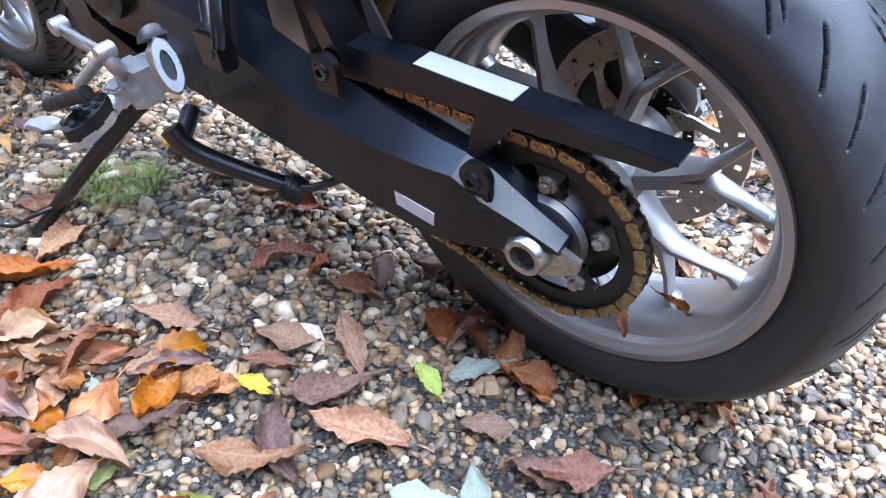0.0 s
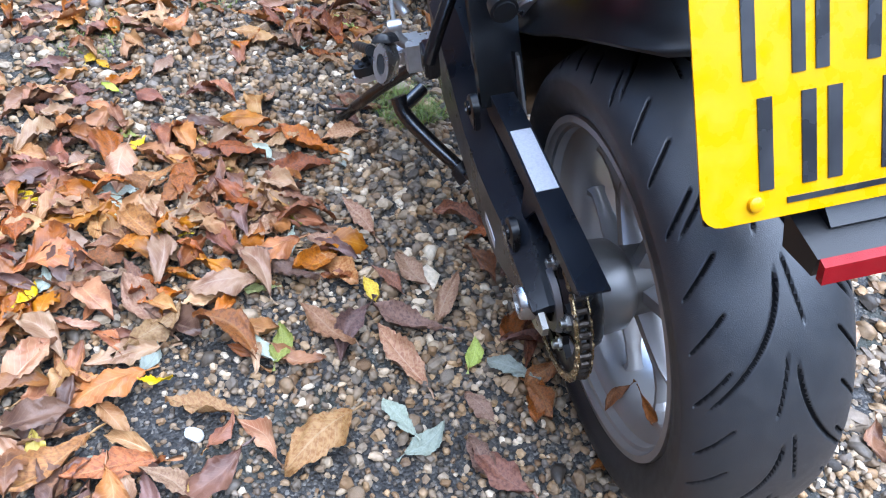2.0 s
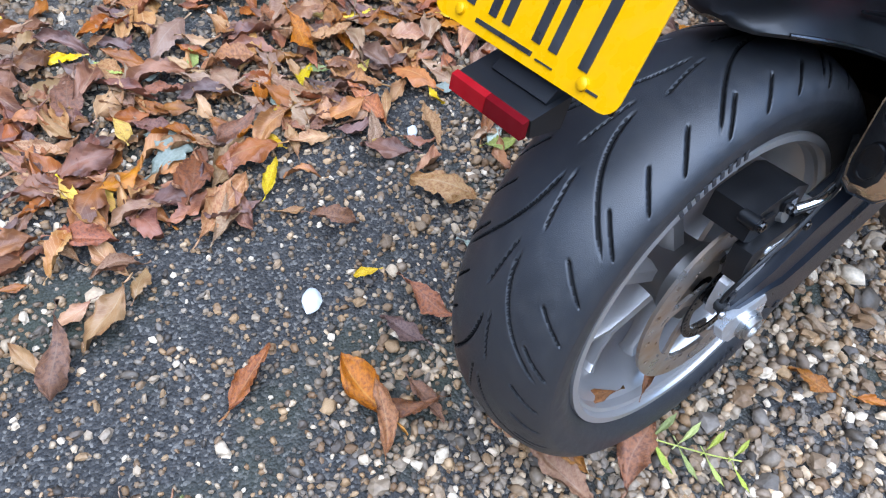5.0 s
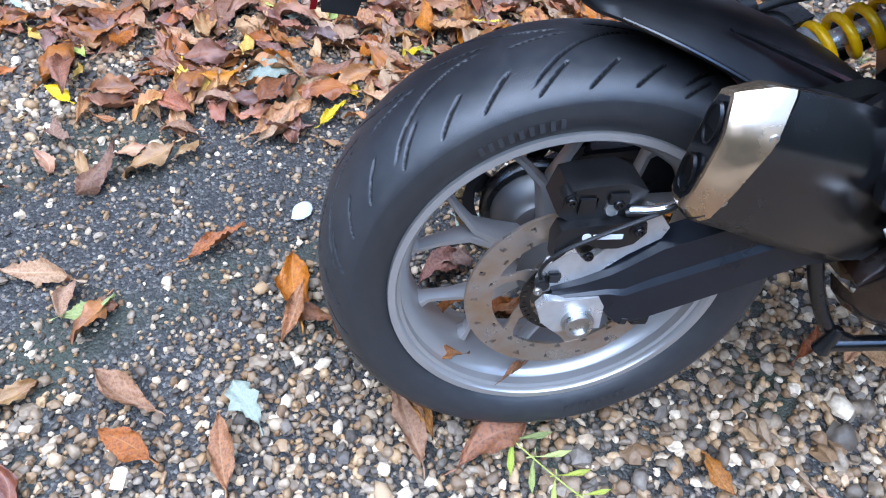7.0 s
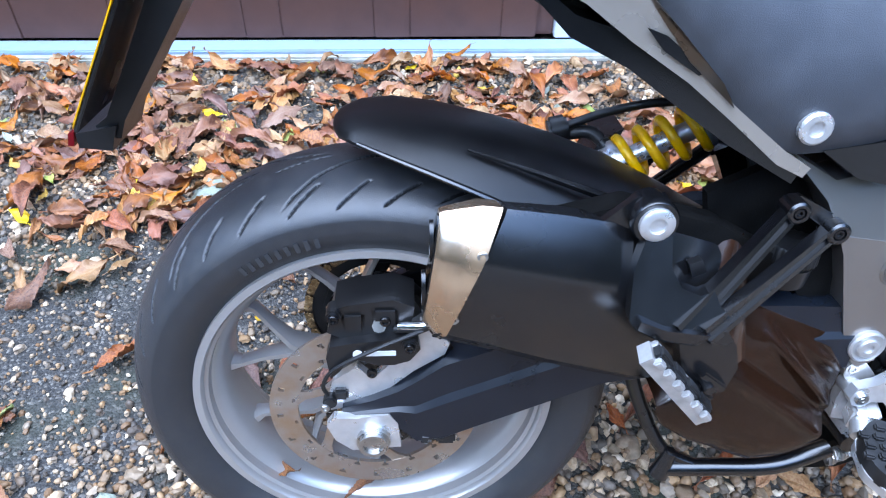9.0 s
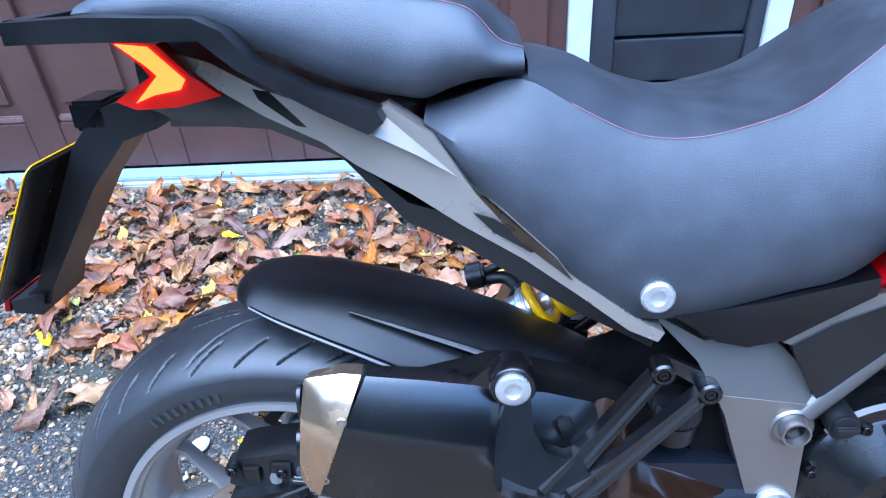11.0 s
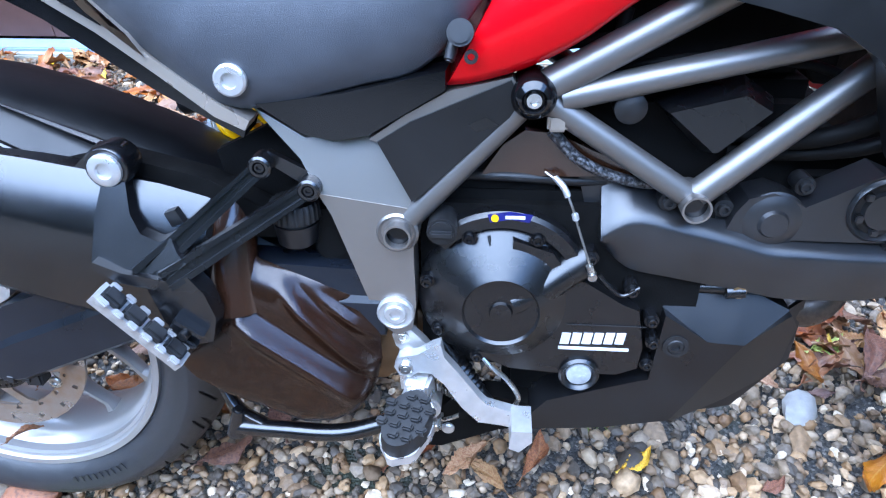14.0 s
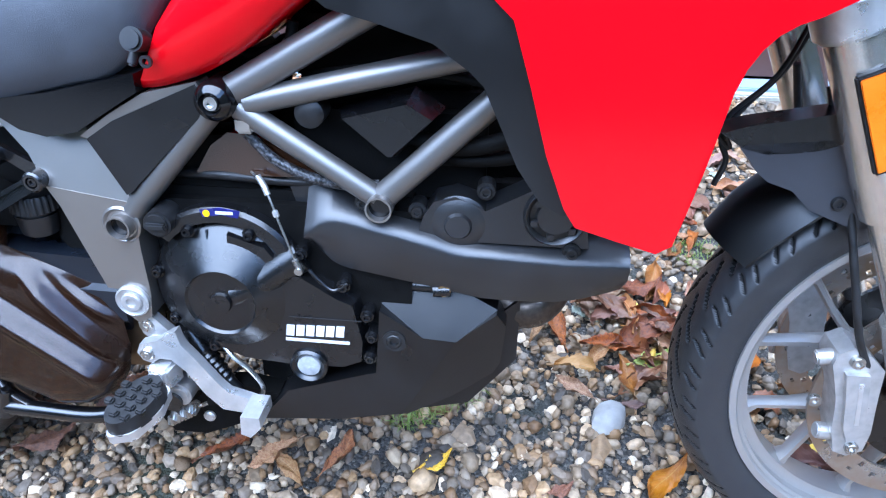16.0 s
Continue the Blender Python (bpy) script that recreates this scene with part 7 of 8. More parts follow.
# ---- gravel ----
rng = np.random.default_rng(7)


def pebble_shape(seed, rings=3, seg=7):
    """Upper skin of a rounded pebble of unit radius."""
    r = np.random.default_rng(seed)
    pts = []
    for k in range(rings):
        el = (-0.45, 0.30, 0.92)[k] if rings == 3 else (-0.3, 0.6)[k]
        for j in range(seg):
            a = 2 * np.pi * (j + 0.5 * (k % 2)) / seg
            q = 1 + 0.24 * float(np.clip(r.standard_normal(), -1.6, 1.6))
            pts.append((q * np.cos(el) * np.cos(a), q * np.cos(el) * np.sin(a), np.sin(el) * (1 + 0.08 * r.standard_normal())))
    pts.append((0.1 * r.standard_normal(), 0.1 * r.standard_normal(), 1.02))
    faces = []
    for k in range(rings - 1):
        for j in range(seg):
            a, b = k * seg + j, k * seg + (j + 1) % seg
            c, d = (k + 1) * seg + (j + 1) % seg, (k + 1) * seg + j
            faces += [(a, b, c), (a, c, d)]
    top = rings * seg
    faces += [((rings - 1) * seg + j, (rings - 1) * seg + (j + 1) % seg, top) for j in range(seg)]
    return np.array(pts), np.array(faces)


def soil_patch(x, y):
    """How bare the ground is, from 0 (thick gravel) to 1 (trodden soil with few stones)."""
    a = np.exp(-(((x + 0.42) / 0.42) ** 2 + ((y - 0.46) / 0.34) ** 2))
    b = np.exp(-(((x + 0.75) / 0.35) ** 2 + ((y - 0.25) / 0.3) ** 2))
    c = np.exp(-(((x - 0.02) / 0.22) ** 2 + ((y - 0.68) / 0.2) ** 2)) * 0.8
    d = np.exp(-(((x + 0.3) / 0.9) ** 2 + ((y - 1.2) / 0.25) ** 2)) * 0.35
    wob = 0.22 * np.sin(x * 11 + 3 * np.sin(y * 7)) * np.sin(y * 13 + 2 * np.sin(x * 5))
    return np.clip(np.maximum.reduce([a, b, c, d]) * 1.25 + wob * np.maximum.reduce([a, b, c, d]), 0, 1)


def pebble_field(name, x0, x1, y0, y1, cell, mean, rings, seg, label, skip=None, floor=0.0):
    """Loose pebbles over a stretch of the drive, as one mesh."""
    nx, ny = int((x1 - x0) / cell), int((y1 - y0) / cell)
    gx, gy = np.meshgrid(np.arange(nx), np.arange(ny), indexing="ij")
    x = x0 + (gx.ravel() + 0.5 * (gy.ravel() % 2) + rng.uniform(-0.42, 0.42, nx * ny)) * cell
    y = y0 + (gy.ravel() + rng.uniform(-0.42, 0.42, nx * ny)) * cell
    bare = soil_patch(x, y)
    coarse = 1 / (1 + np.exp(-(x - 0.25 - 0.8 * (y - 0.1)) / 0.12))
    ok = (rng.uniform(0, 1, len(x)) > 0.40 * coarse + 0.06) & (rng.uniform(0, 1, len(x)) > bare * 0.58 + floor) & (y < 1.488)
    if skip:
        ok &= ~skip(x, y)
    x, y, bare, coarse = x[ok], y[ok], bare[ok], coarse[ok]
    n = len(x)
    size = mean * np.exp(rng.normal(0, 0.32, n)) * (1 - 0.32 * bare) * (0.92 + 0.34 * coarse)
    size *= np.where(rng.uniform(0, 1, n) > 0.985, 1.55, 1.0)
    sx, sy, sz = size * rng.uniform(0.85, 1.35, n), size * rng.uniform(0.72, 1.0, n), size * rng.uniform(0.55, 0.95, n)
    turn, tip, lean = rng.uniform(0, 2 * np.pi, n), rng.normal(0, 0.25, n), rng.uniform(0, 2 * np.pi, n)
    z = sz * rng.uniform(0.1, 0.6, n) * (1 - 0.5 * bare) + rng.uniform(0, 0.0035, n) - 0.004
    kinds = [pebble_shape(100 + k, rings, seg) for k in range(14)]
    pick = rng.integers(0, len(kinds), n)
    V, F, S, base = [], [], [], 0
    for k, (pts, faces) in enumerate(kinds):
        m = np.where(pick == k)[0]
        S.append(np.full(len(m) * len(faces), k > 5))
        p = pts[None] * np.stack([sx[m], sy[m], sz[m]], -1)[:, None]
        c, s = np.cos(turn[m])[:, None], np.sin(turn[m])[:, None]
        px, py = p[..., 0] * c - p[..., 1] * s, p[..., 0] * s + p[..., 1] * c
        pz = p[..., 2] + px * np.sin(tip[m])[:, None] * np.cos(lean[m])[:, None] + py * np.sin(tip[m])[:, None] * np.sin(lean[m])[:, None]
        V.append(np.stack([px + x[m][:, None], py + y[m][:, None], pz + z[m][:, None]], -1).reshape(-1, 3))
        F.append((faces[None] + (np.arange(len(m)) * len(pts))[:, None, None] + base).reshape(-1, 3))
        base += len(m) * len(pts)
    V, F, S = np.concatenate(V), np.concatenate(F), np.concatenate(S)
    me = bpy.data.meshes.new(name)
    me.vertices.add(len(V))
    me.vertices.foreach_set("co", V.astype(np.float32).ravel())
    me.loops.add(F.size)
    me.loops.foreach_set("vertex_index", F.astype(np.int32).ravel())
    me.polygons.add(len(F))
    me.polygons.foreach_set("loop_start", np.arange(0, F.size, 3, dtype=np.int32))
    me.polygons.foreach_set("use_smooth", S)
    me.update(calc_edges=True)
    me.materials.append(pebble_many)
    ob = new(name, me)
    return tagged(ob, label, "gravel", kind="stuff")


NEAR = lambda x, y: (x > -0.95) & (x < 1.5) & (y > -0.45) & (y < 1.0)
pebble_field("gravel", -0.95, 1.5, -0.45, 1.0, 0.0114, 0.0070, 3, 6, "loose rounded river gravel in grey, tan and white")
pebble_field("far_gravel", -1.5, 2.7, -1.7, 1.5, 0.0165, 0.0088, 2, 6, "loose rounded river gravel further off", NEAR)

# the stones nearest the rear wheel, each its own piece of the ground
stone_meshes = []
for k in range(8):
    pts, faces = pebble_shape(300 + k)
    me = bpy.data.meshes.new("pebble")
    me.from_pydata(pts.tolist(), [], faces.tolist())
    me.polygons.foreach_set("use_smooth", np.ones(len(faces), bool))
    me.materials.append(pebble_one)
    stone_meshes.append(me)
for k in range(280):
    a, d = rng.uniform(0, 2 * np.pi), 0.10 + 0.42 * math.sqrt(rng.uniform(0, 1))
    s = 0.0080 * math.exp(rng.normal(0, 0.28))
    ob = new("pebble", stone_meshes[k % 8])
    ob.parent = ground
    ob.matrix_basis = Matrix.Translation((0.05 + d * math.cos(a), d * math.sin(a) * 0.9, s * 0.55)) @ Matrix.Rotation(rng.uniform(0, 6.28), 4, "Z") @ Matrix.Rotation(rng.normal(0, 0.25), 4, "X") @ Matrix.Diagonal((s * 1.15, s * 0.9, s * 0.62, 1))

# ---- leaves ----
def leaf_arrays(seed, length=1.0, width=0.42, curl=0.5, bend=0.3, teeth=16, lobes=0):
    """Vertices, faces and leaf coordinates of one curled leaf of unit length with a stalk."""
    r = np.random.default_rng(seed)
    nu, nv = 9, 23
    v = np.linspace(0, 1, nv)
    w = 0.5 * width * np.sin(np.pi * np.clip(v, 0.0, 1.0) ** r.uniform(0.8, 1.35)) ** r.uniform(0.75, 1.05)
    if lobes:
        w *= 0.72 + 0.38 * np.abs(np.sin(np.pi * lobes * v))
    saw = 1 + 0.035 * ((np.arange(nv) % 2) * 2 - 1)
    w = np.maximum(w * saw, 0.004)
    u = np.linspace(-1, 1, nu)
    U, Vv = np.meshgrid(u, v, indexing="xy")
    # torn and uneven margins, each side its own
    ragged = 1 + 0.09 * np.sin(9 * Vv + r.uniform(0, 6) + 2.0 * np.sign(U)) + 0.06 * np.sin(21 * Vv + r.uniform(0, 6) + 3.0 * np.sign(U))
    X = U * w[:, None] * (1 + (ragged - 1) * np.abs(U) ** 2)
    X = X + 0.06 * r.normal() * np.sin(np.pi * Vv)
    Y = Vv - 0.5
    cr = 0.55 * curl * (0.5 + 0.8 * r.uniform())
    asym = 0.7 * r.normal()
    Z = cr * width * (np.abs(U) ** 1.6) * (w / w.max())[:, None] * (1 + asym * U) * 0.8
    X = X * (1 - 0.30 * min(1.0, abs(cr)) * np.abs(U) ** 2)
    Z += bend * r.normal() * 0.5 * (Vv - 0.5) ** 2 * 1.6 + 0.08 * r.normal() * (Vv - 0.5)
    Z += 0.16 * r.uniform(-0.3, 1.0) * np.clip(Vv - r.uniform(0.6, 0.8), 0, 1) ** 1.5 * 3
    tw = 0.6 * r.normal()
    X, Z = X * np.cos(tw * (Vv - 0.5)) - Z * np.sin(tw * (Vv - 0.5)), X * np.sin(tw * (Vv - 0.5)) + Z * np.cos(tw * (Vv - 0.5))
    Z += 0.05 * np.sin(8 * Vv + 5 * U + r.uniform(0, 6)) * np.abs(U) + 0.03 * np.sin(19 * Vv + 8 * U + r.uniform(0, 6)) * np.abs(U) + 0.02 * r.standard_normal(X.shape) * np.abs(U)
    # pleats between the side veins
    Z += 0.034 * np.abs(np.sin(np.pi * 7 * (Vv - 0.3 * np.abs(U) * width))) * np.abs(U) ** 0.5 * (1.05 - np.abs(U)) * (width / 0.42)
    Z -= Z.min()
    V = np.stack([X, Y, Z], -1).reshape(-1, 3)
    UV = np.stack([U * 0.5 + 0.5, Vv], -1).reshape(-1, 2)
    i, j = np.meshgrid(np.arange(nv - 1), np.arange(nu - 1), indexing="ij")
    F = np.stack([i * nu + j, i * nu + j + 1, (i + 1) * nu + j + 1, (i + 1) * nu + j], -1).reshape(-1, 4)
    # stalk: a thin three-sided rod beyond the base
    b, base = V[nu // 2], len(V)
    st = []
    for t in range(3):
        for k in range(3):
            a = 2 * np.pi * k / 3
            st.append((b[0] + 0.012 * np.cos(a) + 0.03 * t * r.normal() * 0.5, b[1] - 0.09 * t, max(0.002, b[2] + 0.012 * np.sin(a) * (1 - 0.2 * t))))
    SF = [(base + t * 3 + k, base + t * 3 + (k + 1) % 3, base + (t + 1) * 3 + (k + 1) % 3, base + (t + 1) * 3 + k) for t in range(2) for k in range(3)]
    V = np.concatenate([V, np.array(st)])
    UV = np.concatenate([UV, np.tile([[0.5, 0.02]], (9, 1))])
    return V, np.concatenate([F, np.array(SF)]), UV


SHAPES = [leaf_arrays(11 + k, width=w * 0.88, curl=c * 1.2, bend=b * 1.15, lobes=l) for k, (w, c, b, l) in enumerate(
    ((0.40, 0.5, 0.5, 0), (0.46, 0.9, 0.8, 0), (0.36, 0.3, 0.4, 0), (0.52, 0.7, 0.9, 0), (0.44, -0.5, 0.7, 0), (0.38, 1.1, 0.5, 0), (0.50, 0.25, 0.6, 0), (0.42, 0.6, 1.2, 0), (0.34, 0.8, 1.0, 0), (0.56, -0.3, 0.5, 0), (0.62, 0.2, 0.3, 3), (0.48, 0.08, 0.2, 0)))]


def leaf_mesh(k, tone):
    V, F, UV = SHAPES[k]
    me = bpy.data.meshes.new("fallen_leaf")
    me.from_pydata(V.tolist(), [], F.tolist())
    me.polygons.foreach_set("use_smooth", np.ones(len(F), bool))
    layer = me.uv_layers.new(name="leaf")
    idx = np.zeros(len(me.loops), np.int32)
    me.loops.foreach_get("vertex_index", idx)
    layer.data.foreach_set("uv", UV[idx].astype(np.float32).ravel())
    me.materials.append(leaf_single[tone])
    return me


leaf_cache = {}
WORDS = {k: w for k, w, *_ in LEAF_TONES}


def drop_leaf(x, y, tone, length, turn, k, z=0.008, tip=0.0, roll=0.0):
    """One leaf as a thing of its own, lying on the stones."""
    if (k, tone) not in leaf_cache:
        leaf_cache[k, tone] = leaf_mesh(k, tone)
    ob = new("fallen_leaf", leaf_cache[k, tone])
    ob.matrix_basis = Matrix.Translation((x, y, z)) @ Matrix.Rotation(radians(turn), 4, "Z") @ Matrix.Rotation(tip, 4, "X") @ Matrix.Rotation(roll, 4, "Y") @ Matrix.Diagonal((length, length, length, 1))
    return tagged(ob, WORDS[tone], "leaf", "fallen leaves")


# leaves that stand out, where they lie: x, y, length, turn, shape
for tone, spots in (
    ("yellow", ((0.932, -0.002, 0.075, -55, 11), (0.28, 0.33, 0.07, -80, 11), (-0.053, 0.604, 0.055, 40, 11), (-0.246, 0.716, 0.07, 20, 11), (-0.288, 0.634, 0.10, -40, 0), (-0.247, 0.348, 0.05, 70, 11), (0.115, -0.02, 0.06, 30, 2))),
    ("green", ((0.175, 0.494, 0.095, -100, 11), (0.119, 0.177, 0.075, -115, 11), (1.325, 0.272, 0.10, -60, 11), (-0.70, 0.13, 0.10, -70, 11), (0.30, 0.52, 0.06, 0, 11))),
    ("rust", ((1.145, 0.342, 0.11, 20, 3), (1.224, 0.393, 0.12, 75, 1), (1.289, 0.332, 0.1, -40, 7), (1.328, 0.475, 0.12, -75, 4))),
    ("tan", ((1.227, 0.264, 0.09, 140, 5), (1.174, 0.186, 0.09, 60, 0), (1.099, 0.329, 0.09, -15, 8))),
    ("pale", ((-0.029, 0.285, 0.092, -150, 11), (0.006, 0.322, 0.085, -60, 11), (0.076, 0.12, 0.09, -40, 11), (-0.43, 0.773, 0.13, -60, 10), (-0.434, -0.061, 0.10, 30, 10), (0.59, 0.782, 0.11, 20, 11), (0.55, 0.80, 0.10, -60, 11))),
    ("tan", ((0.477, 0.33, 0.125, -60, 2), (0.246, 0.193, 0.13, -120, 0), (0.325, 0.238, 0.12, -75, 6), (0.127, 0.295, 0.15, -60, 0), (0.188, 0.411, 0.14, -60, 4), (0.014, 0.188, 0.075, -60, 9), (0.763, 0.329, 0.13, 10, 5), (0.277, 0.707, 0.16, -50, 3), (-0.019, 0.441, 0.15, 40, 9), (-0.40, 0.60, 0.17, -55, 3), (-0.62, -0.037, 0.13, 60, 3), (0.685, -0.049, 0.10, 50, 2), (0.42, 0.40, 0.10, -30, 6))),
    ("orange", ((0.743, 0.412, 0.17, -30, 3), (0.551, 0.462, 0.15, -60, 4), (0.479, 0.429, 0.13, 10, 1), (0.296, 0.294, 0.09, -60, 7), (0.366, 0.413, 0.14, 40, 3), (0.193, 0.578, 0.16, -40, 1), (-0.003, 0.813, 0.15, 40, 3), (0.02, 0.093, 0.11, 80, 3), (-0.362, 0.151, 0.16, 10, 3), (-0.175, -0.086, 0.13, 30, 8), (-0.606, -0.121, 0.10, 60, 9), (-0.466, -0.14, 0.13, 10, 0), (-0.503, 0.267, 0.13, -60, 0), (0.299, -0.23, 0.09, 10, 6), (1.143, -0.036, 0.06, -60, 11), (0.759, 0.0, 0.11, -20, 5))),
    ("rust", ((0.103, 0.048, 0.14, -60, 1), (0.06, 0.06, 0.12, 20, 4), (0.13, 0.075, 0.13, 70, 8), (0.325, 0.113, 0.12, -70, 5), (0.414, 0.095, 0.07, 10, 6), (-0.327, 0.09, 0.11, 60, 4), (-0.056, -0.161, 0.15, -70, 6), (0.564, -0.003, 0.11, -50, 5), (0.254, -0.036, 0.12, -50, 4), (1.315, 0.33, 0.17, -60, 3), (1.383, 0.24, 0.16, -20, 1), (1.36, 0.36, 0.15, 40, 4), (1.25, 0.29, 0.13, 80, 7))),
    ("purple", ((0.202, 0.274, 0.14, -20, 3), (0.182, 0.364, 0.14, 60, 5), (0.336, 0.471, 0.15, -50, 4), (-0.098, 0.182, 0.13, -60, 6), (0.317, 0.04, 0.10, 30, 9), (-0.074, 0.198, 0.10, -80, 6), (-0.25, 0.22, 0.10, 20, 6), (1.40, 0.20, 0.14, -70, 4)))):
    for x, y, length, turn, k in spots:
        drop_leaf(x, y, tone, length * 0.9, turn, k, 0.008 + 0.006 * rng.uniform(), rng.normal(0, 0.08), rng.normal(0, 0.1))

# leaves caught inside the rear rim
for x, y, z, tone, length, turn, k in ((-0.134, -0.058, 0.157, "orange", 0.060, 70, 5), (-0.03, -0.058, 0.120, "rust", 0.058, -60, 8), (-0.066, 0.05, 0.135, "orange", 0.055, 30, 5), (-0.116, 0.03, 0.170, "rust", 0.060, 100, 8)):
    ob = drop_leaf(0, 0, tone, length, turn, k)
    ob.matrix_basis = pose(0, -0.059, 0.0006, LEAN_DEG) @ Matrix.Translation((x, y, z)) @ Matrix.Rotation(math.atan2(x, 0.315 - z), 4, "Y") @ Matrix.Rotation(radians(turn), 4, "Z") @ Matrix.Diagonal((length, length, length, 1))
    tagged(ob, "dry brown leaf caught inside the rear wheel rim", "leaf", "fallen leaves")
for tone, x, y, length, turn, k, tip in (("rust", 0.169, 0.085, 0.12, 60, 3, 0.15), ("rust", 0.104, 0.077, 0.12, -20, 1, 0.2), ("orange", 0.016, 0.095, 0.09, 100, 6, 0.1), ("tan", -0.203, -0.024, 0.10, 40, 0, 0.2), ("orange", -0.367, 0.107, 0.12, -20, 8, 0.3), ("tan", -0.187, -0.105, 0.14, 15, 0, 0.15), ("orange", -0.12, 0.02, 0.07, 0, 5, 0.3)):
    drop_leaf(x, y, tone, length, turn, k, 0.012, tip, 0.1)

# drifts between the bike and the doors
def drift(x, y):
    """How thickly leaves lie, 0 to 1."""
    a = 0.8 * math.exp(-(((x - 0.52) / 0.30) ** 2 + ((y - 0.66) / 0.22) ** 2))
    b = 0.82 * math.exp(-(((x - 0.35) / 0.55) ** 2 + ((y - 0.98) / 0.28) ** 2))
    c = 0.65 * math.exp(-(((x + 0.65) / 0.48) ** 2 + ((y - 1.12) / 0.30) ** 2))
    d = 0.6 * math.exp(-(((x + 0.15) / 0.28) ** 2 + ((y - 0.86) / 0.18) ** 2))
    e = 0.75 * math.exp(-(((x + 0.55) / 0.22) ** 2 + ((y - 0.72) / 0.14) ** 2))
    f = 0.55 * math.exp(-(((x - 1.33) / 0.16) ** 2 + ((y - 0.33) / 0.14) ** 2))
    g = 0.20 * math.exp(-(((x + 0.72) / 0.10) ** 2 + ((y - 0.10) / 0.10) ** 2))
    h = 0.25 * math.exp(-(((x - 1.35) / 0.5) ** 2 + ((y - 0.9) / 0.3) ** 2))
    return max(a, b, c, d, e, f, g, h, 0.035)


def clear(x, y):
    """Ground that stays free: below the wheels and the bike's middle."""
    return (abs(y + 0.03) < 0.09 and x < 0.30 and x > -0.12) or (abs(y + 0.05) < 0.08 and x > 1.35)


tones = [t[0] for t in LEAF_TONES]
odds = np.array([0.36, 0.27, 0.20, 0.09, 0.04, 0.02, 0.02])
placed, tries = 0, 0
heap = {}
while placed < 165 and tries < 20000:
    tries += 1
    x, y = rng.uniform(-0.95, 1.0), rng.uniform(-0.2, 1.1)
    if clear(x, y) or rng.uniform() > drift(x, y):
        continue
    key = (int(x * 12), int(y * 12))
    heap[key] = heap.get(key, 0) + 1
    tone = tones[rng.choice(7, p=odds)]
    small = tone in ("yellow", "green", "pale")
    drop_leaf(x, y, tone, rng.uniform(0.05, 0.08) if small else rng.uniform(0.075, 0.14), rng.uniform(0, 360), 11 if small else int(rng.integers(0, 10)), 0.008 + 0.007 * min(4, heap[key] - 1), rng.normal(0, 0.10), rng.normal(0, 0.14))
    placed += 1

# the rest of the litter, as one mass
V_, F_, UV_, M_, base = [], [], [], [], 0
count = 0
while count < 1500:
    x, y = rng.uniform(-1.8, 2.5), rng.uniform(-2.3, 1.47)
    d = drift(x, y) if y > -0.25 else 0.05
    if y > 1.30 and x < 0.3:
        d = max(d, 0.35)
    if clear(x, y) or rng.uniform() > d:
        continue
    if d < 0.12 and -0.75 < x < 1.2 and -0.3 < y < 0.45 and rng.uniform() > 0.12:
        continue
    kk = int(rng.integers(0, 10))
    tone = int(rng.choice(7, p=odds))
    L = rng.uniform(0.045, 0.075) if tone >= 4 else rng.uniform(0.06, 0.135)
    V, F, UV = SHAPES[11 if tone >= 4 else kk]
    m = Matrix.Translation((x, y, 0.006 + rng.uniform(0, 0.028) * d)) @ Matrix.Rotation(rng.uniform(0, 6.28), 4, "Z") @ Matrix.Rotation(rng.normal(0, 0.15), 4, "X") @ Matrix.Rotation(rng.normal(0, 0.2), 4, "Y") @ Matrix.Diagonal((L, L, L, 1))
    mm = np.array(m)
    V_.append(V @ mm[:3, :3].T + mm[:3, 3])
    F_.append(F + base)
    UV_.append(UV)
    M_.append(np.full(len(F), tone))
    base += len(V)
    count += 1
V_, F_, UV_, M_ = np.concatenate(V_), np.concatenate(F_), np.concatenate(UV_), np.concatenate(M_)
me = bpy.data.meshes.new("leaf_litter")
me.from_pydata(V_.tolist(), [], F_.tolist())
me.polygons.foreach_set("use_smooth", np.ones(len(F_), bool))
for t in tones:
    me.materials.append(leaf_island[t])
me.polygons.foreach_set("material_index", M_.astype(np.int32))
layer = me.uv_layers.new(name="leaf")
idx = np.zeros(len(me.loops), np.int32)
me.loops.foreach_get("vertex_index", idx)
layer.data.foreach_set("uv", UV_[idx].astype(np.float32).ravel())
tagged(new("leaf_litter", me), "drifts of tan, orange and rust dead leaves on gravel", "leaf litter", kind="stuff")


# a fallen ash leaf: a stem with paired leaflets
def ash_leaf(x, y, turn):
    stem = thing("compound_leaf", "yellow-green compound leaf with paired leaflets lying on gravel", "leaf", (x, y, 0.016))
    stem.rotation_euler = (0, 0, radians(turn))
    part("stem", hose([(0, -0.02, 0), (0.004, 0.06, 0.004), (0, 0.14, 0.0), (-0.004, 0.19, 0.002)], 0.0013, 6), leaf_single["green"], stem)
    for k in range(4):
        for s in (-1, 1):
            ob = new("leaflet", leaf_cache.setdefault((2, "green"), leaf_mesh(2, "green")))
            ob.parent = stem
            L = 0.062 - 0.006 * k
            ob.matrix_basis = Matrix.Translation((s * 0.024, 0.05 + 0.042 * k + 0.012, 0.002)) @ Matrix.Rotation(radians(-s * 55), 4, "Z") @ Matrix.Diagonal((L * 0.62, L * 1.15, L * 0.4, 1))
    return stem


ash_leaf(-0.05, -0.115, -140)

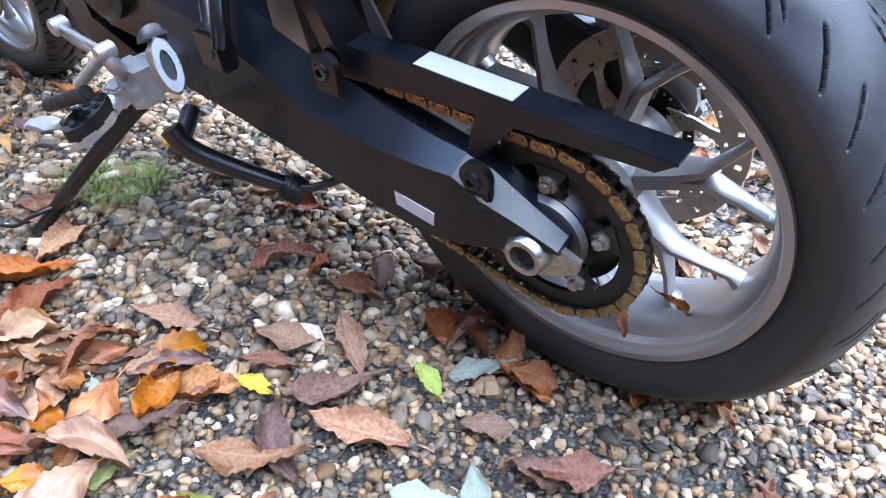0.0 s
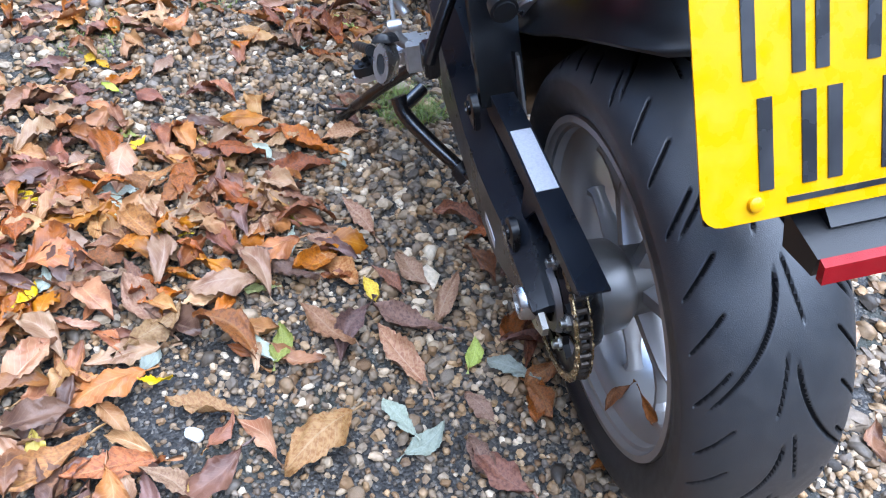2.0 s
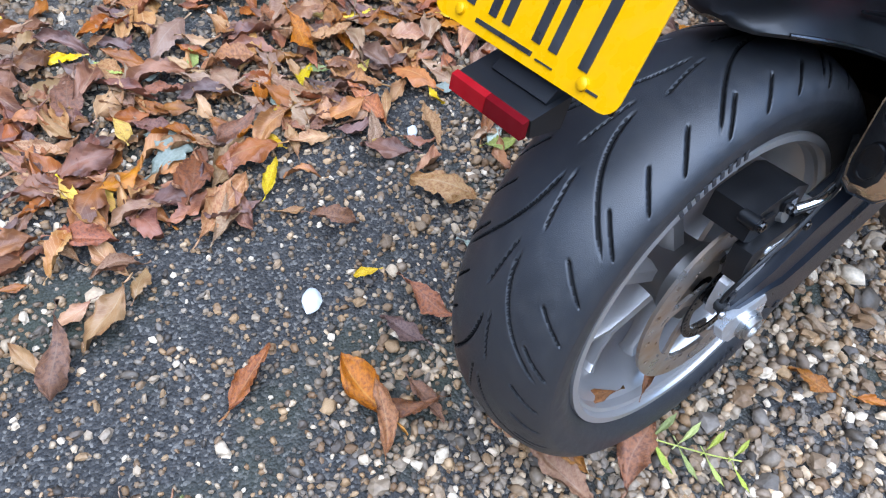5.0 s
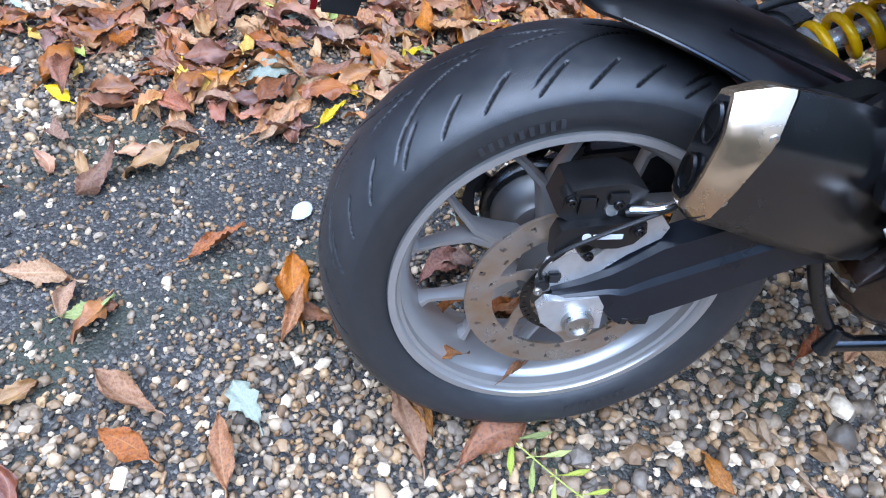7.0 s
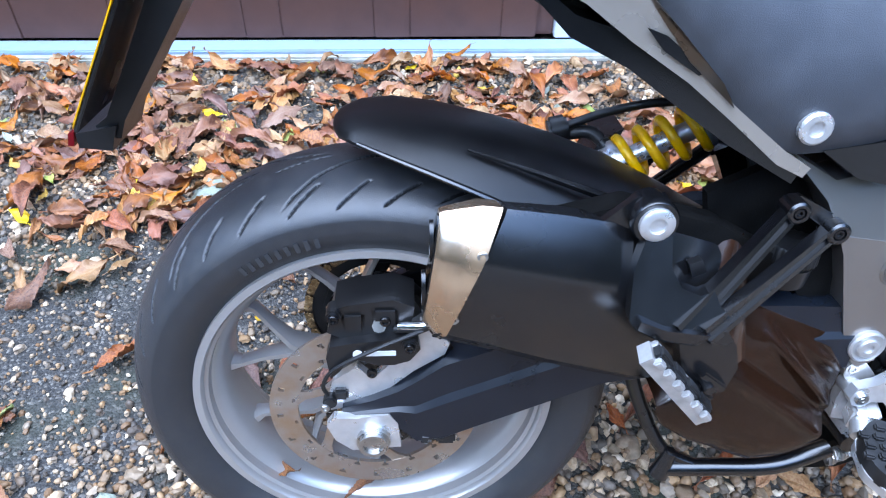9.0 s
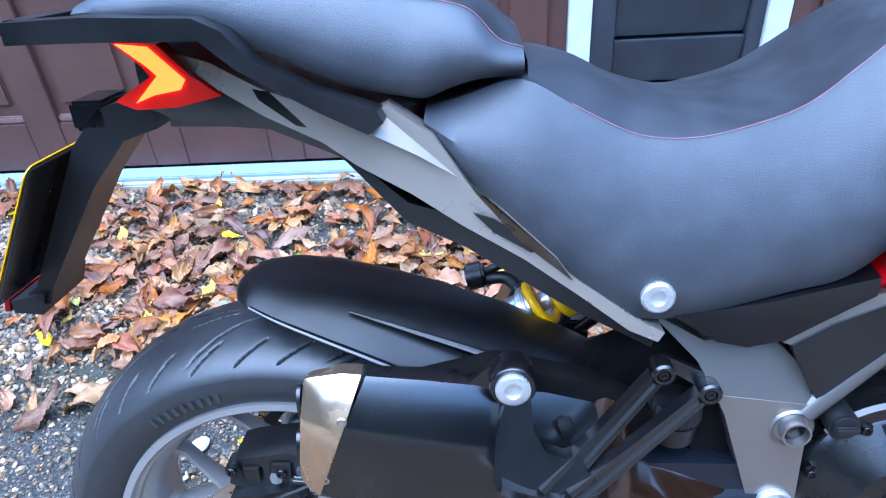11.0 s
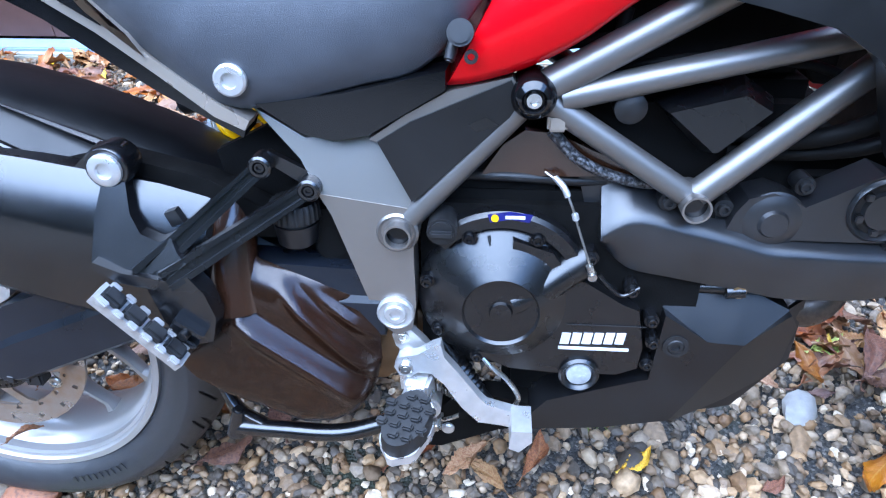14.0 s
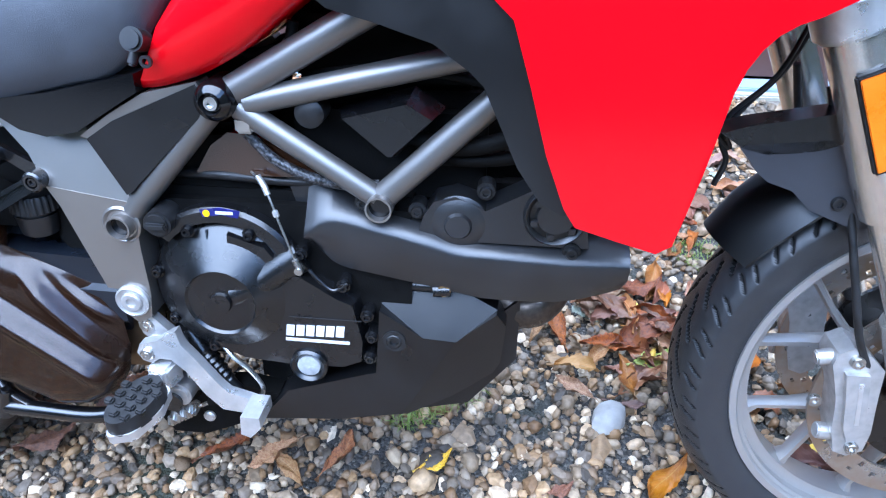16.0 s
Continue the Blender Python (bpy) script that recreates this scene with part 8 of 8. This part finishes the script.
# a white stone chip and a flat grey stone
for x, y, s, label in ((-0.354, 0.352, 0.022, "white broken stone chip on dark soil"), (0.03, 0.62, 0.014, "small white pebble on dark soil"), (1.236, 0.124, 0.036, "flat pale grey stone among gravel")):
    bm = bmesh.new()
    bmesh.ops.create_icosphere(bm, subdivisions=2, radius=1)
    for v in bm.verts:
        v.co *= 1 + 0.22 * noise.noise(v.co * 1.7 + Vector((x * 50, 0, 0)))
    bmesh.ops.transform(bm, matrix=Matrix.Translation((x, y, s * 0.3)) @ Matrix.Rotation(1.0, 4, "Z") @ Matrix.Diagonal((s * 1.2, s * 0.8, s * 0.5, 1)), verts=bm.verts)
    tagged(part("stone_chip", bm, white_stone if s < 0.03 else grey_stone, None), label, "stone")


# grass tufts between the stones
def grass(name, x, y, r, n, h, label):
    bm = bmesh.new()
    for _ in range(n):
        a, d = rng.uniform(0, 6.28), r * math.sqrt(rng.uniform())
        bx, by = x + d * math.cos(a), y + d * math.sin(a) * 0.7
        out, hh = rng.uniform(0, 6.28), h * rng.uniform(0.5, 1.2)
        dx, dy = math.cos(out), math.sin(out)
        w = 0.0013
        prev = None
        for k in range(4):
            t = k / 3
            cx_, cy_, cz_ = bx + dx * hh * 0.8 * t * t, by + dy * hh * 0.8 * t * t, hh * t * (1 - 0.25 * t)
            ww = w * (1 - t * 0.85)
            pair = (bm.verts.new((cx_ - dy * ww, cy_ + dx * ww, cz_)), bm.verts.new((cx_ + dy * ww, cy_ - dx * ww, cz_)))
            if prev:
                bm.faces.new((prev[0], prev[1], pair[1], pair[0]))
            prev = pair
    return tagged(part(name, bm, grass_green, None), label, "grass", kind="stuff")


grass("grass_tuft", 0.90, 0.17, 0.10, 420, 0.045, "small tuft of green grass growing through gravel")
grass("grass_tuft", 0.87, 0.10, 0.05, 160, 0.04, "small tuft of green grass growing through gravel")
grass("moss_tuft", 1.51, 0.63, 0.09, 300, 0.02, "low mossy green growth in gravel")
grass("moss_tuft", 1.30, 0.93, 0.16, 300, 0.02, "low mossy green growth in gravel")
